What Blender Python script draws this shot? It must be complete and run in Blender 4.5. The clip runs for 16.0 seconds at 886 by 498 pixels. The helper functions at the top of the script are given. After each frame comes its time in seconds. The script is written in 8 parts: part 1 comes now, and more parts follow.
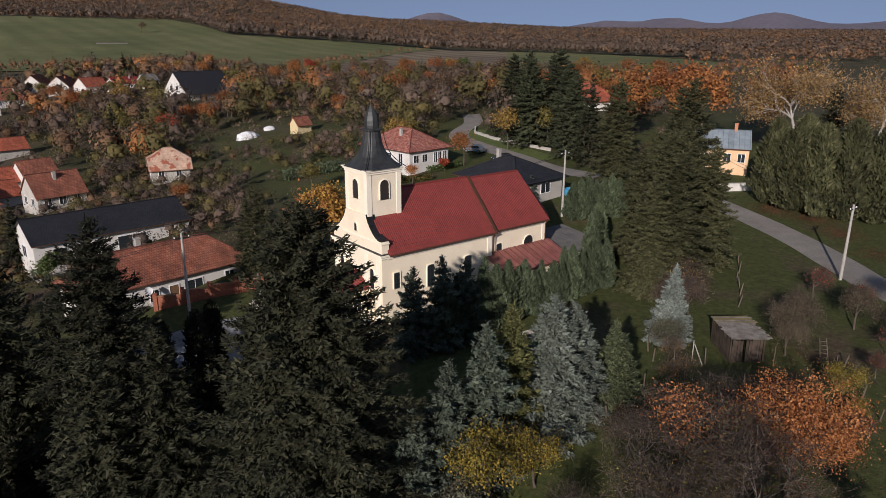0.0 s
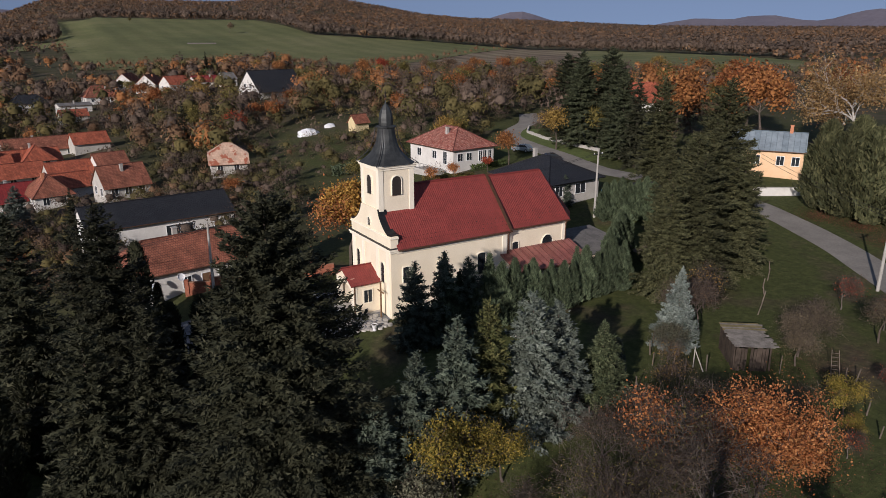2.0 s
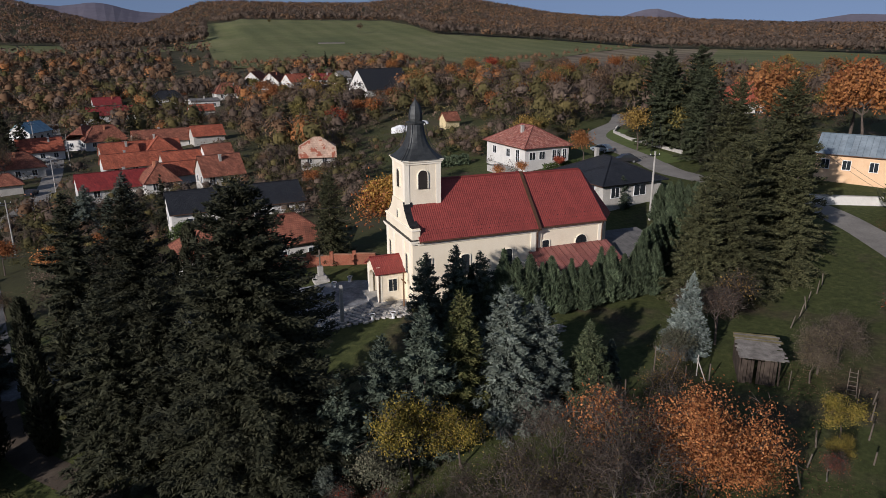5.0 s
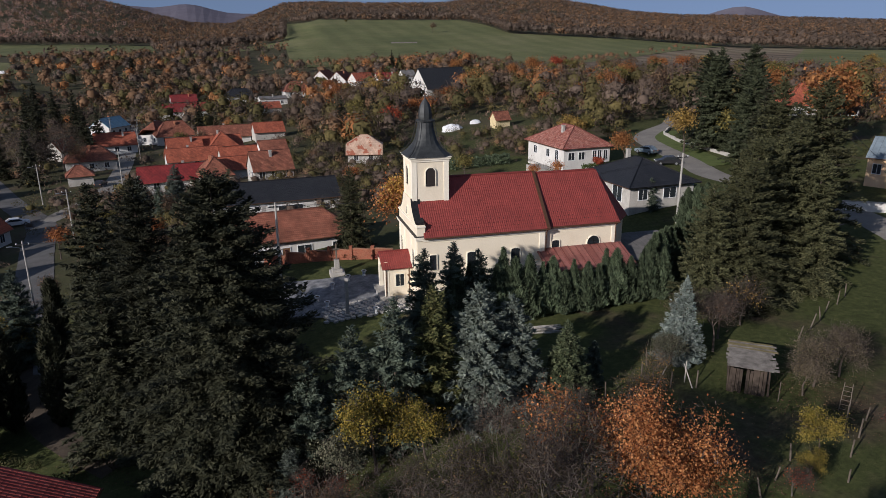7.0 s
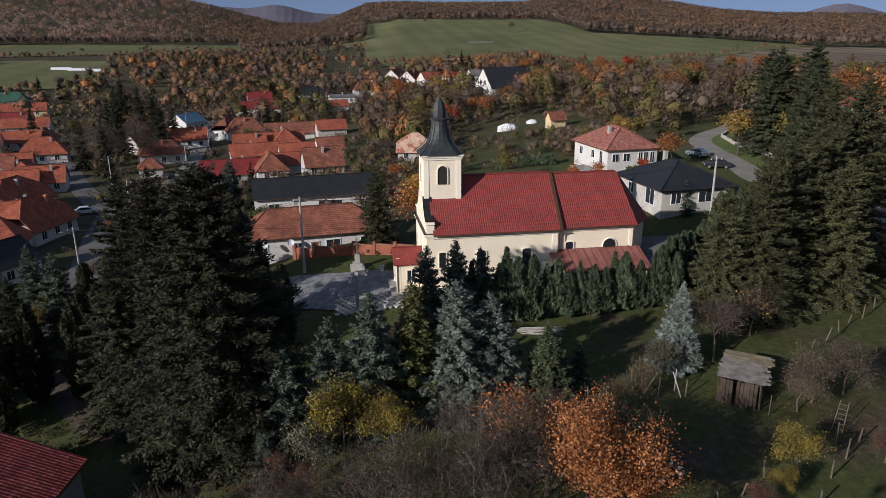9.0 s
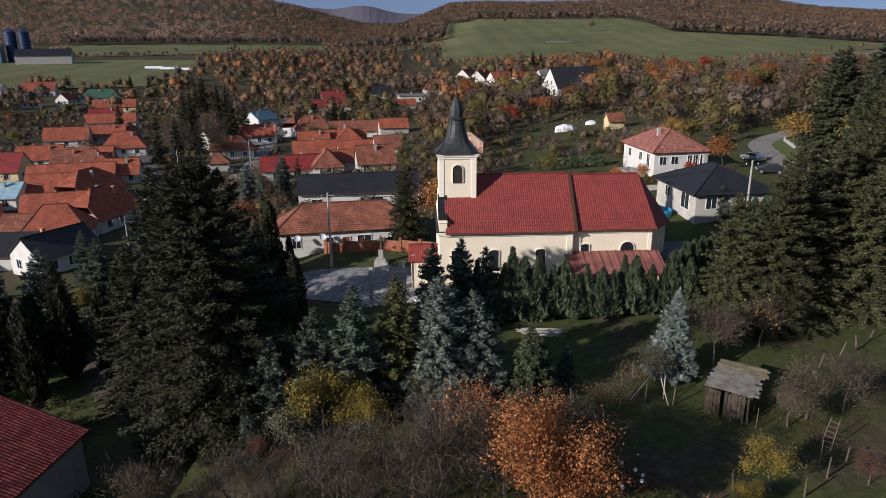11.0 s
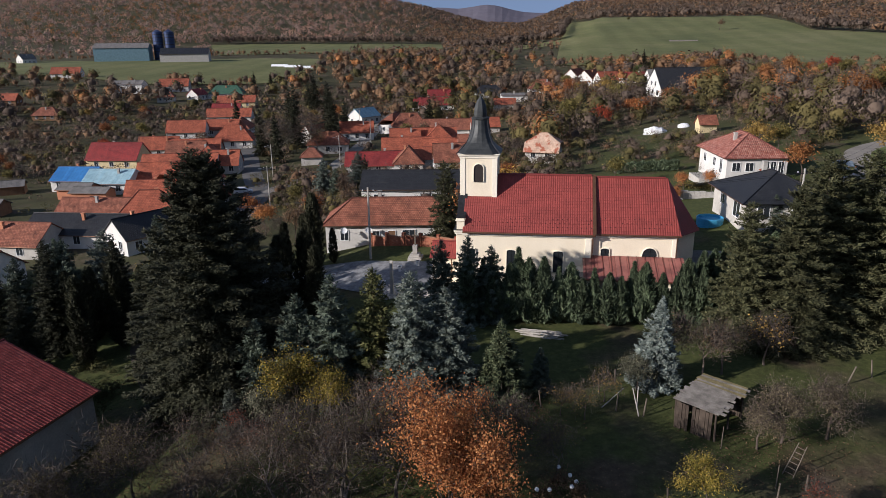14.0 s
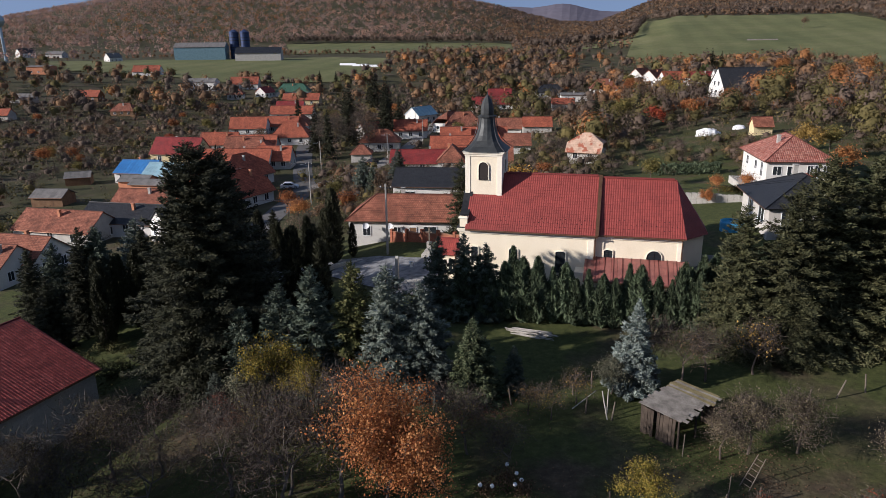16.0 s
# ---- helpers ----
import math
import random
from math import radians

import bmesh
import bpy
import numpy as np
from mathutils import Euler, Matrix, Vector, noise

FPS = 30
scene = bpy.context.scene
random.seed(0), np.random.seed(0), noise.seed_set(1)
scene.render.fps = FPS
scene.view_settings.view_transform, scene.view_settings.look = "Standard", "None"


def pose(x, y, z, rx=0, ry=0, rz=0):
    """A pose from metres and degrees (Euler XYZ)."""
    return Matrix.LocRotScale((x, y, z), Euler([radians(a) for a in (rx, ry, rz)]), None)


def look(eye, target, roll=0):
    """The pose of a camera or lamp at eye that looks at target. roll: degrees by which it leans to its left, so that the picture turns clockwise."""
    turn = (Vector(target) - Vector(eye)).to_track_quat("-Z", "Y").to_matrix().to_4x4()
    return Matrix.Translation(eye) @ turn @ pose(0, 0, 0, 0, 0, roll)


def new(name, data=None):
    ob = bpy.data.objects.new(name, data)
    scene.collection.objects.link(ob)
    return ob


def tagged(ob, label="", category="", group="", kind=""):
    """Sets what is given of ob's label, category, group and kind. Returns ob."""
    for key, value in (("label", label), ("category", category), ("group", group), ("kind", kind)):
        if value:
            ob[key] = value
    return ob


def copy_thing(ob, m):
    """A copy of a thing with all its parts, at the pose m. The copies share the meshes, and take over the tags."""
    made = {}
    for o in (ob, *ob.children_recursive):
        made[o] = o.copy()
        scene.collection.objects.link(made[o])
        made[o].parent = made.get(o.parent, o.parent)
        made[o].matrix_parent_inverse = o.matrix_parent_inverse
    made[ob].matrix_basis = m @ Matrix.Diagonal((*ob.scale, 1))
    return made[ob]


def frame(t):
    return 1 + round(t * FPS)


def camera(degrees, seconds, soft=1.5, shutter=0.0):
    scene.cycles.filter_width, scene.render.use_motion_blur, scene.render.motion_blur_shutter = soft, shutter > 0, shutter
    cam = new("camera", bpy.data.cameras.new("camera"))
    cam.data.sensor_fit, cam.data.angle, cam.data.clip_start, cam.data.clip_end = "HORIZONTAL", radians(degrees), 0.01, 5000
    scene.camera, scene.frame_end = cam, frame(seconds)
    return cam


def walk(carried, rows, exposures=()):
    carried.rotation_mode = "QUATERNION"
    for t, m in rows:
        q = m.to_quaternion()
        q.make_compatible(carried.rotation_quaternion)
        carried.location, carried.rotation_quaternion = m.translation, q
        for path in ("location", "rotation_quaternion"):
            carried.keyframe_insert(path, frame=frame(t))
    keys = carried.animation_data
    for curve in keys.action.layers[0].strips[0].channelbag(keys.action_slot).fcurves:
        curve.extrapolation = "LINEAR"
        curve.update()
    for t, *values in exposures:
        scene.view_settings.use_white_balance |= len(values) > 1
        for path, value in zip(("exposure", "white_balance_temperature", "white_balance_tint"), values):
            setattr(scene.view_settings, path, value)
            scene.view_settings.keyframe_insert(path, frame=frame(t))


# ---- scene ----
cam = camera(65.7, 16.0, soft=0.8)
METRES, TILT, LEAN, TURN = 50.0, -17.0, -0.3, -38.5
START = (-31.4, -47.5, 24.3)
ROWS = [
    (0.0, 0.0, 0.0, 0.0, 0.0, 0.0, -0.0),
    (0.5, 0.0294, -0.0036, -0.0013, 1.58, -0.03, -0.4),
    (1.0, 0.0606, -0.0067, -0.0024, 3.18, -0.06, -0.87),
    (1.5, 0.0894, -0.0094, -0.0031, 4.71, -0.09, -1.26),
    (2.0, 0.1207, -0.0113, -0.0039, 6.36, -0.15, -1.74),
    (2.5, 0.15, -0.0126, -0.0044, 7.87, -0.2, -2.13),
    (3.0, 0.1813, -0.0136, -0.0043, 9.64, -0.29, -2.61),
    (3.5, 0.2104, -0.0128, -0.0047, 11.33, -0.4, -3.08),
    (4.0, 0.2421, -0.0115, -0.0049, 13.16, -0.52, -3.56),
    (6.5, 0.3946, 0.0124, 0.0002, 20.87, -1.19, -5.64),
    (7.0, 0.4261, 0.021, 0.0025, 22.44, -1.36, -6.05),
    (7.5, 0.4546, 0.0307, 0.005, 23.83, -1.53, -6.43),
    (8.0, 0.4855, 0.0421, 0.0078, 25.36, -1.71, -6.82),
    (8.5, 0.5136, 0.0538, 0.011, 26.83, -1.91, -7.2),
    (9.0, 0.5431, 0.0665, 0.0147, 28.86, -2.18, -7.71),
    (11.5, 0.6821, 0.133, 0.0344, 37.06, -3.45, -9.66),
    (12.0, 0.7106, 0.1485, 0.0391, 38.87, -3.78, -10.07),
    (12.5, 0.7357, 0.1645, 0.0438, 40.51, -4.1, -10.42),
    (13.0, 0.7622, 0.1833, 0.0495, 42.21, -4.42, -10.79),
    (13.5, 0.7862, 0.2019, 0.0553, 43.74, -4.72, -11.1),
    (14.0, 0.8116, 0.2227, 0.0618, 45.39, -5.04, -11.44),
    (14.5, 0.8344, 0.2425, 0.0677, 46.9, -5.37, -11.74),
    (15.0, 0.8596, 0.2661, 0.0737, 48.78, -5.76, -12.11),
    (15.5, 0.8807, 0.2867, 0.0786, 50.12, -6.05, -12.34),
    (16.0, 0.9031, 0.3093, 0.0845, 51.34, -6.33, -12.54),
]
EXPOSURES = [(0.0, 0.12, 6120.0, 18.5), (4.0, 0.08, 5900.0, 16.0), (7.0, 0.16, 5850.0, 15.0), (12.0, 0.46, 5900.0, 15.5), (16.0, 0.64, 5900.0, 15.5)]
walk(cam, [(t, pose(*START, TILT, LEAN, TURN) @ pose(METRES * x, METRES * y, METRES * z, 90 + pitch, roll, yaw)) for t, x, y, z, yaw, pitch, roll in ROWS], EXPOSURES)

# ---- light: low autumn afternoon sun from the south-west under a clear sky ----
SUN_ELEVATION = 20.2
SUN_AZIMUTH = 238.0          # compass bearing of the sun, y is north
world = bpy.data.worlds.new("sky_world")
scene.world = world
world.use_nodes = True
wn = world.node_tree.nodes
sky = wn.new("ShaderNodeTexSky")
sky.sky_type = "NISHITA"
sky.sun_disc = False
sky.sun_elevation = radians(SUN_ELEVATION)
sky.sun_rotation = radians(SUN_AZIMUTH)
sky.dust_density = 0.8
sky.ozone_density = 2.0
ray_dir = wn.new("ShaderNodeTexCoord")
lift = wn.new("ShaderNodeVectorMath")
lift.operation = "ADD"
lift.inputs[1].default_value = (0.0, 0.0, 0.42)
world.node_tree.links.new(ray_dir.outputs["Generated"], lift.inputs[0])
unit = wn.new("ShaderNodeVectorMath")
unit.operation = "NORMALIZE"
world.node_tree.links.new(lift.outputs["Vector"], unit.inputs[0])
world.node_tree.links.new(unit.outputs["Vector"], sky.inputs["Vector"])
pale = wn.new("ShaderNodeHueSaturation")
pale.inputs["Saturation"].default_value = 0.78
world.node_tree.links.new(sky.outputs["Color"], pale.inputs["Color"])
world.node_tree.links.new(pale.outputs["Color"], wn["Background"].inputs["Color"])
wn["Background"].inputs["Strength"].default_value = 0.088
sun = new("sun", bpy.data.lights.new("sun", "SUN"))
sun.data.energy = 4.1
sun.data.angle = radians(0.6)
sun.data.color = (1.0, 0.90, 0.76)
az = radians(SUN_AZIMUTH)
el = radians(SUN_ELEVATION)
SUN_DIR = Vector((math.sin(az) * math.cos(el), math.cos(az) * math.cos(el), math.sin(el)))
sun.matrix_world = look(tuple(SUN_DIR * 200), (0, 0, 0))

# ---- materials ----
def material(name, rough=0.85, metallic=0.0, spec=0.3):
    m = bpy.data.materials.new(name)
    m.use_nodes = True
    b = m.node_tree.nodes["Principled BSDF"]
    b.inputs["Roughness"].default_value = rough
    b.inputs["Metallic"].default_value = metallic
    b.inputs["Specular IOR Level"].default_value = spec
    return m, m.node_tree.nodes, m.node_tree.links, b


def rgba(c):
    return (c[0], c[1], c[2], 1.0)


def ramp_node(n, stops):
    r = n.new("ShaderNodeValToRGB")
    e = r.color_ramp.elements
    while len(e) < len(stops):
        e.new(0.5)
    for i, (p, c) in enumerate(stops):
        e[i].position, e[i].color = p, rgba(c)
    return r


def noise_node(n, l, vec, scale, detail=4.0, rough=0.6):
    t = n.new("ShaderNodeTexNoise")
    t.inputs["Scale"].default_value = scale
    t.inputs["Detail"].default_value = detail
    t.inputs["Roughness"].default_value = rough
    l.new(vec, t.inputs["Vector"])
    return t


def mix_node(n, l, mode, fac, a, b):
    m = n.new("ShaderNodeMix")
    m.data_type, m.blend_type = "RGBA", mode
    for socket, value in ((m.inputs[0], fac), (m.inputs[6], a), (m.inputs[7], b)):
        if isinstance(value, (int, float)):
            socket.default_value = value
        elif isinstance(value, tuple):
            socket.default_value = rgba(value)
        else:
            l.new(value, socket)
    return m.outputs[2]


def bump_node(n, l, b, height, strength, dist):
    k = n.new("ShaderNodeBump")
    k.inputs["Strength"].default_value = strength
    k.inputs["Distance"].default_value = dist
    l.new(height, k.inputs["Height"])
    l.new(k.outputs["Normal"], b.inputs["Normal"])


def worn(name, c1, c2, scale=1.5, fine=25.0, rough=0.85, metallic=0.0, bump=0.25, dirt=0.35, spec=0.3):
    """Plain surface with broad stains, fine grain and relief."""
    m, n, l, b = material(name, rough, metallic, spec)
    pos = n.new("ShaderNodeTexCoord").outputs["Object"]
    big = noise_node(n, l, pos, scale, 5)
    small = noise_node(n, l, pos, fine, 3)
    r = ramp_node(n, [(0.3, c1), (0.7, c2)])
    l.new(big.outputs["Fac"], r.inputs["Fac"])
    g = ramp_node(n, [(0.25, (1 - dirt,) * 3), (0.7, (1, 1, 1))])
    l.new(small.outputs["Fac"], g.inputs["Fac"])
    l.new(mix_node(n, l, "MULTIPLY", 1.0, r.outputs["Color"], g.outputs["Color"]), b.inputs["Base Color"])
    bump_node(n, l, b, small.outputs["Fac"], bump, 0.02)
    return m


def tiled(name, c1, c2, mortar, tile=(0.3, 0.36), rough=0.7, gap=0.03, relief=0.03, stain=0.45, ribs=False, offset=0.5, old=None):
    """Roof covering laid in courses: u runs along the eave, v up the slope, in metres."""
    m, n, l, b = material(name, rough)
    uv = n.new("ShaderNodeUVMap").outputs["UV"]
    br = n.new("ShaderNodeTexBrick")
    br.offset = offset
    br.inputs["Scale"].default_value = 1.0
    br.inputs["Brick Width"].default_value = tile[0]
    br.inputs["Row Height"].default_value = tile[1]
    br.inputs["Mortar Size"].default_value = gap
    br.inputs["Mortar Smooth"].default_value = 0.6
    br.inputs["Color1"].default_value = rgba(c1)
    br.inputs["Color2"].default_value = rgba(c2)
    br.inputs["Mortar"].default_value = rgba(mortar)
    l.new(uv, br.inputs["Vector"])
    st = noise_node(n, l, n.new("ShaderNodeTexCoord").outputs["Object"], 0.7, 6, 0.7)
    r = ramp_node(n, [(0.3, (1 - stain,) * 3), (0.62, (1.1, 1.08, 1.05))])
    l.new(st.outputs["Fac"], r.inputs["Fac"])
    colour = mix_node(n, l, "MULTIPLY", 1.0, br.outputs["Color"], r.outputs["Color"])
    if old:                             # patches of another, older covering
        pn = noise_node(n, l, n.new("ShaderNodeTexCoord").outputs["Object"], 0.55, 3, 0.6)
        pr = ramp_node(n, [(0.56, (0, 0, 0)), (0.60, (1, 1, 1))])
        l.new(pn.outputs["Fac"], pr.inputs["Fac"])
        mx_ = n.new("ShaderNodeMix")
        mx_.data_type = "RGBA"
        l.new(pr.outputs["Color"], mx_.inputs[0])
        l.new(colour, mx_.inputs[6])
        mx_.inputs[7].default_value = rgba(old)
        colour = mx_.outputs[2]
    l.new(colour, b.inputs["Base Color"])
    inv = n.new("ShaderNodeMath")
    inv.operation = "SUBTRACT"
    inv.inputs[0].default_value = 1.0
    l.new(br.outputs["Fac"], inv.inputs[1])
    height = inv.outputs[0]
    if ribs:
        w = n.new("ShaderNodeTexWave")
        w.inputs["Scale"].default_value = 0.314 / tile[0] * 1.0
        l.new(uv, w.inputs["Vector"])
        add = n.new("ShaderNodeMath")
        l.new(height, add.inputs[0])
        l.new(w.outputs["Fac"], add.inputs[1])
        height = add.outputs[0]
    bump_node(n, l, b, height, 0.9, relief)
    return m


def leafy(name, stops, rough=0.75, patch=0.35, patch_scale=0.6, thin=0.25):
    """Foliage: every leaf its own tone, with broader lighter and darker patches."""
    m, n, l, b = material(name, rough, 0.0, 0.2)
    geo = n.new("ShaderNodeNewGeometry")
    r = ramp_node(n, stops)
    l.new(geo.outputs["Random Per Island"], r.inputs["Fac"])
    pos = n.new("ShaderNodeTexCoord").outputs["Object"]
    t = noise_node(n, l, pos, patch_scale, 3)
    g = ramp_node(n, [(0.35, (1 - patch,) * 3), (0.65, (1 + patch * 0.6,) * 3)])
    l.new(t.outputs["Fac"], g.inputs["Fac"])
    info = n.new("ShaderNodeObjectInfo")
    hue = n.new("ShaderNodeHueSaturation")
    mr = n.new("ShaderNodeMapRange")
    l.new(info.outputs["Random"], mr.inputs["Value"])
    mr.inputs["To Min"].default_value, mr.inputs["To Max"].default_value = 0.75, 1.25
    l.new(mr.outputs["Result"], hue.inputs["Value"])
    l.new(mix_node(n, l, "MULTIPLY", 1.0, r.outputs["Color"], g.outputs["Color"]), hue.inputs["Color"])
    l.new(hue.outputs["Color"], b.inputs["Base Color"])
    if thin:
        tr = n.new("ShaderNodeBsdfTranslucent")
        l.new(hue.outputs["Color"], tr.inputs["Color"])
        mx = n.new("ShaderNodeMixShader")
        mx.inputs["Fac"].default_value = thin
        l.new(b.outputs["BSDF"], mx.inputs[1])
        l.new(tr.outputs["BSDF"], mx.inputs[2])
        l.new(mx.outputs["Shader"], n["Material Output"].inputs["Surface"])
    return m


PLASTER = worn("cream_plaster", (0.80, 0.70, 0.53), (0.88, 0.79, 0.62), 0.5, 9, 0.9, dirt=0.10, bump=0.08)
TRIM = worn("pale_trim", (0.84, 0.77, 0.62), (0.90, 0.84, 0.70), 0.8, 9, 0.9, dirt=0.08, bump=0.06)
WHITE = worn("white_render", (0.58, 0.565, 0.53), (0.71, 0.69, 0.65), 0.6, 8, 0.9, dirt=0.14, bump=0.1)
GREYWALL = worn("grey_render", (0.42, 0.40, 0.36), (0.58, 0.55, 0.50), 0.7, 8, 0.9, dirt=0.25)
PEACH = worn("peach_render", (0.72, 0.47, 0.27), (0.80, 0.56, 0.35), 0.7, 8, 0.9, dirt=0.15)
YELLOWWALL = worn("ochre_render", (0.62, 0.50, 0.28), (0.72, 0.60, 0.36), 0.7, 8, 0.9, dirt=0.2)
BRICKRED = worn("bare_red_block", (0.50, 0.20, 0.11), (0.60, 0.27, 0.15), 1.0, 14, 0.9, dirt=0.3)
CHURCHTILE = tiled("church_red_tile", (0.238, 0.047, 0.040), (0.275, 0.056, 0.047), (0.17, 0.032, 0.028), (0.21, 0.36), 0.55, 0.010, 0.018, 0.22, ribs=True, offset=0.0)
REDSHEET = tiled("standing_seam_red", (0.27, 0.098, 0.082), (0.33, 0.135, 0.115), (0.15, 0.045, 0.038), (0.55, 4.0), 0.38, 0.02, 0.03, 0.45)
LOUVRE = tiled("brown_louvre_slats", (0.105, 0.078, 0.068), (0.13, 0.098, 0.085), (0.03, 0.024, 0.022), (3.0, 0.16), 0.8, 0.03, 0.03, 0.2)
ORANGETILE = tiled("orange_tile", (0.38, 0.098, 0.052), (0.50, 0.145, 0.078), (0.17, 0.05, 0.032), (0.28, 0.34), 0.8, 0.03, 0.05, 0.5)
OLDTILE = tiled("old_brown_tile", (0.30, 0.105, 0.065), (0.40, 0.16, 0.10), (0.13, 0.05, 0.035), (0.25, 0.30), 0.9, 0.03, 0.05, 0.6)
DARKTILE = tiled("anthracite_tile", (0.022, 0.024, 0.029), (0.034, 0.036, 0.041), (0.010, 0.010, 0.012), (0.32, 0.36), 0.5, 0.03, 0.05, 0.3)
CRIMSON = tiled("crimson_tile", (0.26, 0.035, 0.035), (0.33, 0.045, 0.04), (0.10, 0.015, 0.015), (0.28, 0.34), 0.6, 0.03, 0.05, 0.35)
PINKTILE = tiled("mottled_pink_tile", (0.30, 0.085, 0.060), (0.52, 0.26, 0.20), (0.14, 0.045, 0.035), (0.30, 0.36), 0.7, 0.03, 0.05, 0.25, ribs=True, offset=0.0)
PATCHTILE = tiled("bleached_tile", (0.50, 0.34, 0.25), (0.58, 0.42, 0.32), (0.38, 0.24, 0.17), (0.5, 0.5), 0.9, 0.02, 0.04, 0.35, old=(0.33, 0.11, 0.065))
BLUESHEET = tiled("blue_sheet", (0.035, 0.16, 0.42), (0.05, 0.20, 0.48), (0.02, 0.08, 0.2), (0.8, 5.0), 0.5, 0.03, 0.03, 0.3)
PALESHEET = tiled("pale_blue_sheet", (0.26, 0.42, 0.50), (0.34, 0.50, 0.56), (0.15, 0.25, 0.3), (0.8, 5.0), 0.5, 0.03, 0.03, 0.35)
SLATESHEET = tiled("blue_grey_sheet", (0.20, 0.25, 0.29), (0.26, 0.31, 0.35), (0.12, 0.16, 0.19), (0.8, 5.0), 0.6, 0.03, 0.03, 0.4)
GREYSHEET = tiled("grey_felt_roof", (0.15, 0.145, 0.14), (0.20, 0.19, 0.185), (0.09, 0.09, 0.09), (1.0, 5.0), 0.9, 0.02, 0.02, 0.4)
CORRUGATED = tiled("weathered_corrugated", (0.40, 0.37, 0.33), (0.50, 0.46, 0.41), (0.16, 0.145, 0.13), (0.32, 9.0), 0.85, 0.09, 0.05, 0.5)
GREENTILE = tiled("green_tile", (0.05, 0.13, 0.09), (0.07, 0.17, 0.11), (0.02, 0.05, 0.03), (0.3, 0.4), 0.6, 0.03, 0.04, 0.3)
SPIREMETAL = worn("spire_sheet_metal", (0.042, 0.045, 0.047), (0.085, 0.090, 0.088), 1.6, 14, 0.55, 0.45, 0.25, 0.35, 0.4)
DARKMETAL = worn("dark_metal", (0.03, 0.03, 0.032), (0.05, 0.05, 0.055), 2, 20, 0.5, 0.6)
GUTTER = worn("copper_brown_gutter", (0.16, 0.085, 0.05), (0.23, 0.12, 0.07), 2, 20, 0.45, 0.6)
ZINC = worn("zinc_metal", (0.35, 0.36, 0.37), (0.48, 0.49, 0.5), 2, 20, 0.45, 0.7)
CONCRETE = worn("weathered_concrete", (0.36, 0.34, 0.31), (0.50, 0.48, 0.44), 0.8, 12, 0.92)
STONE = worn("pale_stone", (0.42, 0.40, 0.36), (0.60, 0.57, 0.52), 1.6, 14, 0.92, dirt=0.4)
WOOD = worn("brown_wood", (0.16, 0.085, 0.045), (0.26, 0.15, 0.08), 1.2, 22, 0.8)
OLDWOOD = worn("grey_weathered_wood", (0.10, 0.080, 0.062), (0.21, 0.175, 0.14), 1.2, 22, 0.9)
BARK = worn("dark_bark", (0.075, 0.058, 0.045), (0.15, 0.12, 0.10), 2.5, 20, 0.95, bump=0.6)
PALEBARK = worn("pale_birch_bark", (0.36, 0.33, 0.29), (0.55, 0.52, 0.47), 2.5, 8, 0.9)
TWIG = leafy("bare_twigs", [(0.0, (0.045, 0.032, 0.025)), (0.6, (0.072, 0.056, 0.045)), (1.0, (0.14, 0.115, 0.095))], thin=0.0)
GLASS_DARK, gn, gl, gb = material("window_glass", 0.08, 0.0, 0.6)
gb.inputs["Base Color"].default_value = (0.025, 0.03, 0.035, 1)
CARBLUE = worn("pale_blue_car_paint", (0.30, 0.37, 0.42), (0.34, 0.41, 0.46), 1, 5, 0.25, 0.4, 0.0, 0.05, 0.6)
CARWHITE = worn("white_car_paint", (0.72, 0.72, 0.72), (0.78, 0.78, 0.78), 1, 5, 0.25, 0.0, 0.0, 0.05, 0.6)
CARDARK = worn("dark_car_paint", (0.03, 0.03, 0.035), (0.045, 0.045, 0.05), 1, 5, 0.22, 0.3, 0.0, 0.05, 0.6)
RUBBER = worn("black_rubber", (0.02, 0.02, 0.02), (0.03, 0.03, 0.03), 3, 30, 0.9)
BLUEPAINT = worn("pool_blue_plastic", (0.05, 0.30, 0.55), (0.08, 0.38, 0.62), 2, 20, 0.5)
WHITEPLASTIC = worn("white_plastic", (0.74, 0.75, 0.76), (0.82, 0.83, 0.84), 2, 20, 0.5, dirt=0.1)
SILOBLUE = worn("silo_blue_metal", (0.035, 0.055, 0.13), (0.05, 0.075, 0.16), 1, 8, 0.5, 0.3)

FARGREEN = leafy("green_pine_needles", [(0, (0.036, 0.044, 0.023)), (0.6, (0.055, 0.064, 0.034)), (1, (0.080, 0.088, 0.048))], thin=0.1)
SPRUCE = leafy("dark_spruce_needles", [(0, (0.027, 0.029, 0.016)), (0.6, (0.036, 0.038, 0.021)), (1, (0.050, 0.050, 0.028))], thin=0.12)
PINE = leafy("olive_spruce_needles", [(0, (0.044, 0.047, 0.022)), (0.6, (0.068, 0.070, 0.032)), (1, (0.105, 0.102, 0.050))], thin=0.08)
BLUESPRUCE = leafy("blue_spruce_needles", [(0, (0.080, 0.096, 0.076)), (0.6, (0.118, 0.138, 0.112)), (1, (0.165, 0.186, 0.156))], thin=0.06)
MIDSPRUCE = leafy("green_grey_spruce_needles", [(0, (0.058, 0.076, 0.054)), (0.6, (0.086, 0.108, 0.078)), (1, (0.125, 0.148, 0.108))], thin=0.08)
GREENSPRUCE = leafy("green_spruce_needles", [(0, (0.042, 0.056, 0.028)), (0.6, (0.082, 0.100, 0.050)), (1, (0.14, 0.155, 0.082))], thin=0.08)
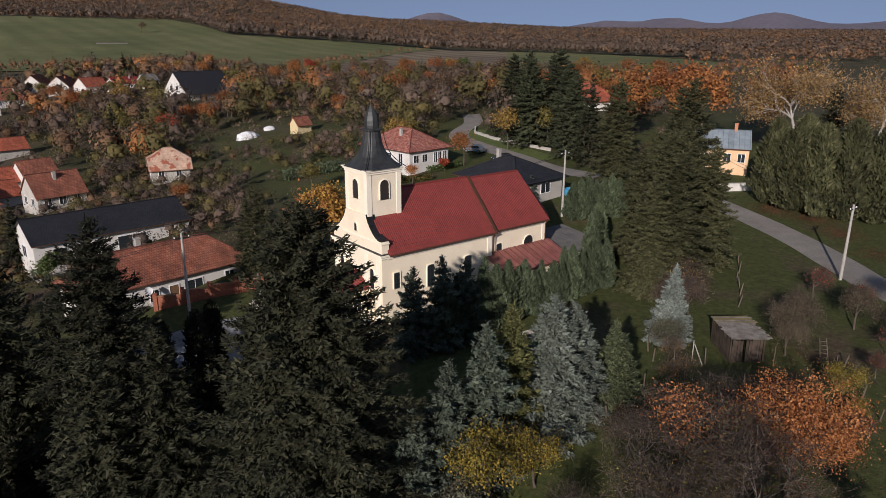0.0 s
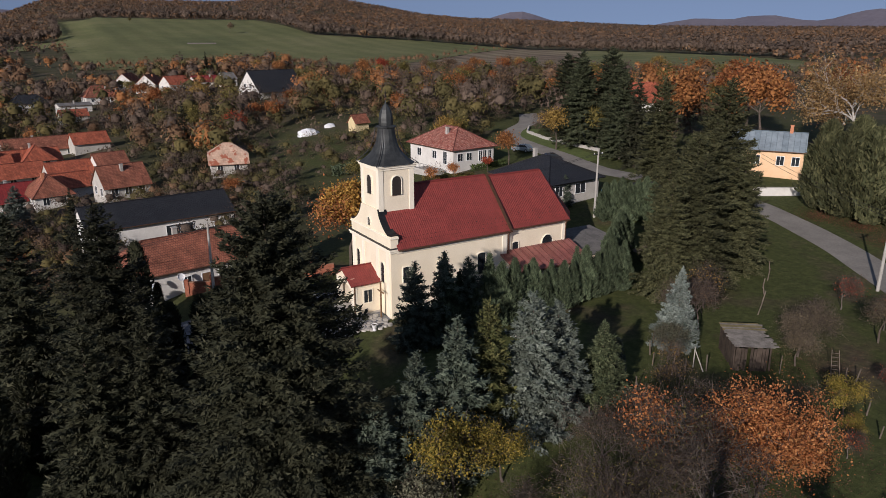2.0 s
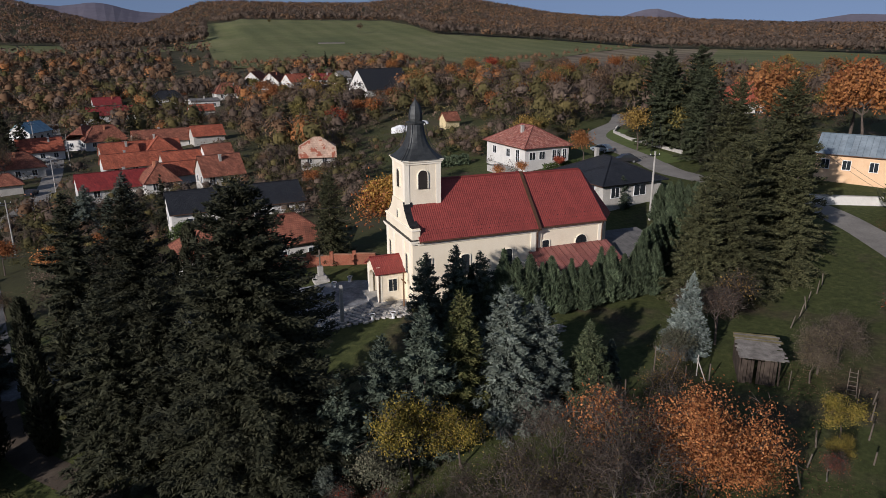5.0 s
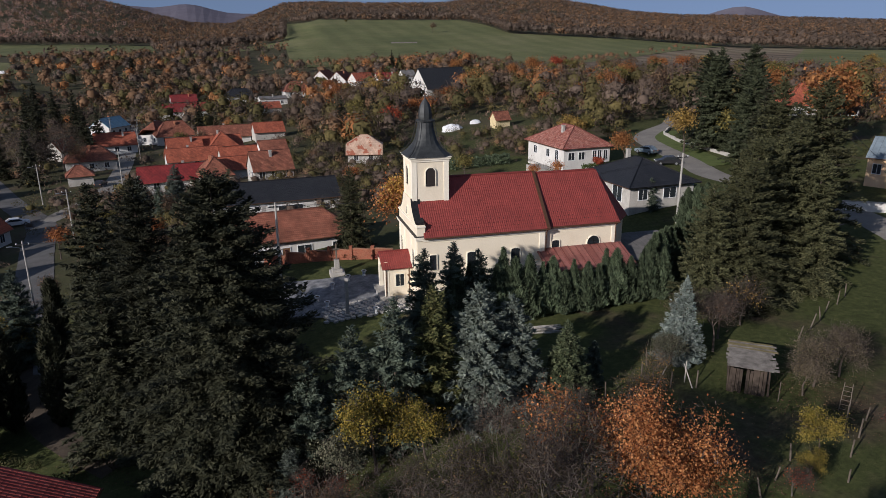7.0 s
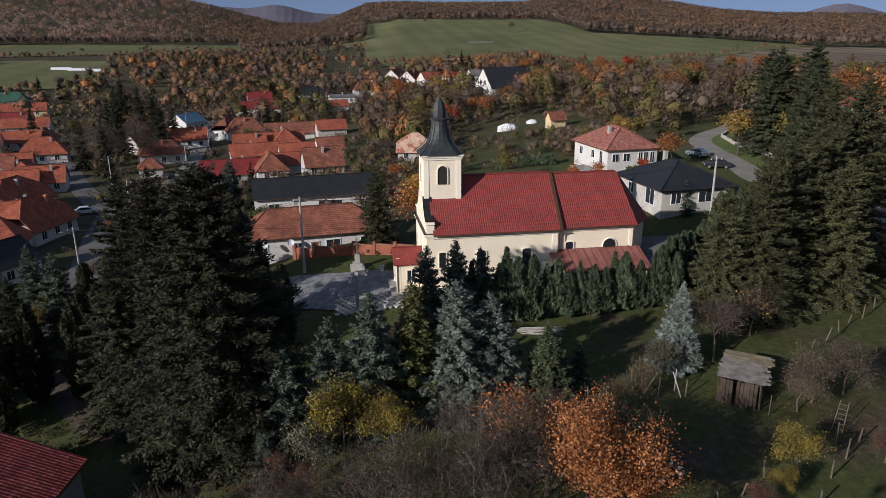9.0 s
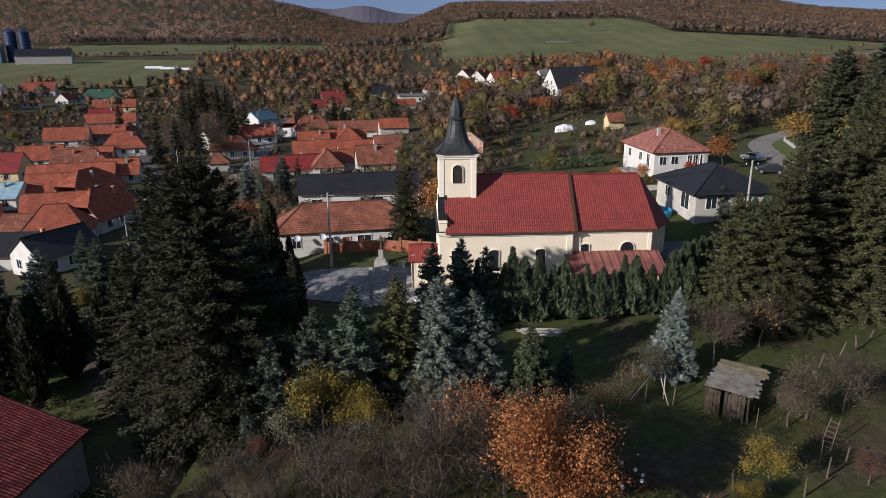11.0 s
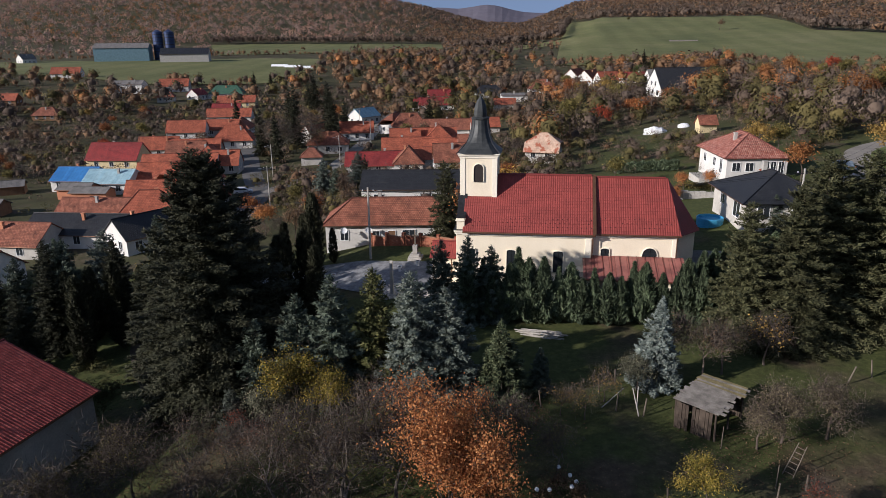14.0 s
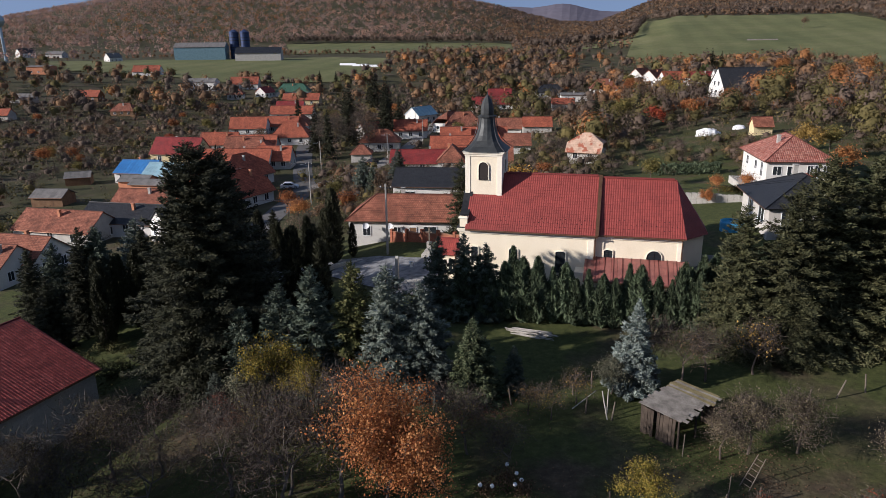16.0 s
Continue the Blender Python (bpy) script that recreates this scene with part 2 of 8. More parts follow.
PALESPRUCE = leafy("pale_blue_spruce_needles", [(0, (0.12, 0.145, 0.125)), (0.6, (0.18, 0.21, 0.185)), (1, (0.25, 0.28, 0.25))], thin=0.08)
YELLOWSPRUCE = leafy("yellow_green_spruce_needles", [(0, (0.055, 0.065, 0.022)), (0.6, (0.115, 0.12, 0.042)), (1, (0.20, 0.19, 0.075))], thin=0.08)
THUJA = leafy("thuja_sprays", [(0, (0.045, 0.062, 0.036)), (0.6, (0.082, 0.108, 0.060)), (1, (0.125, 0.155, 0.088))], patch_scale=1.2, thin=0.08)
THUJABROWN = leafy("bronze_thuja_sprays", [(0, (0.042, 0.048, 0.022)), (0.6, (0.078, 0.082, 0.038)), (1, (0.125, 0.122, 0.058))], patch_scale=1.2, thin=0.08)
BIRCHLEAF = leafy("golden_birch_leaves", [(0, (0.17, 0.105, 0.045)), (0.5, (0.30, 0.19, 0.08)), (1, (0.42, 0.28, 0.13))], thin=0.3)
ORANGELEAF = leafy("orange_autumn_leaves", [(0, (0.23, 0.080, 0.030)), (0.5, (0.42, 0.16, 0.055)), (1, (0.60, 0.29, 0.11))], thin=0.3)
RUSTLEAF = leafy("rust_autumn_leaves", [(0, (0.15, 0.048, 0.020)), (0.5, (0.26, 0.095, 0.034)), (1, (0.38, 0.16, 0.055))], thin=0.25)
REDLEAF = leafy("red_autumn_leaves", [(0, (0.20, 0.030, 0.020)), (0.5, (0.33, 0.058, 0.030)), (1, (0.44, 0.12, 0.045))], thin=0.25)
YELLOWLEAF = leafy("yellow_autumn_leaves", [(0, (0.22, 0.115, 0.024)), (0.5, (0.36, 0.20, 0.042)), (1, (0.50, 0.31, 0.08))], thin=0.3)
GREYLEAF = leafy("grey_green_leaves", [(0, (0.070, 0.075, 0.048)), (0.5, (0.115, 0.115, 0.075)), (1, (0.17, 0.165, 0.11))], thin=0.15)
WITHERLEAF = leafy("withered_mixed_leaves", [(0, (0.060, 0.046, 0.028)), (0.5, (0.115, 0.092, 0.052)), (1, (0.20, 0.17, 0.11))], thin=0.15)
LIMELEAF = leafy("yellow_green_autumn_leaves", [(0, (0.085, 0.085, 0.018)), (0.5, (0.21, 0.175, 0.034)), (1, (0.42, 0.30, 0.060))], thin=0.3)
OLIVELEAF = leafy("olive_fading_leaves", [(0, (0.080, 0.070, 0.022)), (0.5, (0.145, 0.125, 0.038)), (1, (0.24, 0.19, 0.06))], thin=0.25)
GREENLEAF = leafy("green_leaves", [(0, (0.035, 0.055, 0.016)), (0.5, (0.070, 0.10, 0.030)), (1, (0.12, 0.15, 0.05))], thin=0.25)
COPPERLEAF = leafy("copper_autumn_leaves", [(0, (0.17, 0.066, 0.026)), (0.5, (0.30, 0.125, 0.042)), (1, (0.43, 0.20, 0.07))], thin=0.25)
OCHRELEAF = leafy("ochre_autumn_leaves", [(0, (0.16, 0.10, 0.028)), (0.5, (0.27, 0.175, 0.048)), (1, (0.40, 0.27, 0.08))], thin=0.25)
BROWNLEAF = leafy("brown_withered_leaves", [(0, (0.075, 0.045, 0.026)), (0.5, (0.14, 0.088, 0.052)), (1, (0.22, 0.145, 0.085))], thin=0.2)

# ---- building helpers ----
def smooth(a, b, v):
    t = min(1.0, max(0.0, (v - a) / (b - a)))
    return t * t * (3 - 2 * t)


def link_mesh(name, me, mat, parent=None, label=""):
    ob = new(name, me)
    if mat is not None and not me.materials:
        me.materials.append(mat)
    if parent is not None:
        ob.parent = parent
    if label:
        ob["label"] = label
    return ob


def part(name, bm, mat, parent=None, label=""):
    """Links a bmesh as one mesh object under a thing or a part."""
    me = bpy.data.meshes.new(name)
    bm.to_mesh(me)
    bm.free()
    return link_mesh(name, me, mat, parent, label)


def thing(name, at, label, category, group="", kind="", turn=0.0):
    ob = new(name)
    ob.empty_display_size = 0.3
    ob.matrix_world = pose(at[0], at[1], at[2], 0, 0, turn)
    return tagged(ob, label, category, group, kind)


def box(bm, x0, x1, y0, y1, z0, z1, bevel=0.0):
    v = [bm.verts.new((x, y, z)) for z in (z0, z1) for x, y in ((x0, y0), (x1, y0), (x1, y1), (x0, y1))]
    fs = [bm.faces.new([v[i] for i in q]) for q in ((3, 2, 1, 0), (4, 5, 6, 7), (0, 1, 5, 4), (1, 2, 6, 5), (2, 3, 7, 6), (3, 0, 4, 7))]
    if bevel:
        bmesh.ops.bevel(bm, geom=list({e for f in fs for e in f.edges}), offset=bevel, segments=2, affect="EDGES", profile=0.5)
    return bm


def boxed(x0, x1, y0, y1, z0, z1, bevel=0.0):
    return box(bmesh.new(), x0, x1, y0, y1, z0, z1, bevel)


def tube(bm, a, b, ra, rb, sides=8):
    """A tapered round bar from a to b, closed at both ends."""
    a, b = Vector(a), Vector(b)
    q = (b - a).to_track_quat("Z", "Y")
    rings = []
    for p, r in ((a, ra), (b, rb)):
        rings.append([bm.verts.new(p + q @ Vector((r * math.cos(i * 2 * math.pi / sides), r * math.sin(i * 2 * math.pi / sides), 0))) for i in range(sides)])
    for i in range(sides):
        j = (i + 1) % sides
        bm.faces.new((rings[0][i], rings[0][j], rings[1][j], rings[1][i]))
    bm.faces.new(rings[0][::-1])
    bm.faces.new(rings[1])
    return bm


def lathe(profile, sides=8, turn=0.0, bm=None):
    """A body of revolution, or with few sides a faceted one, from (radius, height) pairs."""
    bm = bm or bmesh.new()
    rings = [[bm.verts.new((r * math.cos(turn + i * 2 * math.pi / sides), r * math.sin(turn + i * 2 * math.pi / sides), z)) for i in range(sides)] for r, z in profile]
    for a, b in zip(rings, rings[1:]):
        for i in range(sides):
            j = (i + 1) % sides
            bm.faces.new((a[i], a[j], b[j], b[i]))
    bm.faces.new(rings[0][::-1])
    bm.faces.new(rings[-1])
    return bm


def prism(outline, depth, axis="y", at=0.0, bm=None):
    """Extrudes a flat outline (list of (u, z)) along x or y from at to at + depth."""
    bm = bm or bmesh.new()
    place = (lambda u, z, d: (u, d, z)) if axis == "y" else (lambda u, z, d: (d, u, z))
    a = [bm.verts.new(place(u, z, at)) for u, z in outline]
    b = [bm.verts.new(place(u, z, at + depth)) for u, z in outline]
    bm.faces.new(a)
    bm.faces.new(b[::-1])
    for i in range(len(outline)):
        j = (i + 1) % len(outline)
        bm.faces.new((a[i], b[i], b[j], a[j]))
    bmesh.ops.recalc_face_normals(bm, faces=bm.faces)
    return bm


def slab(bm, pts, thick=0.12):
    """A roof plane from its corners (eave first, counter-clockwise from above), with thickness and metre-true uv."""
    uvl = bm.loops.layers.uv.verify()
    p = [Vector(q) for q in pts]
    along = (p[1] - p[0]).normalized()
    nrm = (p[1] - p[0]).cross(p[2] - p[0]).normalized()
    up = nrm.cross(along)
    top = [bm.verts.new(q) for q in p]
    low = [bm.verts.new(q - nrm * thick) for q in p]
    faces = [bm.faces.new(top), bm.faces.new(low[::-1])]
    for i in range(len(p)):
        j = (i + 1) % len(p)
        faces.append(bm.faces.new((top[j], top[i], low[i], low[j])))
    for f in faces:
        for loop in f.loops:
            d = loop.vert.co - p[0]
            loop[uvl].uv = (d.dot(along), d.dot(up))
    return bm


def arch_outline(w, h, n=8, rise=None):
    """Outline of an opening with a round head, standing on z = 0 and centred on u = 0."""
    r = w / 2
    rise = r if rise is None else rise
    return [(-r, 0), (r, 0)] + [(r * math.cos(i * math.pi / n), h - rise + rise * math.sin(i * math.pi / n)) for i in range(n + 1)]


def mesh_np(name, verts, faces):
    """A mesh from numpy arrays of places and of equal-sized faces."""
    me = bpy.data.meshes.new(name)
    nv, (nf, k) = len(verts), faces.shape
    me.vertices.add(nv)
    me.vertices.foreach_set("co", np.ascontiguousarray(verts, dtype=np.float32).ravel())
    me.loops.add(nf * k)
    me.loops.foreach_set("vertex_index", np.ascontiguousarray(faces, dtype=np.int32).ravel())
    me.polygons.add(nf)
    me.polygons.foreach_set("loop_start", np.arange(0, nf * k, k, dtype=np.int32))
    me.polygons.foreach_set("loop_total", np.full(nf, k, dtype=np.int32))
    me.update(calc_edges=True)
    return me

# ---- ground: one sheet from the church hill down to the village and out to the wooded ridges ----
def ground_near(x, y):
    """Height of the ground round the church, in arrays."""
    shelf = 4 + 4.5 / (1 + np.exp(-np.clip(y - 3, -60, 60) / 3.0)) / (1 + np.exp(np.clip(y - 75, -200, 200) / 8.0))
    west = np.logaddexp(0, (-x - shelf) / 4.0) * 4.0
    east = np.logaddexp(0, (x - 8) / 4.0) * 4.0
    z = -10.0 * (1 - np.exp(-west / 32.0))
    z = z + 0.08 * np.minimum(east, 90) * (0.65 + 0.35 * np.tanh(y / 20.0))
    lowland = 1 / (1 + np.exp(np.clip(x - 30, -300, 300) / 9.0))
    z = z - 0.032 * np.clip(y - 22, 0, 110) * lowland * np.exp(-west / 40.0)
    z = z + 1.5 * np.exp(-((x - 36) / 14.0) ** 2 - ((y - 21) / 12.0) ** 2)
    return z


SKYLINE_AZ = (-90, -60, -47, -42, -39, -30, -22, -16, -12, -9.5, -7, -4.5, -1.5, 0.5, 2.6, 5, 9, 15, 19, 22, 25.2, 28, 30.3, 34, 38, 42.5, 48, 55, 70, 90)
SKYLINE_EL = (1.2, 1.4, 1.5, 2.4, 2.95, 3.7, 3.7, 3.2, 2.75, 2.3, 1.6, 1.0, 0.9, 1.6, 2.4, 2.5, 2.4, 2.4, 2.8, 2.95, 2.5, 2.05, 1.65, 1.35, 1.25, 1.05, 0.8, 0.7, 0.6, 0.6)
MIDDLE_AZ = (-90, -45, -5, 0, 5, 20, 30, 40, 50, 90)
MIDDLE_EL = (-0.6, -0.7, -0.6, 0.2, 1.55, 1.45, 0.75, -0.1, -0.2, -0.2)


def ground_height(x, y):
    x, y = np.asarray(x, float), np.asarray(y, float)
    r = np.hypot(x, y) + 1e-6
    azim = np.degrees(np.arctan2(x, y))
    near = ground_near(x, y)
    mid = 22 + 1000 * np.tan(np.radians(np.interp(azim, MIDDLE_AZ, MIDDLE_EL)))
    top = 22 + 2100 * np.tan(np.radians(np.interp(azim, SKYLINE_AZ, SKYLINE_EL)))
    low = 6.0
    s0 = np.clip((r - 250) / 380.0, 0, 1)
    s0 = s0 * s0 * (3 - 2 * s0)
    s1 = np.clip((r - 520) / 480.0, 0, 1) ** 1.25
    s2 = np.clip((r - 1000) / 1100.0, 0, 1)
    s2 = s2 * s2 * (3 - 2 * s2)
    z = near * (1 - s0) + low * s0
    z = z + (mid - low) * s1
    z = z + (top - mid) * s2
    z = z - np.clip(r - 2150, 0, 3000) * 0.03
    behind = np.clip((-np.cos(np.radians(azim)) - 0.1) * 2, 0, 1)
    return np.where(r > 250, z * (1 - behind) + near * behind, near)


def gz(x, y):
    return float(ground_height(x, y))


# open land: compass bearings with the near and far limit of each field
PATCHES = {
    "green_field": ((2, 3, 5, 9, 17, 19.5, 21, 26, 30.5, 38.5), (480, 470, 450, 440, 430, 420, 405, 360, 500, 748), (1260, 1230, 1050, 992, 995, 900, 816, 806, 804, 752)),
    "stubble_field": ((26, 30.5, 38.5, 44.5), (300, 300, 310, 320), (356, 496, 744, 735)),
    "east_field": ((44.5, 50, 58, 63), (345, 350, 350, 350), (735, 721, 640, 560)),
    "farm_meadow": ((-46, -40, -34, -28, -24, -19), (545, 490, 430, 415, 415, 510), (700, 680, 655, 650, 640, 600)),
    "west_field": ((-27, -20, -14, -8), (760, 770, 790, 820), (1135, 1140, 1140, 1100)),
    "valley_field": ((-7, -3, 2), (700, 705, 720), (780, 800, 790)),
}


def in_field(x, y):
    """True where open fields lie, in arrays."""
    x, y = np.asarray(x, float), np.asarray(y, float)
    a, r = np.degrees(np.arctan2(x, y)), np.hypot(x, y)
    hit = np.zeros(np.shape(x), bool)
    for az_, near_, far_ in PATCHES.values():
        hit |= (a > az_[0]) & (a < az_[-1]) & (r > np.interp(a, az_, near_)) & (r < np.interp(a, az_, far_))
    return hit


edge = np.sinh(np.linspace(-1, 1, 241) * 5.0) / math.sinh(5.0) * 4900
gx, gy = np.meshgrid(edge, edge)
gzz = ground_height(gx, gy)
n_e = len(edge)
idx = np.arange(n_e * n_e).reshape(n_e, n_e)
quads = np.stack([idx[:-1, :-1], idx[:-1, 1:], idx[1:, 1:], idx[1:, :-1]], -1).reshape(-1, 4)
me = mesh_np("ground", np.stack([gx, gy, gzz], -1).reshape(-1, 3), quads)
me.polygons.foreach_set("use_smooth", np.ones(len(quads), bool))
kind_of = np.zeros((n_e * n_e, 4), np.float32)
fx, fy = gx.ravel(), gy.ravel()
rr = np.hypot(fx, fy)
kind_of[:, 2] = np.maximum(np.clip((rr - 90) / 60, 0, 1), 0.85 * np.clip((fy - 16) / 14, 0, 1) * np.clip((24 - fx) / 12, 0, 1))
kind_of[:, 3] = 1
ca = me.color_attributes.new("land_use", "FLOAT_COLOR", "POINT")
ca.data.foreach_set("color", kind_of.ravel())
GROUNDMAT, n, l, b = material("autumn_ground", 0.95, 0, 0.15)
pos = n.new("ShaderNodeNewGeometry").outputs["Position"]
land = n.new("ShaderNodeVertexColor")
land.layer_name = "land_use"
sep = n.new("ShaderNodeSeparateColor")
l.new(land.outputs["Color"], sep.inputs["Color"])
fine = noise_node(n, l, pos, 1.7, 6, 0.75)
wide = noise_node(n, l, pos, 0.09, 4, 0.6)
grass = ramp_node(n, [(0.3, (0.034, 0.040, 0.015)), (0.5, (0.057, 0.067, 0.022)), (0.72, (0.098, 0.104, 0.037))])
l.new(fine.outputs["Fac"], grass.inputs["Fac"])
soil = ramp_node(n, [(0.3, (0.045, 0.036, 0.024)), (0.55, (0.085, 0.065, 0.042)), (0.75, (0.15, 0.12, 0.08))])
l.new(fine.outputs["Fac"], soil.inputs["Fac"])
pick = ramp_node(n, [(0.53, (0, 0, 0)), (0.66, (1, 1, 1))])
l.new(wide.outputs["Fac"], pick.inputs["Fac"])
near_c = mix_node(n, l, "MIX", pick.outputs["Color"], grass.outputs["Color"], soil.outputs["Color"])
far_soil = ramp_node(n, [(0.3, (0.038, 0.031, 0.021)), (0.5, (0.058, 0.052, 0.028)), (0.7, (0.105, 0.080, 0.056))])
l.new(wide.outputs["Fac"], far_soil.inputs["Fac"])
c = mix_node(n, l, "MIX", sep.outputs["Blue"], near_c, mix_node(n, l, "MIX", 0.75, near_c, far_soil.outputs["Color"]))
l.new(c, b.inputs["Base Color"])
bump_node(n, l, b, fine.outputs["Fac"], 0.6, 0.12)
tagged(link_mesh("ground", me, GROUNDMAT), "grassy autumn ground with bare earth, fields and wooded hills beyond", "ground", kind="structure")


def field_material(name, stops, line):
    """Crop or grass with broad tone changes and faint tractor lines."""
    m, n, l, b = material(name, 0.95, 0, 0.15)
    pos = n.new("ShaderNodeNewGeometry").outputs["Position"]
    broad = noise_node(n, l, pos, 0.011, 6, 0.7)
    r = ramp_node(n, stops)
    l.new(broad.outputs["Fac"], r.inputs["Fac"])
    w = n.new("ShaderNodeTexWave")
    w.inputs["Scale"].default_value = 0.012
    w.inputs["Distortion"].default_value = 2.5
    w.inputs["Detail"].default_value = 2.0
    l.new(pos, w.inputs["Vector"])
    sr = ramp_node(n, [(0.2, (1 - line,) * 3), (0.8, (1 + line * 0.6,) * 3)])
    l.new(w.outputs["Fac"], sr.inputs["Fac"])
    fine_ = noise_node(n, l, pos, 0.35, 5, 0.7)
    fr = ramp_node(n, [(0.3, (0.86, 0.86, 0.84)), (0.7, (1.08, 1.08, 1.06))])
    l.new(fine_.outputs["Fac"], fr.inputs["Fac"])
    c = mix_node(n, l, "MULTIPLY", 1.0, mix_node(n, l, "MULTIPLY", 1.0, r.outputs["Color"], sr.outputs["Color"]), fr.outputs["Color"])
    l.new(c, b.inputs["Base Color"])
    return m


GREENFIELD = field_material("green_winter_crop", [(0.32, (0.100, 0.112, 0.048)), (0.5, (0.135, 0.142, 0.060)), (0.68, (0.178, 0.172, 0.084))], 0.07)
STUBBLEFIELD = field_material("brown_fallow", [(0.3, (0.11, 0.085, 0.062)), (0.5, (0.175, 0.135, 0.095)), (0.68, (0.22, 0.185, 0.12))], 0.22)
for field_name, (az_, near_, far_) in PATCHES.items():
    aa = np.linspace(az_[0], az_[-1], 61)
    tt = np.linspace(0, 1, 25)
    r0_, r1_ = np.interp(aa, az_, near_), np.interp(aa, az_, far_)
    rad = r0_[None, :] + (r1_ - r0_)[None, :] * tt[:, None] + 4.0 * np.sin(aa * 3.1)[None, :] * (tt[:, None] > 0.9)
    px, py = rad * np.sin(np.radians(aa))[None, :], rad * np.cos(np.radians(aa))[None, :]
    idf = np.arange(61 * 25).reshape(25, 61)
    me = mesh_np(field_name, np.stack([px, py, ground_height(px, py) + 0.6], -1).reshape(-1, 3), np.stack([idf[:-1, :-1], idf[:-1, 1:], idf[1:, 1:], idf[1:, :-1]], -1).reshape(-1, 4))
    me.polygons.foreach_set("use_smooth", np.ones(len(me.polygons), bool))
    brown = field_name == "stubble_field"
    tagged(link_mesh(field_name, me, STUBBLEFIELD if brown else GREENFIELD), "brown fallow field with dry weeds" if brown else "open green field between the woods", "field", kind="structure")


# distant mountains far behind everything, tinted blue-brown for haze
def mountain(name, az0, az1, peaks, dist, base_el):
    bm = bmesh.new()
    cols = []
    for i in range(61):
        a = az0 + (az1 - az0) * i / 60
        e = base_el + sum(h * math.exp(-((a - c) / w) ** 2) for c, w, h in peaks) + 0.05 * noise.noise(Vector((a * 0.9, 0, 3)))
        e *= smooth(az0, az0 + 3, a) * (1 - smooth(az1 - 3, az1, a))
        ra = radians(a)
        row = []
        for k, d in ((0.0, dist - 500), (0.55, dist - 260), (1.0, dist)):
            row.append(bm.verts.new((d * math.sin(ra), d * math.cos(ra), -30 + (54 + d * math.tan(radians(e))) * k)))
        cols.append(row)
    for p, q in zip(cols, cols[1:]):
        for k in range(2):
            bm.faces.new((p[k], q[k], q[k + 1], p[k + 1]))
    return tagged(part(name, bm, MOUNTAINMAT), "distant wooded mountains on the horizon, haze painted into their blue-brown colour", "mountain", kind="structure")


# The pale bluish tint is distance haze painted into the base colour.
MOUNTAINMAT = worn("hazy_far_mountain", (0.125, 0.118, 0.15), (0.155, 0.142, 0.168), 0.004, 0.03, 1.0, bump=0.0, dirt=0.15, spec=0.0)
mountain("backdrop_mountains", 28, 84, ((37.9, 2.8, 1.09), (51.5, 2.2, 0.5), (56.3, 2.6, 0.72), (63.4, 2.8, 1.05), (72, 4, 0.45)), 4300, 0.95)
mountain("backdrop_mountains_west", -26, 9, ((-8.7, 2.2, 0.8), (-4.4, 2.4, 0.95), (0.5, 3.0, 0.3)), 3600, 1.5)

# ---- church ----
CH_L, CH_X, CH_W = 12.6, 20.6, 8.2          # nave length, chancel end, nave width
EAVE, RIDGE = 6.35, 11.15
church = thing("church", (0, 0, 0), "cream plastered village church with red tiled roof and dark spire", "church")
MIDY = CH_W / 2


def arched_window(parent, centre, z, w, h, axis, face, name="window", bars=True, rise=None, pane=None):
    """A dark leaded window with a proud plaster surround; axis is the wall's direction, face its outer side."""
    out = 1 if face > 0 else -1
    if axis == "y":
        at = lambda bm: bmesh.ops.translate(bm, verts=bm.verts, vec=(centre[0], centre[1], z))
    else:
        at = lambda bm: bmesh.ops.translate(bm, verts=bm.verts, vec=(centre[0], centre[1], z))
    d = 0.05 * out
    bm = prism(arch_outline(w, h, 8, rise), d, axis, 0.0)
    at(bm)
    win = part(name, bm, pane or GLASS_DARK, parent, "brown louvred belfry opening" if pane else "dark arched leaded window")
    outer, inner = arch_outline(w + 0.14, h + 0.07, 8, rise), arch_outline(w, h, 8, rise)
    fb = bmesh.new()
    place = (lambda u, zz, dd: (u, dd, zz)) if axis == "y" else (lambda u, zz, dd: (dd, u, zz))
    rings = [[fb.verts.new(place(u, zz, dd)) for u, zz in o] for o, dd in ((inner, 0.0), (inner, 0.12 * out), (outer, 0.12 * out), (outer, 0.0))]
    for ra, rb in zip(rings, rings[1:]):
        for i in range(len(ra)):
            j = (i + 1) % len(ra)
            fb.faces.new((ra[i], ra[j], rb[j], rb[i]))
    bmesh.ops.recalc_face_normals(fb, faces=fb.faces)
    at(fb)
    part("surround", fb, TRIM, win)
    if bars:
        bb = bmesh.new()
        for u0, u1, z0, z1 in ((-0.025, 0.025, 0, h - 0.03), (-w / 2, w / 2, h * 0.33, h * 0.33 + 0.04), (-w / 2, w / 2, h * 0.64, h * 0.64 + 0.04)):
            if axis == "y":
                box(bb, u0, u1, min(0.05 * out, 0.08 * out), max(0.05 * out, 0.08 * out), z0, z1)
            else:
                box(bb, min(0.05 * out, 0.08 * out), max(0.05 * out, 0.08 * out), u0, u1, z0, z1)
        at(bb)
        part("glazing_grid", bb, DARKMETAL, win)
    return win


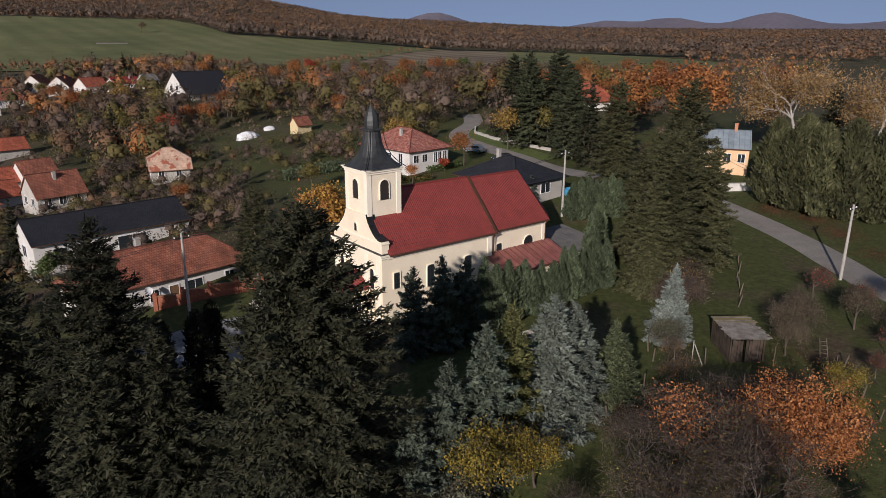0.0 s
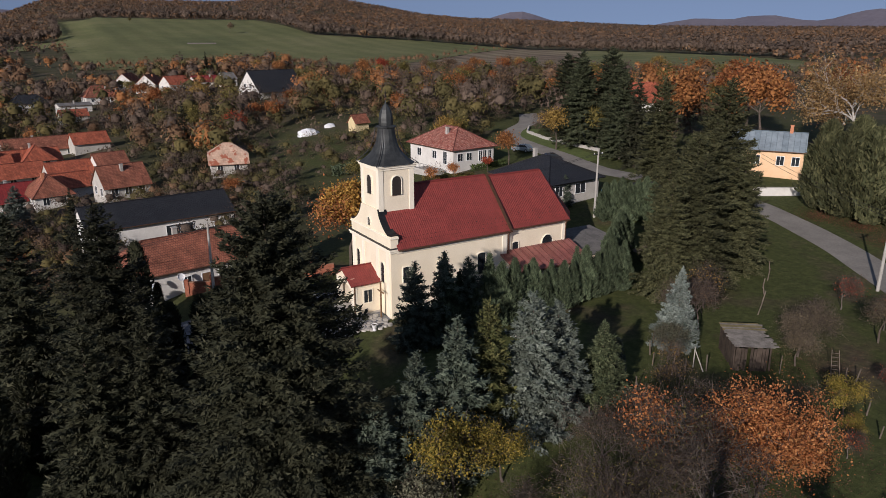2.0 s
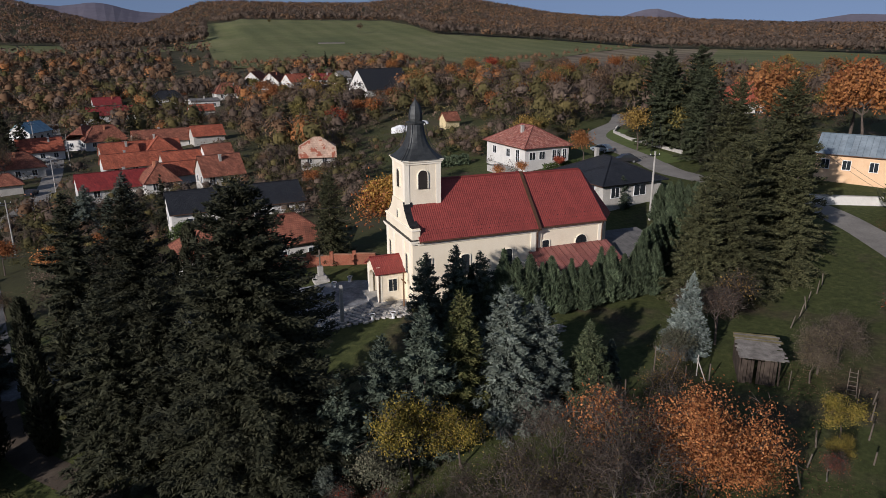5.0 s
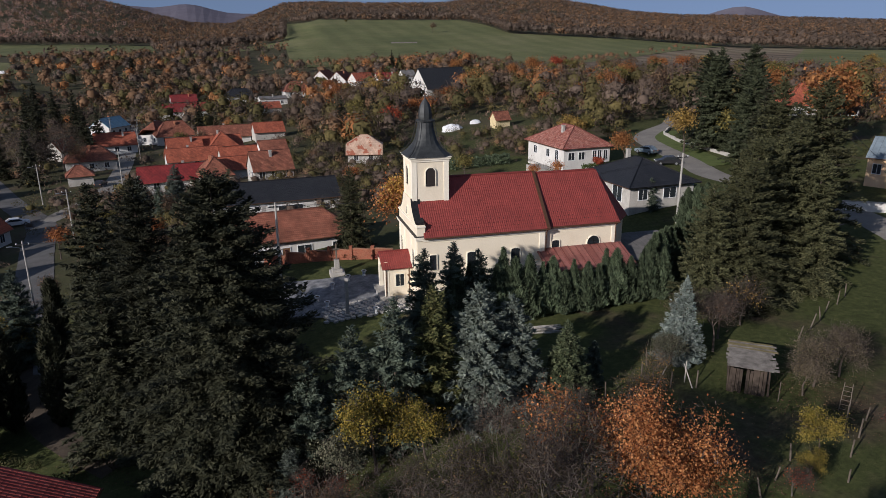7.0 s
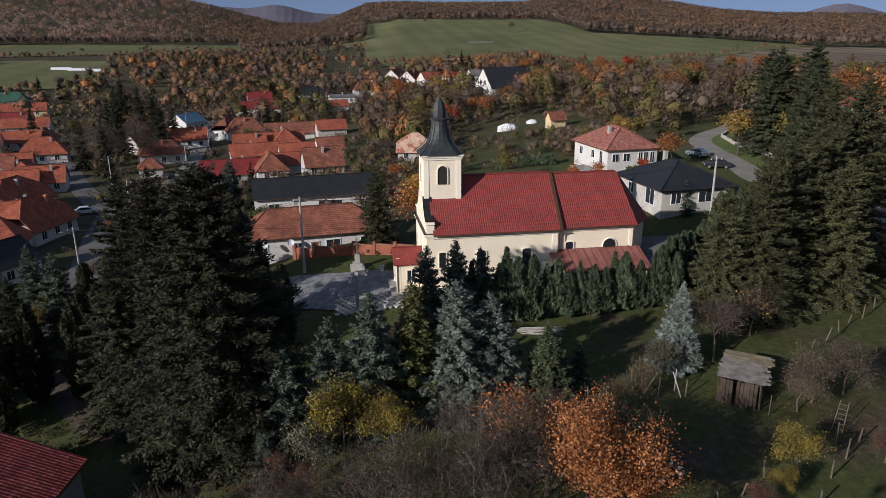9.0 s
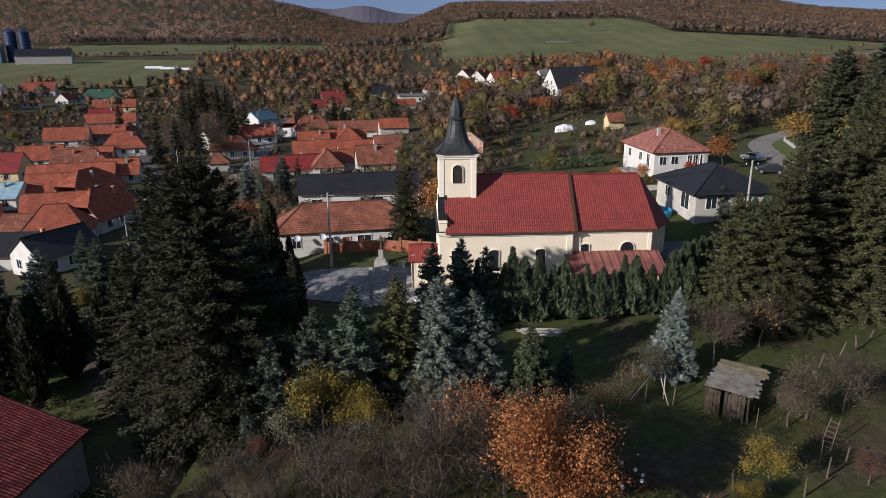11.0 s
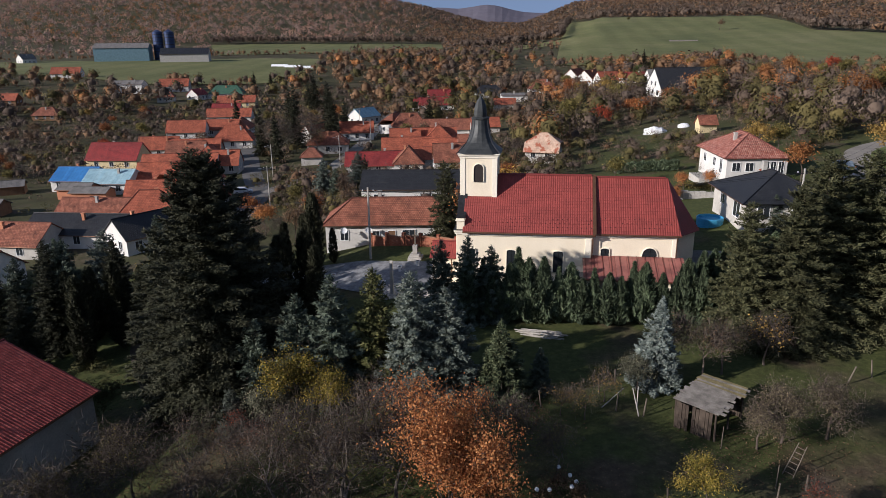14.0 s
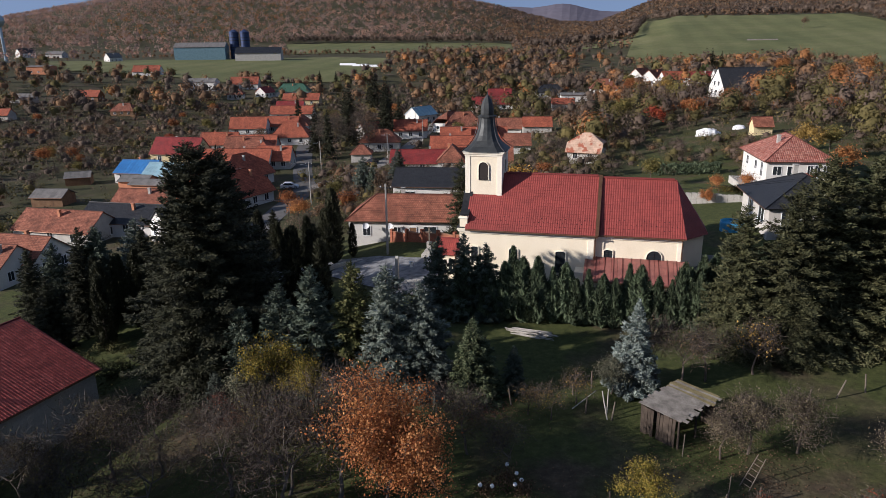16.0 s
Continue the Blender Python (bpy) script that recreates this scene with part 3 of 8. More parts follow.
# nave and chancel bodies
part("nave_wall", prism([(0, -1.5), (CH_W, -1.5), (CH_W, EAVE - 0.1), (MIDY, RIDGE - 0.25), (0, EAVE - 0.1)], CH_L - 0.5, "x", 0.5), PLASTER, church)
CY = 0.42
apse = [(CH_L, CY), (CH_X, CY), (CH_X + 1.9, MIDY - 1.6), (CH_X + 1.9, MIDY + 1.6), (CH_X, CH_W - CY), (CH_L, CH_W - CY)]
bm = bmesh.new()
lo = [bm.verts.new((x, y, -1.5)) for x, y in apse]
hi = [bm.verts.new((x, y, EAVE - 0.1)) for x, y in apse]
bm.faces.new(hi)
for i in range(6):
    bm.faces.new((lo[i], lo[(i + 1) % 6], hi[(i + 1) % 6], hi[i]))
part("chancel_wall", bm, PLASTER, church)
part("wall_cornice", boxed(0.3, CH_L + 0.1, -0.12, 0.0, EAVE - 0.45, EAVE - 0.12, 0.03), TRIM, church)
part("wall_cornice", boxed(CH_L + 0.1, CH_X, CY - 0.12, CY, EAVE - 0.45, EAVE - 0.12, 0.03), TRIM, church)
part("corner_pilaster", boxed(CH_L - 0.55, CH_L + 0.02, -0.07, 0.02, -0.5, EAVE - 0.45, 0.015), TRIM, church)
part("corner_pilaster", boxed(CH_X - 0.5, CH_X + 0.02, CY - 0.06, CY + 0.02, -0.5, EAVE - 0.45, 0.015), TRIM, church)

# roof
OV = 0.38
slope = (RIDGE - EAVE) / (MIDY + OV)
part("nave_roof", slab(bmesh.new(), [(0.35, -OV, EAVE), (CH_L + 0.35, -OV, EAVE), (CH_L + 0.35, MIDY, RIDGE), (0.35, MIDY, RIDGE)]), CHURCHTILE, church)
part("nave_roof", slab(bmesh.new(), [(CH_L + 0.35, CH_W + OV, EAVE), (0.35, CH_W + OV, EAVE), (0.35, MIDY, RIDGE), (CH_L + 0.35, MIDY, RIDGE)]), CHURCHTILE, church)
RE = CH_X - 0.75                            # east end of the ridge
ey0, ey1 = CY - OV, CH_W - CY + OV
RZ = RIDGE - 0.14
P = [(CH_L + 0.3, ey0, EAVE), (CH_X + 0.2, ey0, EAVE), (CH_X + 2.3, MIDY - 1.75, EAVE), (CH_X + 2.3, MIDY + 1.75, EAVE), (CH_X + 0.2, ey1, EAVE), (CH_L + 0.3, ey1, EAVE)]
for pts in ([P[0], P[1], (RE, MIDY, RZ), (CH_L + 0.3, MIDY, RZ)], [P[1], P[2], (RE, MIDY, RZ)], [P[2], P[3], (RE, MIDY, RZ)], [P[3], P[4], (RE, MIDY, RZ)],
            [P[4], P[5], (CH_L + 0.3, MIDY, RZ), (RE, MIDY, RZ)]):
    part("chancel_roof", slab(bmesh.new(), pts), CHURCHTILE, church)
# raised dark joint between the two roofs
bm = bmesh.new()
for y0, z0, y1, z1 in ((-OV - 0.05, EAVE + 0.05, MIDY, RIDGE + 0.09), (CH_W + OV + 0.05, EAVE + 0.05, MIDY, RIDGE + 0.09)):
    slab(bm, [(CH_L + 0.1, y0, z0), (CH_L + 0.42, y0, z0), (CH_L + 0.42, y1, z1), (CH_L + 0.1, y1, z1)] if y0 < 0 else
         [(CH_L + 0.42, y0, z0), (CH_L + 0.1, y0, z0), (CH_L + 0.1, y1, z1), (CH_L + 0.42, y1, z1)], 0.2)
part("roof_joint", bm, GUTTER, church, "dark sheet-metal flashing over the roof step")
# ridge caps, one by one
ridge_cap = bmesh.new()
prism([(-0.13, -0.05), (0.13, -0.05), (0.09, 0.06), (0, 0.10), (-0.09, 0.06)], 0.40, "x", 0.0, ridge_cap)
first = part("ridge_cap", ridge_cap, CHURCHTILE, church)
first.location = (3.6, MIDY, RIDGE + 0.02)
xs = [3.6 + 0.41 * k for k in range(1, 22)] + [CH_L + 0.5 + 0.41 * k for k in range(17)]
for x in xs:
    if x + 0.4 < (CH_L + 0.1 if x < CH_L else RE + 0.2):
        ob = link_mesh("ridge_cap", first.data, None, church)
        ob.location = (x, MIDY, (RIDGE if x < CH_L else RZ) + 0.02)
# snow guards in rows above the eave, gutters and downpipes
bm = bmesh.new()
for row, (x0, x1, yy, zz) in enumerate(((0.8, CH_L, -OV, EAVE), (CH_L + 0.8, CH_X, ey0, EAVE))):
    sl = slope if row == 0 else (RZ - EAVE) / (MIDY - ey0)
    for up in (0.45, 0.75, 1.05):
        k = x0 + (0.2 if up == 0.75 else 0)
        while k < x1:
            box(bm, k, k + 0.05, yy + up - 0.03, yy + up, zz + up * sl + 0.01, zz + up * sl + 0.065)
            k += 0.45
tagged(part("snow_guards", bm, DARKMETAL, church), kind="stuff")
bm = bmesh.new()
tube(bm, (0.35, -OV - 0.06, EAVE - 0.08), (CH_L + 0.35, -OV - 0.06, EAVE - 0.08), 0.075, 0.075, 8)
part("gutter", bm, GUTTER, church, "brown metal gutter")
bm = bmesh.new()
tube(bm, (CH_L + 0.35, ey0 - 0.06, EAVE - 0.08), (CH_X + 0.2, ey0 - 0.06, EAVE - 0.08), 0.075, 0.075, 8)
part("gutter", bm, GUTTER, church, "brown metal gutter")
for x, y in ((CH_L + 0.12, -0.12), (CH_X - 0.1, CY - 0.12)):
    bm = bmesh.new()
    tube(bm, (x, y - 0.30, EAVE - 0.1), (x, y, EAVE - 0.5), 0.05, 0.05)
    tube(bm, (x, y, EAVE - 0.5), (x, y, 0.1), 0.05, 0.05)
    part("downpipe", bm, GUTTER, church)

# facade with curved gable shoulders
prof = [(0, -1.5), (CH_W, -1.5), (CH_W, 7.55)]
curve = []
for i in range(9):
    t = i / 8
    a = t * math.pi / 2
    curve.append((0.55 + (2.35 - 0.55) * math.sin(a) ** 1.0 * t ** 0.35, 7.6 + 1.9 * (1 - math.cos(a)) ** 0.9))
right = [(CH_W - u, z) for u, z in curve]
prof += [(CH_W - 0.5, 7.55)] + right + curve[::-1] + [(0.5, 7.55), (0, 7.55)]
part("facade", prism(prof, 0.75, "x", -0.25), PLASTER, church)
for x0, x1, y0, y1, z0, z1 in ((-0.42, 0.62, -0.16, CH_W + 0.16, 6.0, 6.18), (-0.5, 0.70, -0.24, CH_W + 0.24, 6.18, 6.42), (-0.36, 0.56, -0.1, CH_W + 0.1, 7.28, 7.42)):
    part("cornice", boxed(x0, x1, y0, y1, z0, z1, 0.04), TRIM, church)
part("cornice_cap", boxed(-0.54, 0.74, -0.28, CH_W + 0.28, 6.42, 6.46), DARKMETAL, church)
for y in (0.25, CH_W - 0.85):
    part("pilaster", boxed(-0.33, -0.2, y, y + 0.6, -0.4, 6.0, 0.02), TRIM, church)
for y in (2.35, CH_W - 2.85):
    part("pilaster", boxed(-0.33, -0.2, y, y + 0.5, -0.4, 6.0, 0.02), TRIM, church)
for side in (0, 1):
    bm = bmesh.new()
    pts = [(0, 7.55), (0.5, 7.55)] + curve
    for (u0, z0), (u1, z1) in zip(pts, pts[1:]):
        a, bq = (u0, u1) if side == 0 else (CH_W - u0, CH_W - u1)
        v = [bm.verts.new(q) for q in ((-0.32, a, z0 + 0.02), (0.57, a, z0 + 0.02), (0.57, bq, z1 + 0.02), (-0.32, bq, z1 + 0.02),
                                       (-0.32, a, z0 + 0.07), (0.57, a, z0 + 0.07), (0.57, bq, z1 + 0.07), (-0.32, bq, z1 + 0.07))]
        for q in ((0, 1, 2, 3), (4, 7, 6, 5), (0, 4, 5, 1), (1, 5, 6, 2), (2, 6, 7, 3), (3, 7, 4, 0)):
            bm.faces.new([v[i] for i in q])
    bmesh.ops.remove_doubles(bm, verts=bm.verts, dist=0.002)
    part("gable_capping", bm, DARKMETAL, church, "dark sheet-metal gable capping")

# tower
TX0, TX1, TY0, TY1, TTOP = -0.12, 3.42, MIDY - 1.78, MIDY + 1.78, 13.25
TCX, TCY = (TX0 + TX1) / 2, MIDY
tower = part("tower", boxed(TX0, TX1, TY0, TY1, 5.0, TTOP, 0.03), PLASTER, church)
for x0, x1, y0, y1 in ((TX0 - .05, TX0 + .45, TY0 - .05, TY0 + .45), (TX1 - .45, TX1 + .05, TY0 - .05, TY0 + .45), (TX0 - .05, TX0 + .45, TY1 - .45, TY1 + .05), (TX1 - .45, TX1 + .05, TY1 - .45, TY1 + .05)):
    part("corner_strip", boxed(x0, x1, y0, y1, 9.0, TTOP - 0.25, 0.015), TRIM, tower)
for k, (o, z0, z1) in enumerate(((0.10, TTOP - 0.25, TTOP - 0.05), (0.2, TTOP - 0.05, TTOP + 0.12), (0.30, TTOP + 0.12, TTOP + 0.2))):
    part("tower_cornice", boxed(TX0 - o, TX1 + o, TY0 - o, TY1 + o, z0, z1, 0.03), TRIM, tower)
arched_window(tower, (TCX, TY0), 10.7, 0.95, 1.75, "y", -1, "belfry_window", False, pane=LOUVRE)
arched_window(tower, (TCX, TY1), 10.7, 0.95, 1.75, "y", 1, "belfry_window", False, pane=LOUVRE)
arched_window(tower, (TX0, TCY), 10.7, 0.95, 1.75, "x", -1, "belfry_window", False, pane=LOUVRE)
arched_window(tower, (TX1, TCY), 11.3, 0.8, 1.3, "x", 1, "belfry_window", False, pane=LOUVRE)
# spire: flared skirt, neck, lantern and pointed cap, eight-sided
skirt = [(3.05, 0.0), (2.98, 0.06), (2.35, 0.45), (1.80, 0.95), (1.48, 1.45), (1.26, 2.0), (1.10, 2.6), (1.02, 3.2)]
bm = bmesh.new()
rings = []
for r, z in skirt:
    k = smooth(0.0, 2.2, z)             # square below, turning eight-sided above
    half = r * 0.7071
    ring = []
    for i in range(16):
        a = (i + 0.5) * math.pi / 8
        c_, s_ = math.cos(a), math.sin(a)
        sq = half / max(abs(c_), abs(s_))
        octo = half * 1.03 / max(abs(math.cos(a - j * math.pi / 4)) for j in range(8))
        rad = sq * (1 - k) + octo * k
        ring.append(bm.verts.new((TCX + rad * c_, TCY + rad * s_, TTOP + 0.2 + z)))
    rings.append(ring)
for ra, rb in zip(rings, rings[1:]):
    for i in range(16):
        j = (i + 1) % 16
        bm.faces.new((ra[i], ra[j], rb[j], rb[i]))
bm.faces.new(rings[0][::-1])
bm.faces.new(rings[-1])
spire = part("spire", bm, SPIREMETAL, tower, "dark sheet-metal spire")


def turned(profile, name, mat, parent, sides=8):
    bm = lathe(profile, sides, math.pi / 8)
    bmesh.ops.translate(bm, verts=bm.verts, vec=(TCX, TCY, TTOP + 0.2))
    return part(name, bm, mat, parent)


turned([(0.72, 3.10), (0.92, 3.14), (0.95, 3.26), (0.80, 3.34), (0.70, 3.36)], "spire_collar", SPIREMETAL, spire)
turned([(0.62, 3.3), (0.66, 3.6), (0.64, 4.0), (0.57, 4.4), (0.45, 4.74), (0.29, 5.0), (0.15, 5.18), (0.06, 5.3), (0.035, 5.6)], "spire_lantern", SPIREMETAL, spire)
turned([(0.03, 5.55), (0.08, 5.60), (0.10, 5.66), (0.08, 5.72), (0.03, 5.78)], "orb", GUTTER, spire, 10)
bm = bmesh.new()
zc = TTOP + 5.92
box(bm, TCX - 0.022, TCX + 0.022, TCY - 0.022, TCY + 0.022, zc, zc + 0.85)
box(bm, TCX - 0.022, TCX + 0.022, TCY - 0.23, TCY + 0.23, zc + 0.50, zc + 0.545)
part("cross", bm, DARKMETAL, spire, "thin metal cross on the spire")
for i in range(4):
    a = math.pi / 4 + i * math.pi / 2
    bm = bmesh.new()
    for (r0, z0), (r1, z1) in zip(skirt, skirt[1:]):
        tube(bm, (TCX + r0 * math.cos(a), TCY + r0 * math.sin(a), TTOP + 0.21 + z0), (TCX + r1 * math.cos(a), TCY + r1 * math.sin(a), TTOP + 0.21 + z1), 0.04, 0.04, 5)
    part("hip_seam", bm, DARKMETAL, spire)

# windows of nave and chancel, facade windows and niche
arched_window(church, (1.25, 0), 3.05, 0.66, 1.5, "y", -1, rise=0.05)
arched_window(church, (5.05, 0), 2.45, 0.86, 2.1, "y", -1, rise=0.16)
arched_window(church, (9.55, 0), 2.4, 0.92, 2.15, "y", -1, rise=0.16)
arched_window(church, (13.95, CY), 3.75, 0.8, 1.1, "y", -1, rise=0.14)
arched_window(church, (18.1, CY), 4.15, 1.35, 0.85, "y", -1, "lunette_window")
arched_window(church, (-0.25, 1.55), 2.9, 0.7, 1.9, "x", -1)
arched_window(church, (-0.25, CH_W - 1.55), 2.9, 0.7, 1.9, "x", -1)
arched_window(church, (-0.25, MIDY), 7.75, 0.5, 0.75, "x", -1, "niche", False)

# porch before the west door
porch = thing("porch", (0, 0, 0), "small cream church porch with arches and red tiled roof", "porch")
PX0, PX1, PY0, PY1, PE = -3.0, -0.25, MIDY - 1.85, MIDY + 1.85, 2.95
for y in (PY0, PY1 - 0.35):
    part("side_wall", boxed(PX0 + 0.05, PX1, y, y + 0.35, -1.0, PE - 0.08), PLASTER, porch)
    out = y - 0.03 if y == PY0 else y + 0.35
    w = part("porch_window", boxed(-1.95, -1.15, out, out + 0.03, 0.95, 2.15), GLASS_DARK, porch)
    fb = bmesh.new()
    for x0, x1, z0, z1 in ((-2.07, -1.95, 0.85, 2.27), (-1.15, -1.03, 0.85, 2.27), (-1.95, -1.15, 2.15, 2.27), (-1.95, -1.15, 0.85, 0.95), (-1.57, -1.53, 0.95, 2.15)):
        box(fb, x0, x1, out - 0.02, out + 0.05, z0, z1)
    part("window_frame", fb, TRIM, w)
part("front_pillar", boxed(PX0 - 0.02, PX0 + 0.4, PY0 - 0.03, PY0 + 0.5, -1.0, PE - 0.1, 0.02), TRIM, porch)
part("front_pillar", boxed(PX0 - 0.02, PX0 + 0.4, PY1 - 0.5, PY1 + 0.03, -1.0, PE - 0.1, 0.02), TRIM, porch)
arc = [(PY0 + 0.5, PE + 0.35), (PY0 + 0.5, 1.7)]
w2 = (PY1 - PY0 - 1.0) / 2
arc += [(MIDY - w2 * math.cos(i * math.pi / 10), 1.7 + 0.9 * math.sin(i * math.pi / 10)) for i in range(1, 10)]
arc += [(PY1 - 0.5, 1.7), (PY1 - 0.5, PE + 0.35)]
part("front_arch", prism(arc, 0.36, "x", PX0), PLASTER, porch)
ridge_p = PE + 1.05
part("porch_gable", prism([(PY0 + 0.02, PE - 0.08), (PY1 - 0.02, PE - 0.08), (MIDY, ridge_p - 0.14)], 0.30, "x", PX0 + 0.02), PLASTER, porch)
part("porch_roof_panel", slab(bmesh.new(), [(PX0 - 0.3, PY0 - 0.3, PE - 0.12), (PX1 + 0.02, PY0 - 0.3, PE - 0.12), (PX1 + 0.02, MIDY, ridge_p), (PX0 - 0.3, MIDY, ridge_p)], 0.1), CHURCHTILE, porch)
part("porch_roof_panel", slab(bmesh.new(), [(PX1 + 0.02, PY1 + 0.3, PE - 0.12), (PX0 - 0.3, PY1 + 0.3, PE - 0.12), (PX0 - 0.3, MIDY, ridge_p), (PX1 + 0.02, MIDY, ridge_p)], 0.1), CHURCHTILE, porch)
bm = bmesh.new()
tube(bm, (PX0 - 0.3, MIDY, ridge_p + 0.02), (PX1, MIDY, ridge_p + 0.02), 0.08, 0.08, 6)
part("porch_ridge", bm, CHURCHTILE, porch)
bm = bmesh.new()
tube(bm, (PX0 + 0.08, PY0 - 0.08, PE - 0.2), (PX0 + 0.08, PY0 - 0.08, -0.2), 0.045, 0.045, 6)
part("porch_downpipe", bm, GUTTER, porch)
part("church_door", boxed(-0.31, -0.26, MIDY - 0.85, MIDY + 0.85, -0.1, 2.5, 0.01), WOOD, porch, "brown wooden double door")
part("porch_step", boxed(PX0 - 0.6, PX1, PY0 - 0.2, PY1 + 0.2, -1.0, -0.05, 0.02), STONE, porch)

# sacristy: low wing with a red sheet-metal lean-to roof along the chancel
wing = thing("sacristy_wing", (0, 0, 0), "low cream sacristy wing with red sheet-metal lean-to roof", "annex")
WX0, WX1, WY = 12.1, 20.9, -2.7
part("wing_wall", prism([(WY, -1.2), (CY - 0.02, -1.2), (CY - 0.02, 3.9), (WY, 2.85)], WX1 - WX0, "x", WX0), PLASTER, wing)
bm = bmesh.new()
slab(bm, [(WX0 - 0.25, WY - 0.35, 2.86), (WX1 + 0.3, WY - 0.35, 2.86), (WX1 + 0.3, CY - 0.02, 4.12), (WX0 - 0.25, CY - 0.02, 4.12)], 0.1)
part("wing_roof", bm, REDSHEET, wing)
seam = bmesh.new()
tube(seam, (0, 0, 0), (0, CY - WY + 0.33, 1.26), 0.035, 0.035, 5)
sm = part("roof_seam", seam, REDSHEET, wing)
sm.location = (WX0, WY - 0.35, 2.88)
for k in range(1, 12):
    ob = link_mesh("roof_seam", sm.data, None, wing)
    ob.location = (WX0 + 0.8 * k, WY - 0.35, 2.88)
part("wing_parapet", boxed(WX0 - 1.1, WX0 - 0.02, -1.6, -0.02, -0.8, 3.1, 0.03), PLASTER, wing)
bm = bmesh.new()
tube(bm, (WX0 - 0.25, WY - 0.4, 2.78), (WX1 + 0.3, WY - 0.4, 2.78), 0.06, 0.06)
part("wing_gutter", bm, GUTTER, wing)
for k in (13.8, 16.3, 18.8):
    w = part("wing_window", boxed(k, k + 0.8, WY - 0.04, WY + 0.02, 1.0, 2.2), GLASS_DARK, wing)
    fb = bmesh.new()
    for x0, x1, z0, z1 in ((k - 0.08, k, 0.92, 2.28), (k + 0.8, k + 0.88, 0.92, 2.28), (k, k + 0.8, 0.92, 1.0), (k, k + 0.8, 2.2, 2.28)):
        box(fb, x0, x1, WY - 0.07, WY + 0.02, z0, z1)
    part("window_frame", fb, TRIM, w)

# grey-roofed store east of the wing
store = thing("store_building", (0, 0, 0), "low store with grey felt roof behind the chancel", "outbuilding")
SX0, SX1, SY0, SY1 = 21.6, 28.0, -1.6, 4.6
part("store_wall", boxed(SX0, SX1, SY0, SY1, -0.6, 2.75), PLASTER, store)
bm = bmesh.new()
slab(bm, [(SX0 - 0.3, SY0 - 0.3, 2.75), (SX1 + 0.3, SY0 - 0.3, 2.75), (SX1 + 0.3, SY1 + 0.2, 3.6), (SX0 - 0.3, SY1 + 0.2, 3.6)], 0.12)
part("store_roof", bm, GREYSHEET, store)

# ---- plants ----
def cards(centres, axes, length, width, rng, facing=None):
    """Leaf-shaped four-cornered blades at the given places, pointing along axes, with random roll."""
    n = len(centres)
    a = axes / (np.linalg.norm(axes, axis=1, keepdims=True) + 1e-9)
    rnd = rng.normal(size=(n, 3))
    s = np.cross(a, rnd if facing is None else facing + 0.45 * rnd)
    s /= np.linalg.norm(s, axis=1, keepdims=True) + 1e-9
    L, W = np.reshape(length, (-1, 1)), np.reshape(width, (-1, 1))
    v = np.stack([centres - a * L * 0.5, centres + s * W * 0.5 - a * L * 0.05, centres + a * L * 0.5, centres - s * W * 0.5 - a * L * 0.05], 1)
    return v.reshape(-1, 3), np.arange(4 * n).reshape(n, 4)


def needles(centres, axes, length, width, rng, facing=None, loose=0.4):
    """Slim pointed sprays, one triangle each, turned towards facing where it is given."""
    n = len(centres)
    a = axes / (np.linalg.norm(axes, axis=1, keepdims=True) + 1e-9)
    rnd = rng.normal(size=(n, 3))
    s = np.cross(a, rnd if facing is None else facing + loose * rnd)
    s /= np.linalg.norm(s, axis=1, keepdims=True) + 1e-9
    L, W = np.reshape(length, (-1, 1)), np.reshape(width, (-1, 1))
    v = np.stack([centres - a * L * 0.4 + s * W * 0.5, centres + a * L * 0.6, centres - a * L * 0.4 - s * W * 0.5], 1)
    return v.reshape(-1, 3), np.arange(3 * n).reshape(n, 3)


def join_np(parts):
    vs, fs, o = [], [], 0
    for v, f in parts:
        vs.append(v)
        fs.append(f + o)
        o += len(v)
    return np.concatenate(vs), np.concatenate(fs)


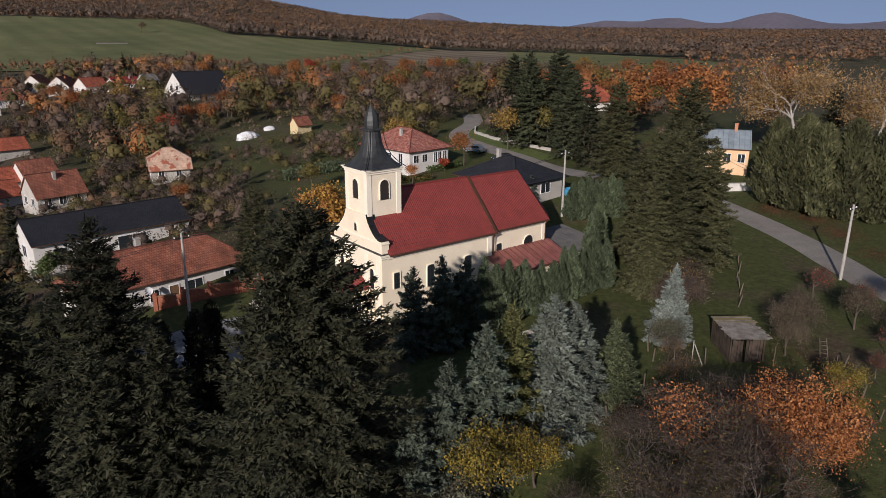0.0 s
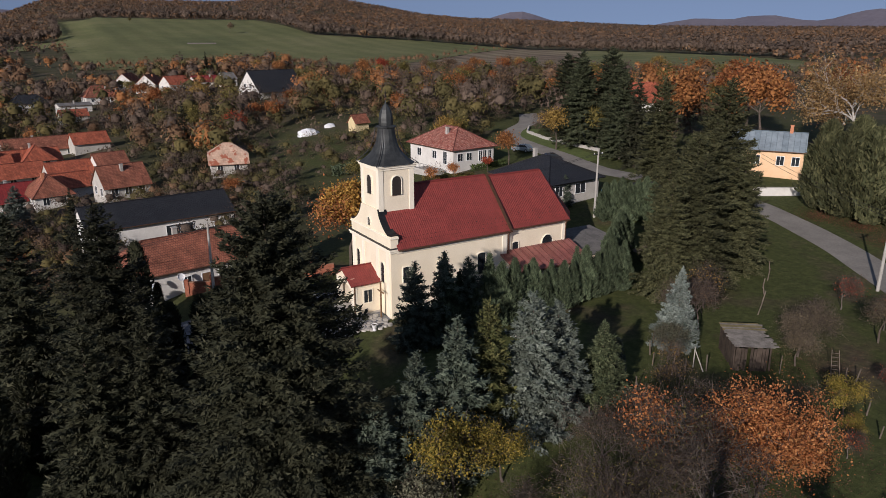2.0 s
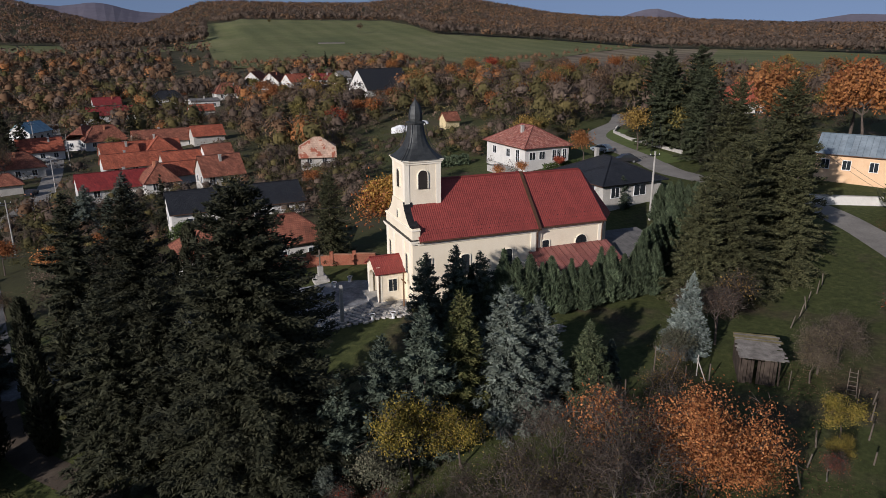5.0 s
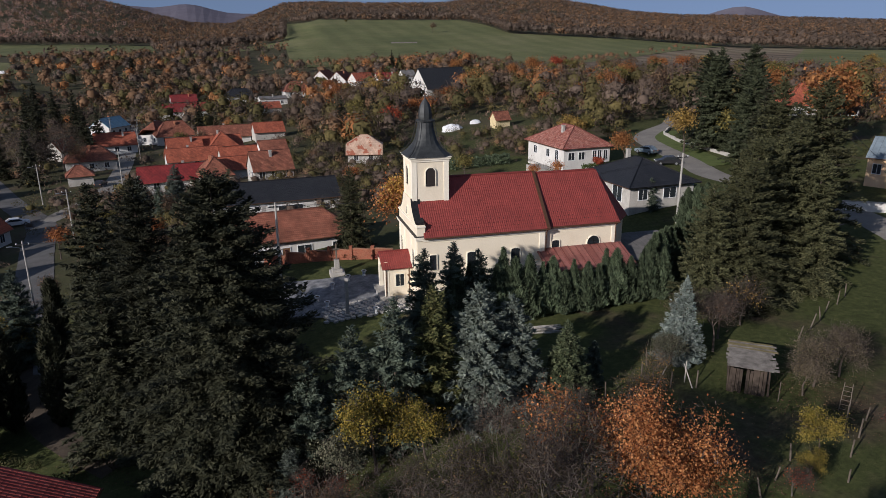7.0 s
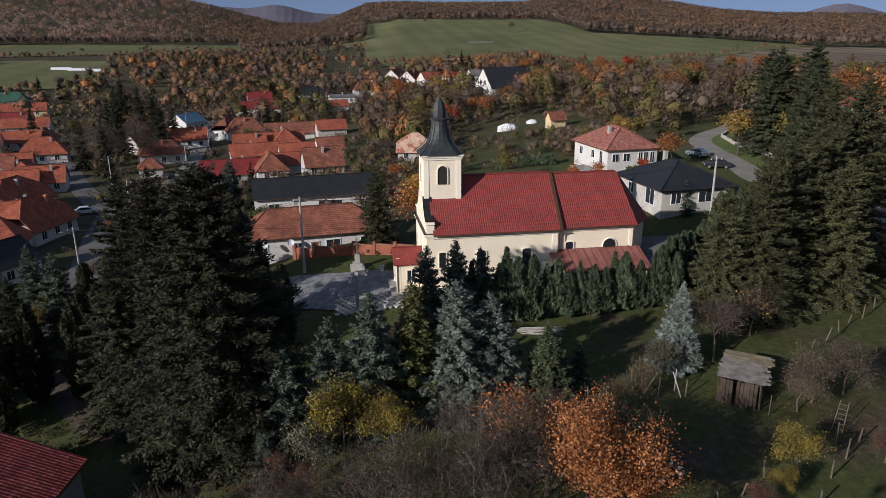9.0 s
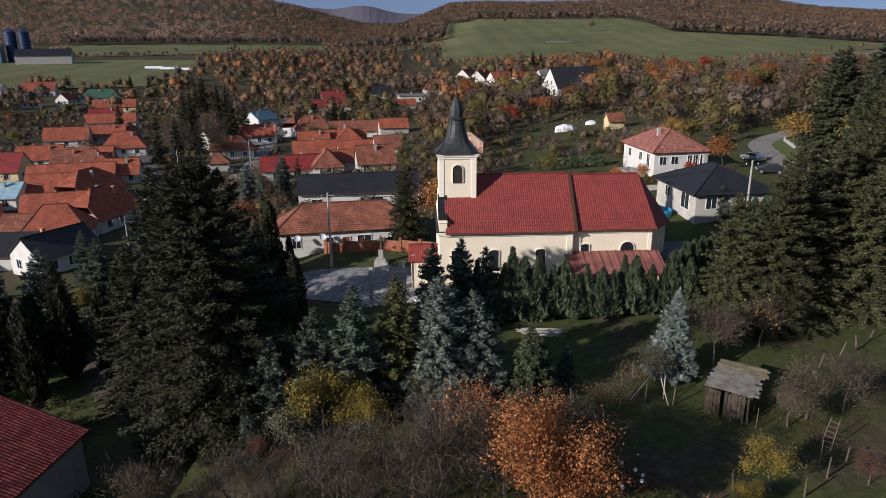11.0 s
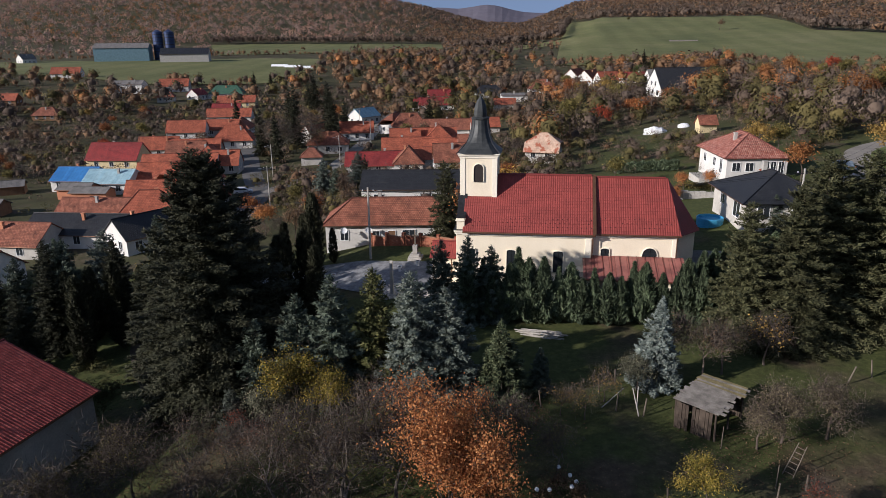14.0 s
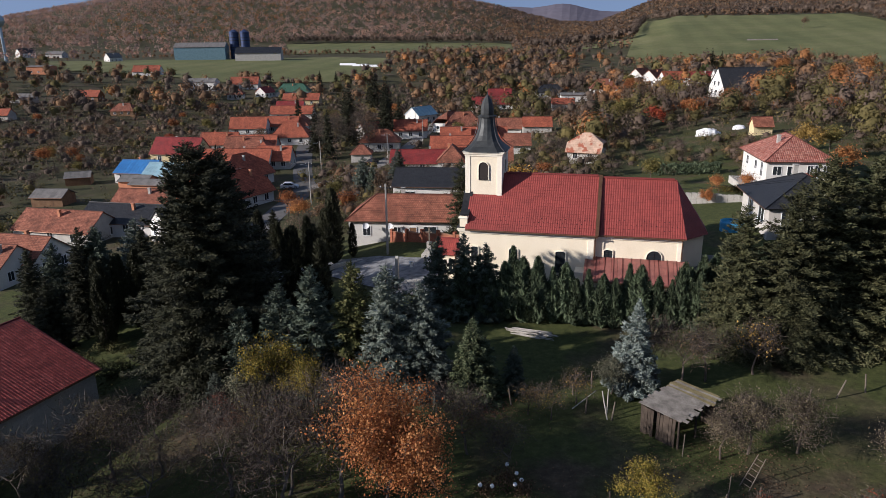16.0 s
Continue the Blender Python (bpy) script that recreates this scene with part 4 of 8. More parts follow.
def conifer_crown(h, r, seed, whorl=0.42, per=9, low=0.05, power=0.85, droop=0.35, size=0.55, dense=3, ragged=0.25, blade=0.26):
    """Whorls of drooping boughs, each a fan of small needle sprays."""
    rng = np.random.default_rng(seed)
    C, A, S, N = [], [], [], []
    z = h * low
    lean = rng.uniform(0, 6.28)
    while z < h - 0.15:
        f = 1 - (z - h * low) / (h * (1 - low))
        reach = r * f ** power
        nb = max(4, int(per * (0.45 + 0.55 * f)))
        th0 = rng.uniform(0, 6.28)
        for k in range(nb):
            if rng.random() < 0.06:
                continue
            th = th0 + k * 6.283 / nb + rng.normal(0, 0.16)
            side = 1 + 0.10 * math.cos(th - lean)
            L = max(0.12, reach * side * rng.uniform(1 - ragged, 1 + ragged * 0.6))
            zz = z + rng.uniform(-0.5, 0.5) * whorl
            m = max(3, int(L / (size * 0.42)))
            s = np.linspace(0.18, 1.0, m)
            out = np.array([math.cos(th), math.sin(th), 0.0])
            lat = np.array([-math.sin(th), math.cos(th), 0.0])
            rise = (0.35 - 0.85 * f) * droop * 2
            zc = zz + L * (rise * s - droop * 0.45 * s * s * f + 0.16 * s ** 3)
            base = out[None] * (L * s)[:, None]
            base[:, 2] += zc
            for d in range(dense):
                sgn = (-1, 1, 0, -0.5, 0.5, -1.2, 1.2)[d % 7]
                spread = L * 0.22 * (1.15 - s) + 0.12
                off = lat[None] * (sgn * spread * rng.uniform(0.3, 1.0, m))[:, None]
                off[:, 2] += rng.normal(0, 0.10, m) - 0.05 * abs(sgn)
                C.append(base + off)
                ax = out[None] * 0.75 + lat[None] * (0.6 * sgn) + rng.normal(0, 0.33, (m, 3))
                ax[:, 2] += 0.22 - 0.30 * f
                A.append(ax)
                N.append(np.tile(out * 0.75 + np.array([0, 0, 0.75]), (m, 1)) + lat[None] * (0.35 * sgn))
                S.append(size * rng.uniform(0.7, 1.25, m) * (0.55 + 0.45 * min(1, L / 1.2)))
        z += whorl * (0.75 + 0.25 * f)
    tipn = 8
    C.append(np.stack([rng.normal(0, 0.04, tipn), rng.normal(0, 0.04, tipn), h - np.linspace(0, 0.6, tipn)], 1))
    A.append(np.tile([[0, 0, 1.0]], (tipn, 1)) + rng.normal(0, 0.35, (tipn, 3)))
    S.append(np.full(tipn, 0.35))
    N.append(rng.normal(0, 1, (tipn, 3)))
    C, A, S, N = np.concatenate(C), np.concatenate(A), np.concatenate(S), np.concatenate(N)
    return needles(C, A, S * 1.0, S * blade * 1.5, rng, N, 0.2)


def column_crown(h, r, seed, n=2200, size=0.32, pointed=0.6):
    """Upright flame-shaped evergreen: dense ascending sprays with an uneven outline."""
    rng = np.random.default_rng(seed)
    u = rng.random(n) ** 0.92
    z = h * (0.02 + 0.97 * u)
    prof = np.minimum(1.0, (u / 0.18) ** 0.5) * np.clip(1 - u ** 2.2, 0, 1) ** pointed
    th = rng.uniform(0, 6.283, n)
    lumps = 1 + 0.18 * np.sin(th * 5 + z * 1.7) + 0.16 * np.sin(th * 3 - z * 2.9 + seed) + rng.normal(0, 0.07, n)
    rad = r * prof * lumps * np.sqrt(rng.uniform(0.45, 1.0, n))
    C = np.stack([rad * np.cos(th), rad * np.sin(th), z], 1)
    A = np.stack([np.cos(th) * 0.55, np.sin(th) * 0.55, np.full(n, 0.9)], 1) + rng.normal(0, 0.32, (n, 3))
    S = size * rng.uniform(0.6, 1.6, n)
    N = np.stack([np.cos(th + 0.5 * np.sin(z * 3 + th * 4)), np.sin(th + 0.5 * np.sin(z * 3 + th * 4)), np.full(n, 0.35)], 1)
    return needles(C, A, S, S * 0.40, rng, N, 0.35)


def limb_points(h, spread, seed, trunk_part=0.3, levels=3, forks=4, weep=0.0):
    """Branch segments (a, b, ra, rb) of a forking tree, and the twig ends."""
    rng = np.random.default_rng(seed)
    segs, ends = [], []

    def grow(p, d, length, rad, lv):
        steps = 3
        q = p
        for i in range(steps):
            d = d + rng.normal(0, 0.16, 3) + np.array([0, 0, 0.10 - weep * (levels - lv) * 0.15])
            d /= np.linalg.norm(d)
            nq = q + d * length / steps
            segs.append((q, nq, rad * (1 - 0.22 * i), rad * (1 - 0.22 * (i + 1))))
            if lv < levels and i > 0 or lv == 0 and i == steps - 1:
                for k in range(forks if lv == 0 else max(2, forks - lv)):
                    th = rng.uniform(0, 6.283)
                    o = np.cross(d, [math.cos(th), math.sin(th), 0.3])
                    o /= np.linalg.norm(o) + 1e-9
                    nd = d * rng.uniform(0.35, 0.8) + o * rng.uniform(0.6, 1.0) * spread
                    nd[2] = nd[2] * 0.8 + 0.12
                    grow(nq, nd / np.linalg.norm(nd), length * rng.uniform(0.55, 0.8), rad * 0.45, lv + 1)
            q = nq
            if lv >= levels - 1:
                ends.append((nq, d))

    t = h * trunk_part
    trunk_end = np.array([rng.normal(0, 0.1), rng.normal(0, 0.1), t])
    segs.append((np.zeros(3), trunk_end, h * 0.022, h * 0.018))
    grow(trunk_end, np.array([0, 0, 1.0]), h * 0.36, h * 0.017, 0)
    return segs, ends


def limb_mesh(segs, least=0.0):
    bm = bmesh.new()
    for a, b_, ra, rb in segs:
        if ra >= least:
            tube(bm, a, b_, max(ra, 0.012), max(rb, 0.010), 6 if ra > 0.06 else 3)
    return bm


def broad_crown(h, seed, ends, n=2500, size=0.30, puff=0.6, keep=1.0, far=False):
    """Leaves gathered round the twig ends, turned outwards from the clump they hang in."""
    rng = np.random.default_rng(seed)
    E = np.array([e[0] for e in ends])
    E = E[rng.random(len(E)) < keep]
    pick = rng.integers(0, len(E), n)
    off = rng.normal(0, puff, (n, 3)) * np.array([1, 1, 0.75])
    C = E[pick] + off
    ok = C[:, 2] > h * 0.08
    C, off = C[ok], off[ok]
    A = rng.normal(0, 1, (len(C), 3))
    S = size * rng.uniform(0.6, 1.4, len(C))
    N = off / (np.linalg.norm(off, axis=1, keepdims=True) + 1e-6) + 0.8 * (C - C.mean(0)) / (np.abs(C - C.mean(0)).max(0) + 1e-6) + np.array([0, 0, 0.4])
    return needles(C, A, S, S * 0.8, rng, N, 0.45) if far else cards(C, A, S, S * 0.7, rng, N)


def twig_crown(seed, ends, n=2500, length=0.7, width=0.028, puff=0.35):
    rng = np.random.default_rng(seed)
    E = np.array([e[0] for e in ends])
    D = np.array([e[1] for e in ends])
    pick = rng.integers(0, len(E), n)
    A = D[pick] + rng.normal(0, 0.85, (n, 3)) - np.array([0, 0, 0.10])
    A /= np.linalg.norm(A, axis=1, keepdims=True)
    S = length * rng.uniform(0.5, 1.5, n)
    C = E[pick] + rng.normal(0, puff, (n, 3)) + A * S[:, None] * 0.4
    return needles(C, A, S, np.full(n, width) * rng.uniform(0.9, 2.2, n), rng)


PROTO = {}
GREYBARK = worn("grey_branch_bark", (0.080, 0.068, 0.056), (0.20, 0.175, 0.15), 1.5, 14, 0.95, bump=0.4)


def conifer(kind, at, h, label, name="spruce_tree", turn=0.0, group=""):
    """A conifer of one of the kinds, scaled to height h, standing at (x, y)."""
    key = kind
    if key not in PROTO:
        mat, hh, rad, seed, kw = CONIFERS[kind]
        root = thing(name, (0, 0, -500), label, "conifer tree")
        bm = bmesh.new()
        tube(bm, (0, 0, -0.3), (0, 0, hh * 0.97), hh * 0.016, 0.02, 8)
        part("trunk", bm, BARK, root)
        v, f = (column_crown(hh, rad, seed, **kw) if kind.startswith("thuja") else conifer_crown(hh, rad, seed, **kw))
        link_mesh("crown", mesh_np("crown", v, f), mat, root)
        PROTO[key] = (root, hh)
        ob = root
        first = True
    else:
        ob, first = PROTO[key][0], False
    s = h / PROTO[key][1]
    z = gz(*at[:2]) - 0.05
    m = pose(at[0], at[1], z, 0, 0, turn)
    if first:
        ob.matrix_world = m
        ob.scale = (s, s, s)
        return tagged(ob, label, group=group)
    c = copy_thing(ob, m)
    c.matrix_basis = m @ Matrix.Diagonal((s, s, s, 1))
    c.name = name
    return tagged(c, label, "conifer tree", group)


CONIFERS = {
    "big_dark": (SPRUCE, 18.0, 6.4, 11, dict(per=15, whorl=0.40, size=0.28, droop=0.30, ragged=0.35, power=0.60, dense=9, blade=0.32)),
    "big_dark_b": (SPRUCE, 18.0, 5.2, 12, dict(per=14, whorl=0.42, size=0.29, droop=0.36, ragged=0.60, power=0.70, dense=7, low=0.12, blade=0.32)),
    "wide_dark": (SPRUCE, 17.0, 4.6, 27, dict(per=12, whorl=0.5, size=0.52, droop=0.34, ragged=0.45, power=0.70, dense=6)),
    "big_olive": (PINE, 17.0, 5.2, 13, dict(per=13, whorl=0.46, size=0.40, droop=0.42, ragged=0.55, power=0.60, dense=7)),
    "big_olive_b": (PINE, 17.0, 4.6, 14, dict(per=12, whorl=0.46, size=0.40, droop=0.45, ragged=0.55, power=0.60, dense=7)),
    "blue": (BLUESPRUCE, 8.0, 2.55, 15, dict(power=0.60, per=11, whorl=0.40, size=0.27, droop=0.22, ragged=0.28, dense=9, blade=0.36)),
    "mid": (MIDSPRUCE, 8.0, 2.2, 16, dict(power=0.60, per=10, whorl=0.40, size=0.27, droop=0.26, ragged=0.28, dense=9, blade=0.36)),
    "yellow": (YELLOWSPRUCE, 8.0, 1.85, 17, dict(power=0.60, per=10, whorl=0.34, size=0.27, droop=0.40, ragged=0.3, dense=9, blade=0.36)),
    "green": (GREENSPRUCE, 6.0, 2.3, 18, dict(per=11, whorl=0.28, size=0.25, droop=0.2, ragged=0.25, dense=9, blade=0.34)),
    "pale": (PALESPRUCE, 7.0, 2.0, 26, dict(per=10, whorl=0.30, size=0.26, droop=0.15, ragged=0.3, dense=9, blade=0.36)),
    "loose_olive": (PINE, 10.5, 2.5, 31, dict(per=9, whorl=0.42, size=0.34, droop=0.45, ragged=0.6, power=0.55, dense=6, low=0.1)),
    "far_dark": (SPRUCE, 16.0, 3.4, 19, dict(per=9, whorl=0.65, size=0.9, droop=0.4, ragged=0.4, dense=5)),
    "far_pine": (FARGREEN, 18.0, 4.9, 20, dict(per=11, whorl=0.55, size=0.6, droop=0.3, ragged=0.45, dense=7, low=0.12, power=0.6)),
    "thuja_a": (THUJA, 5.0, 0.98, 21, dict(n=4600, pointed=1.0, size=0.30)),
    "thuja_b": (THUJA, 5.0, 0.84, 22, dict(n=4200, pointed=1.25, size=0.30)),
    "thuja_c": (THUJA, 5.0, 1.12, 23, dict(n=4800, pointed=0.85, size=0.30)),
    "thuja_dark": (SPRUCE, 6.0, 0.72, 24, dict(n=3600, pointed=0.42, size=0.24)),
    "thuja_bronze": (THUJABROWN, 6.0, 1.35, 25, dict(n=7000, pointed=0.55, size=0.29)),
}

FINE_FORKS = ("bare", "bare_b", "gnarled", "apple")
BROADLEAF = {
    # leaf colour, height, spread, seed, leaves, leaf size, puff, bare twigs
    "orange": (ORANGELEAF, 8.0, 0.62, 31, 24000, 0.115, 0.40, 900),
    "rust": (RUSTLEAF, 9.0, 0.8, 32, 2600, 0.42, 0.6, 0),
    "red": (REDLEAF, 7.0, 0.9, 33, 2200, 0.38, 0.5, 0),
    "yellow": (YELLOWLEAF, 8.0, 0.7, 34, 8500, 0.24, 0.45, 150),
    "bush_yellow": (LIMELEAF, 5.0, 0.95, 44, 6500, 0.125, 0.28, 500),
    "sparse": (OCHRELEAF, 4.0, 1.0, 45, 260, 0.15, 0.35, 900),
    "gnarled": (BROWNLEAF, 5.0, 0.8, 48, 500, 0.10, 0.4, 1100),
    "apple": (WITHERLEAF, 4.5, 1.1, 49, 3600, 0.10, 0.42, 1500),
    "bush_olive": (GREYLEAF, 4.0, 1.1, 46, 4500, 0.15, 0.40, 500),
    "wispy_orange": (ORANGELEAF, 7.0, 0.9, 47, 1500, 0.17, 0.5, 900),
    "olive": (OLIVELEAF, 8.0, 0.85, 35, 2600, 0.38, 0.6, 0),
    "brown": (BROWNLEAF, 8.0, 0.85, 36, 1500, 0.34, 0.6, 1100),
    "bare": (BROWNLEAF, 7.0, 1.15, 37, 500, 0.10, 0.4, 2600),
    "bare_b": (OLIVELEAF, 6.0, 1.2, 38, 900, 0.10, 0.45, 2400),
    "bare_red": (REDLEAF, 5.0, 1.0, 39, 500, 0.15, 0.5, 2200),
    "larch": (BIRCHLEAF, 14.0, 0.5, 40, 9000, 0.22, 0.75, 900),
    "green": (GREENLEAF, 6.0, 0.9, 41, 2600, 0.34, 0.5, 0),
    "copper": (COPPERLEAF, 12.0, 0.75, 43, 4200, 0.42, 0.8, 0),
    "fading": (ORANGELEAF, 8.0, 0.8, 42, 3000, 0.23, 0.6, 600),
}


def broadleaf(kind, at, h, label, name="broadleaf_tree", turn=0.0, group=""):
    key = "leaf_" + kind
    if key not in PROTO:
        mat, hh, spread, seed, nl, size, puff, nt = BROADLEAF[kind]
        root = thing(name, (0, 0, -500), label, "tree")
        segs, ends = limb_points(hh, spread, seed, 0.10 if kind == "orange" or kind[:4] in ("bare", "bush", "spar") else 0.3, weep=0.8 if kind == "larch" else 0.0, levels=4 if kind in FINE_FORKS else 3, forks=3 if kind in FINE_FORKS else 4)
        top = max(e[0][2] for e in ends)
        k = hh / top
        segs = [(a * k, b_ * k, ra, rb) for a, b_, ra, rb in segs]
        ends = [(e * k, d) for e, d in ends]
        if kind == "orange":            # a crown that hangs down nearly to the ground
            sink = lambda p: np.array([p[0], p[1], hh * (max(p[2], 0.0) / hh) ** 1.5])
            segs = [(sink(a), sink(b_), ra, rb) for a, b_, ra, rb in segs]
            ends = [(sink(e), d) for e, d in ends]
        part("trunk", limb_mesh(segs, 0.035 if kind.startswith("mid") else 0.010), PALEBARK if kind == "larch" else (GREYBARK if kind.startswith("bare") else BARK), root)
        if nt:
            v, f = twig_crown(seed, ends, nt) if kind.startswith("mid") else twig_crown(seed, ends, nt, 0.6, 0.017, 0.32)
            tagged(link_mesh("branchwork", mesh_np("branchwork", v, f), TWIG, root), kind="stuff")
        if nl:
            v, f = broad_crown(hh, seed, ends, nl, size, puff, far=kind.startswith("mid"))
            link_mesh("crown", mesh_np("crown", v, f), mat, root)
        PROTO[key] = (root, hh)
        ob, first = root, True
    else:
        ob, first = PROTO[key][0], False
    s = h / PROTO[key][1]
    m = pose(at[0], at[1], gz(*at[:2]) - 0.08, 0, 0, turn)
    if first:
        ob.matrix_world = m
        ob.scale = (s, s, s)
        return tagged(ob, label, group=group)
    c = copy_thing(ob, m)
    c.matrix_basis = m @ Matrix.Diagonal((s, s, s, 1))
    c.name = name
    return tagged(c, label, "tree", group)


# tall dark spruces west of the churchyard
for k, (kind, x, y, h) in enumerate((("big_dark", -16.9, -18.2, 16.9 - gz(-16.9, -18.2)), ("big_dark_b", -23.5, -4.0, 14.4 - gz(-23.5, -4.0)))):
    conifer(kind, (x, y), h, "tall dark spruce with drooping boughs beside the churchyard", turn=50 * k)
# young spruces in the garden south of the church
for k, (kind, x, y, h, label) in enumerate((
        ("mid", -12.3, -20.9, 7.6, "young grey-green spruce in the garden"), ("mid", -9.3, -20.4, 8.8, "young grey-green spruce in the garden"), ("mid", -6.6, -20.6, 9.9, "slim grey-green spruce in the garden"),
        ("yellow", -3.8, -19.8, 9.9, "slender yellow-green spruce in the garden"), ("blue", -0.9, -20.6, 9.5, "bushy blue spruce in the garden"),
        ("blue", 1.5, -20.3, 8.2, "slender blue-green spruce beside the bushy one"), ("green", 5.3, -20.8, 6.0, "short bushy green spruce in the garden"),
        ("mid", 8.0, -19.7, 3.6, "small young spruce in the garden"), ("blue", -13.6, -23.0, 3.6, "small blue spruce at the edge of the thicket"), ("pale", 16.2, -18.2, 6.9, "pale blue spruce by the garden fence"))):
    conifer(kind, (x, y), h, label, turn=37 * k, group="garden spruces")
# large olive-toned spruces east of the church
for k, (kind, x, y, h) in enumerate((("big_olive", 29.7, -8.0, 14.8), ("big_olive_b", 23.6, -10.4, 11.6), ("big_olive", 42.0, -2.0, 18.5), ("big_olive_b", 35.5, -9.5, 13.0), ("big_olive", 37.5, -4.0, 15.0), ("big_olive_b", 32.0, -3.0, 12.0), ("big_olive_b", 27.0, -11.0, 13.4), ("big_olive", 33.4, -7.0, 14.6))):
    conifer(kind, (x, y), h, "large olive-brown spruce with ragged boughs", turn=63 * k + 20)
# row of thujas along the church
rng = np.random.default_rng(5)
for k, (x, y, h) in enumerate(((-1.0, -5.6, 7.4), (1.5, -6.2, 7.8), (3.6, -6.6, 7.0))):
    conifer("mid", (x, y), h, "dark young spruce before the nave wall", turn=70 * k, group="nave spruces")
for k in range(3, 22):
    x = -1.6 + k * 1.10
    conifer(("thuja_a", "thuja_b", "thuja_c")[k % 3], (x + rng.normal(0, 0.16), -6.9 + 1.9 * math.exp(-k / 2.0) + rng.normal(0, 0.3)), rng.uniform(5.0, 6.9) * (0.84 if k > 11 else 1.0), "dark green thuja in the row before the church", "thuja", 40 * k, "thuja row")
for k in range(9):
    conifer(("thuja_c", "thuja_a")[k % 2], (20.8 + k * 1.05, -5.6 + k * 0.75), rng.uniform(4.6, 6.2), "green thuja in the hedge behind the store", "thuja", 55 * k, "thuja hedge")
# orange cherry tree and bare orchard trees in the foreground
broadleaf("orange", (3.4, -34.2), 8.5, "cherry tree with dense orange autumn leaves", "cherry_tree")

# ---- houses ----
def house(at, turn, L, W, wall_h, rise, roof, wall, label, form="gable", name="house", category="house", base=None, hip=None, over=0.45,
          chimneys=((0.2, 0.3),), south=(), north=(), west=(), east=(), door=None, windows=True, foot=1.5):
    """A house standing at (x, y), its ridge along its own x; windows as (place along the wall, sill, width, height)."""
    z = gz(*at) if base is None else base
    root = thing(name, (at[0], at[1], z), label, category, turn=turn)
    hl, hw = L / 2, W / 2
    hip = hw if hip is None else hip
    if form == "gable":
        part("wall", prism([(-hw, -foot), (hw, -foot), (hw, wall_h - 0.02), (0, wall_h + rise - 0.12), (-hw, wall_h - 0.02)], L, "x", -hl), wall, root)
    else:
        part("wall", boxed(-hl, hl, -hw, hw, -foot, wall_h - 0.02), wall, root)
    s = rise / hw
    ez = wall_h - over * s
    ex, ey = hl + (0.25 if form == "gable" else over), hw + over
    top = wall_h + rise
    bm = bmesh.new()
    if form == "gable":
        rx = ex
    elif form == "hip":
        rx = max(0.05, hl - hip)
    else:
        rx = hl - hip
    if form in ("gable", "hip"):
        slab(bm, [(-ex, -ey, ez), (ex, -ey, ez), (rx, 0, top), (-rx, 0, top)])
        slab(bm, [(ex, ey, ez), (-ex, ey, ez), (-rx, 0, top), (rx, 0, top)])
        if form == "hip":
            slab(bm, [(ex, -ey, ez), (ex, ey, ez), (rx, 0, top)])
            slab(bm, [(-ex, ey, ez), (-ex, -ey, ez), (-rx, 0, top)])
    else:                                   # half-hipped
        k = 0.5
        my, mz = ey * (1 - k), ez + (top - ez) * k
        for sgn in (1, -1):
            slab(bm, [(-ex * sgn, -ey * sgn, ez), (ex * sgn, -ey * sgn, ez), (ex * sgn, -my * sgn, mz), (rx * sgn, 0, top), (-rx * sgn, 0, top), (-ex * sgn, -my * sgn, mz)])
            slab(bm, [(ex * sgn, -my * sgn, mz), (ex * sgn, my * sgn, mz), (rx * sgn, 0, top)])
    rf = part("roof", bm, roof, root)
    bm = bmesh.new()
    tube(bm, (-rx, 0, top), (rx, 0, top), 0.10, 0.10, 6)
    if form == "hip":
        for sx in (-1, 1):
            for sy in (-1, 1):
                tube(bm, (rx * sx, 0, top), (ex * sx, ey * sy, ez), 0.09, 0.09, 5)
    part("ridge", bm, roof, rf)
    for sy in (-1, 1):
        bm = bmesh.new()
        tube(bm, (-ex, (ey + 0.05) * sy, ez - 0.05), (ex, (ey + 0.05) * sy, ez - 0.05), 0.06, 0.06, 6)
        part("gutter", bm, GUTTER, root)
    for u, v in chimneys:
        cx, cy = u * L, v * hw
        cz = top - abs(v) * rise
        bm = boxed(cx - 0.24, cx + 0.24, cy - 0.24, cy + 0.24, cz - 0.5, cz + 1.0)
        box(bm, cx - 0.30, cx + 0.30, cy - 0.30, cy + 0.30, cz + 1.0, cz + 1.10)
        part("chimney", bm, BRICKRED if (at[0] * 7 + at[1]) % 2 < 1 else CONCRETE, root)
    if windows:
        if not (south or north or east or west):
            south = north = [(-0.3, 0.9, 1.1, 1.3), (0.0, 0.9, 1.1, 1.3), (0.3, 0.9, 1.1, 1.3)]
            east = west = [(-0.22, 0.9, 1.0, 1.3), (0.22, 0.9, 1.0, 1.3)]
        for side, rows in (("s", south), ("n", north), ("w", west), ("e", east)):
            span = L if side in "sn" else W
            for u, sill, w, h in rows:
                add_window(root, side, u * span, sill, w, h, hl, hw)
    if door is not None:
        add_window(root, door[0], door[1] * (L if door[0] in "sn" else W), 0.05, 0.95, 2.05, hl, hw, "door", WOOD)
    return root


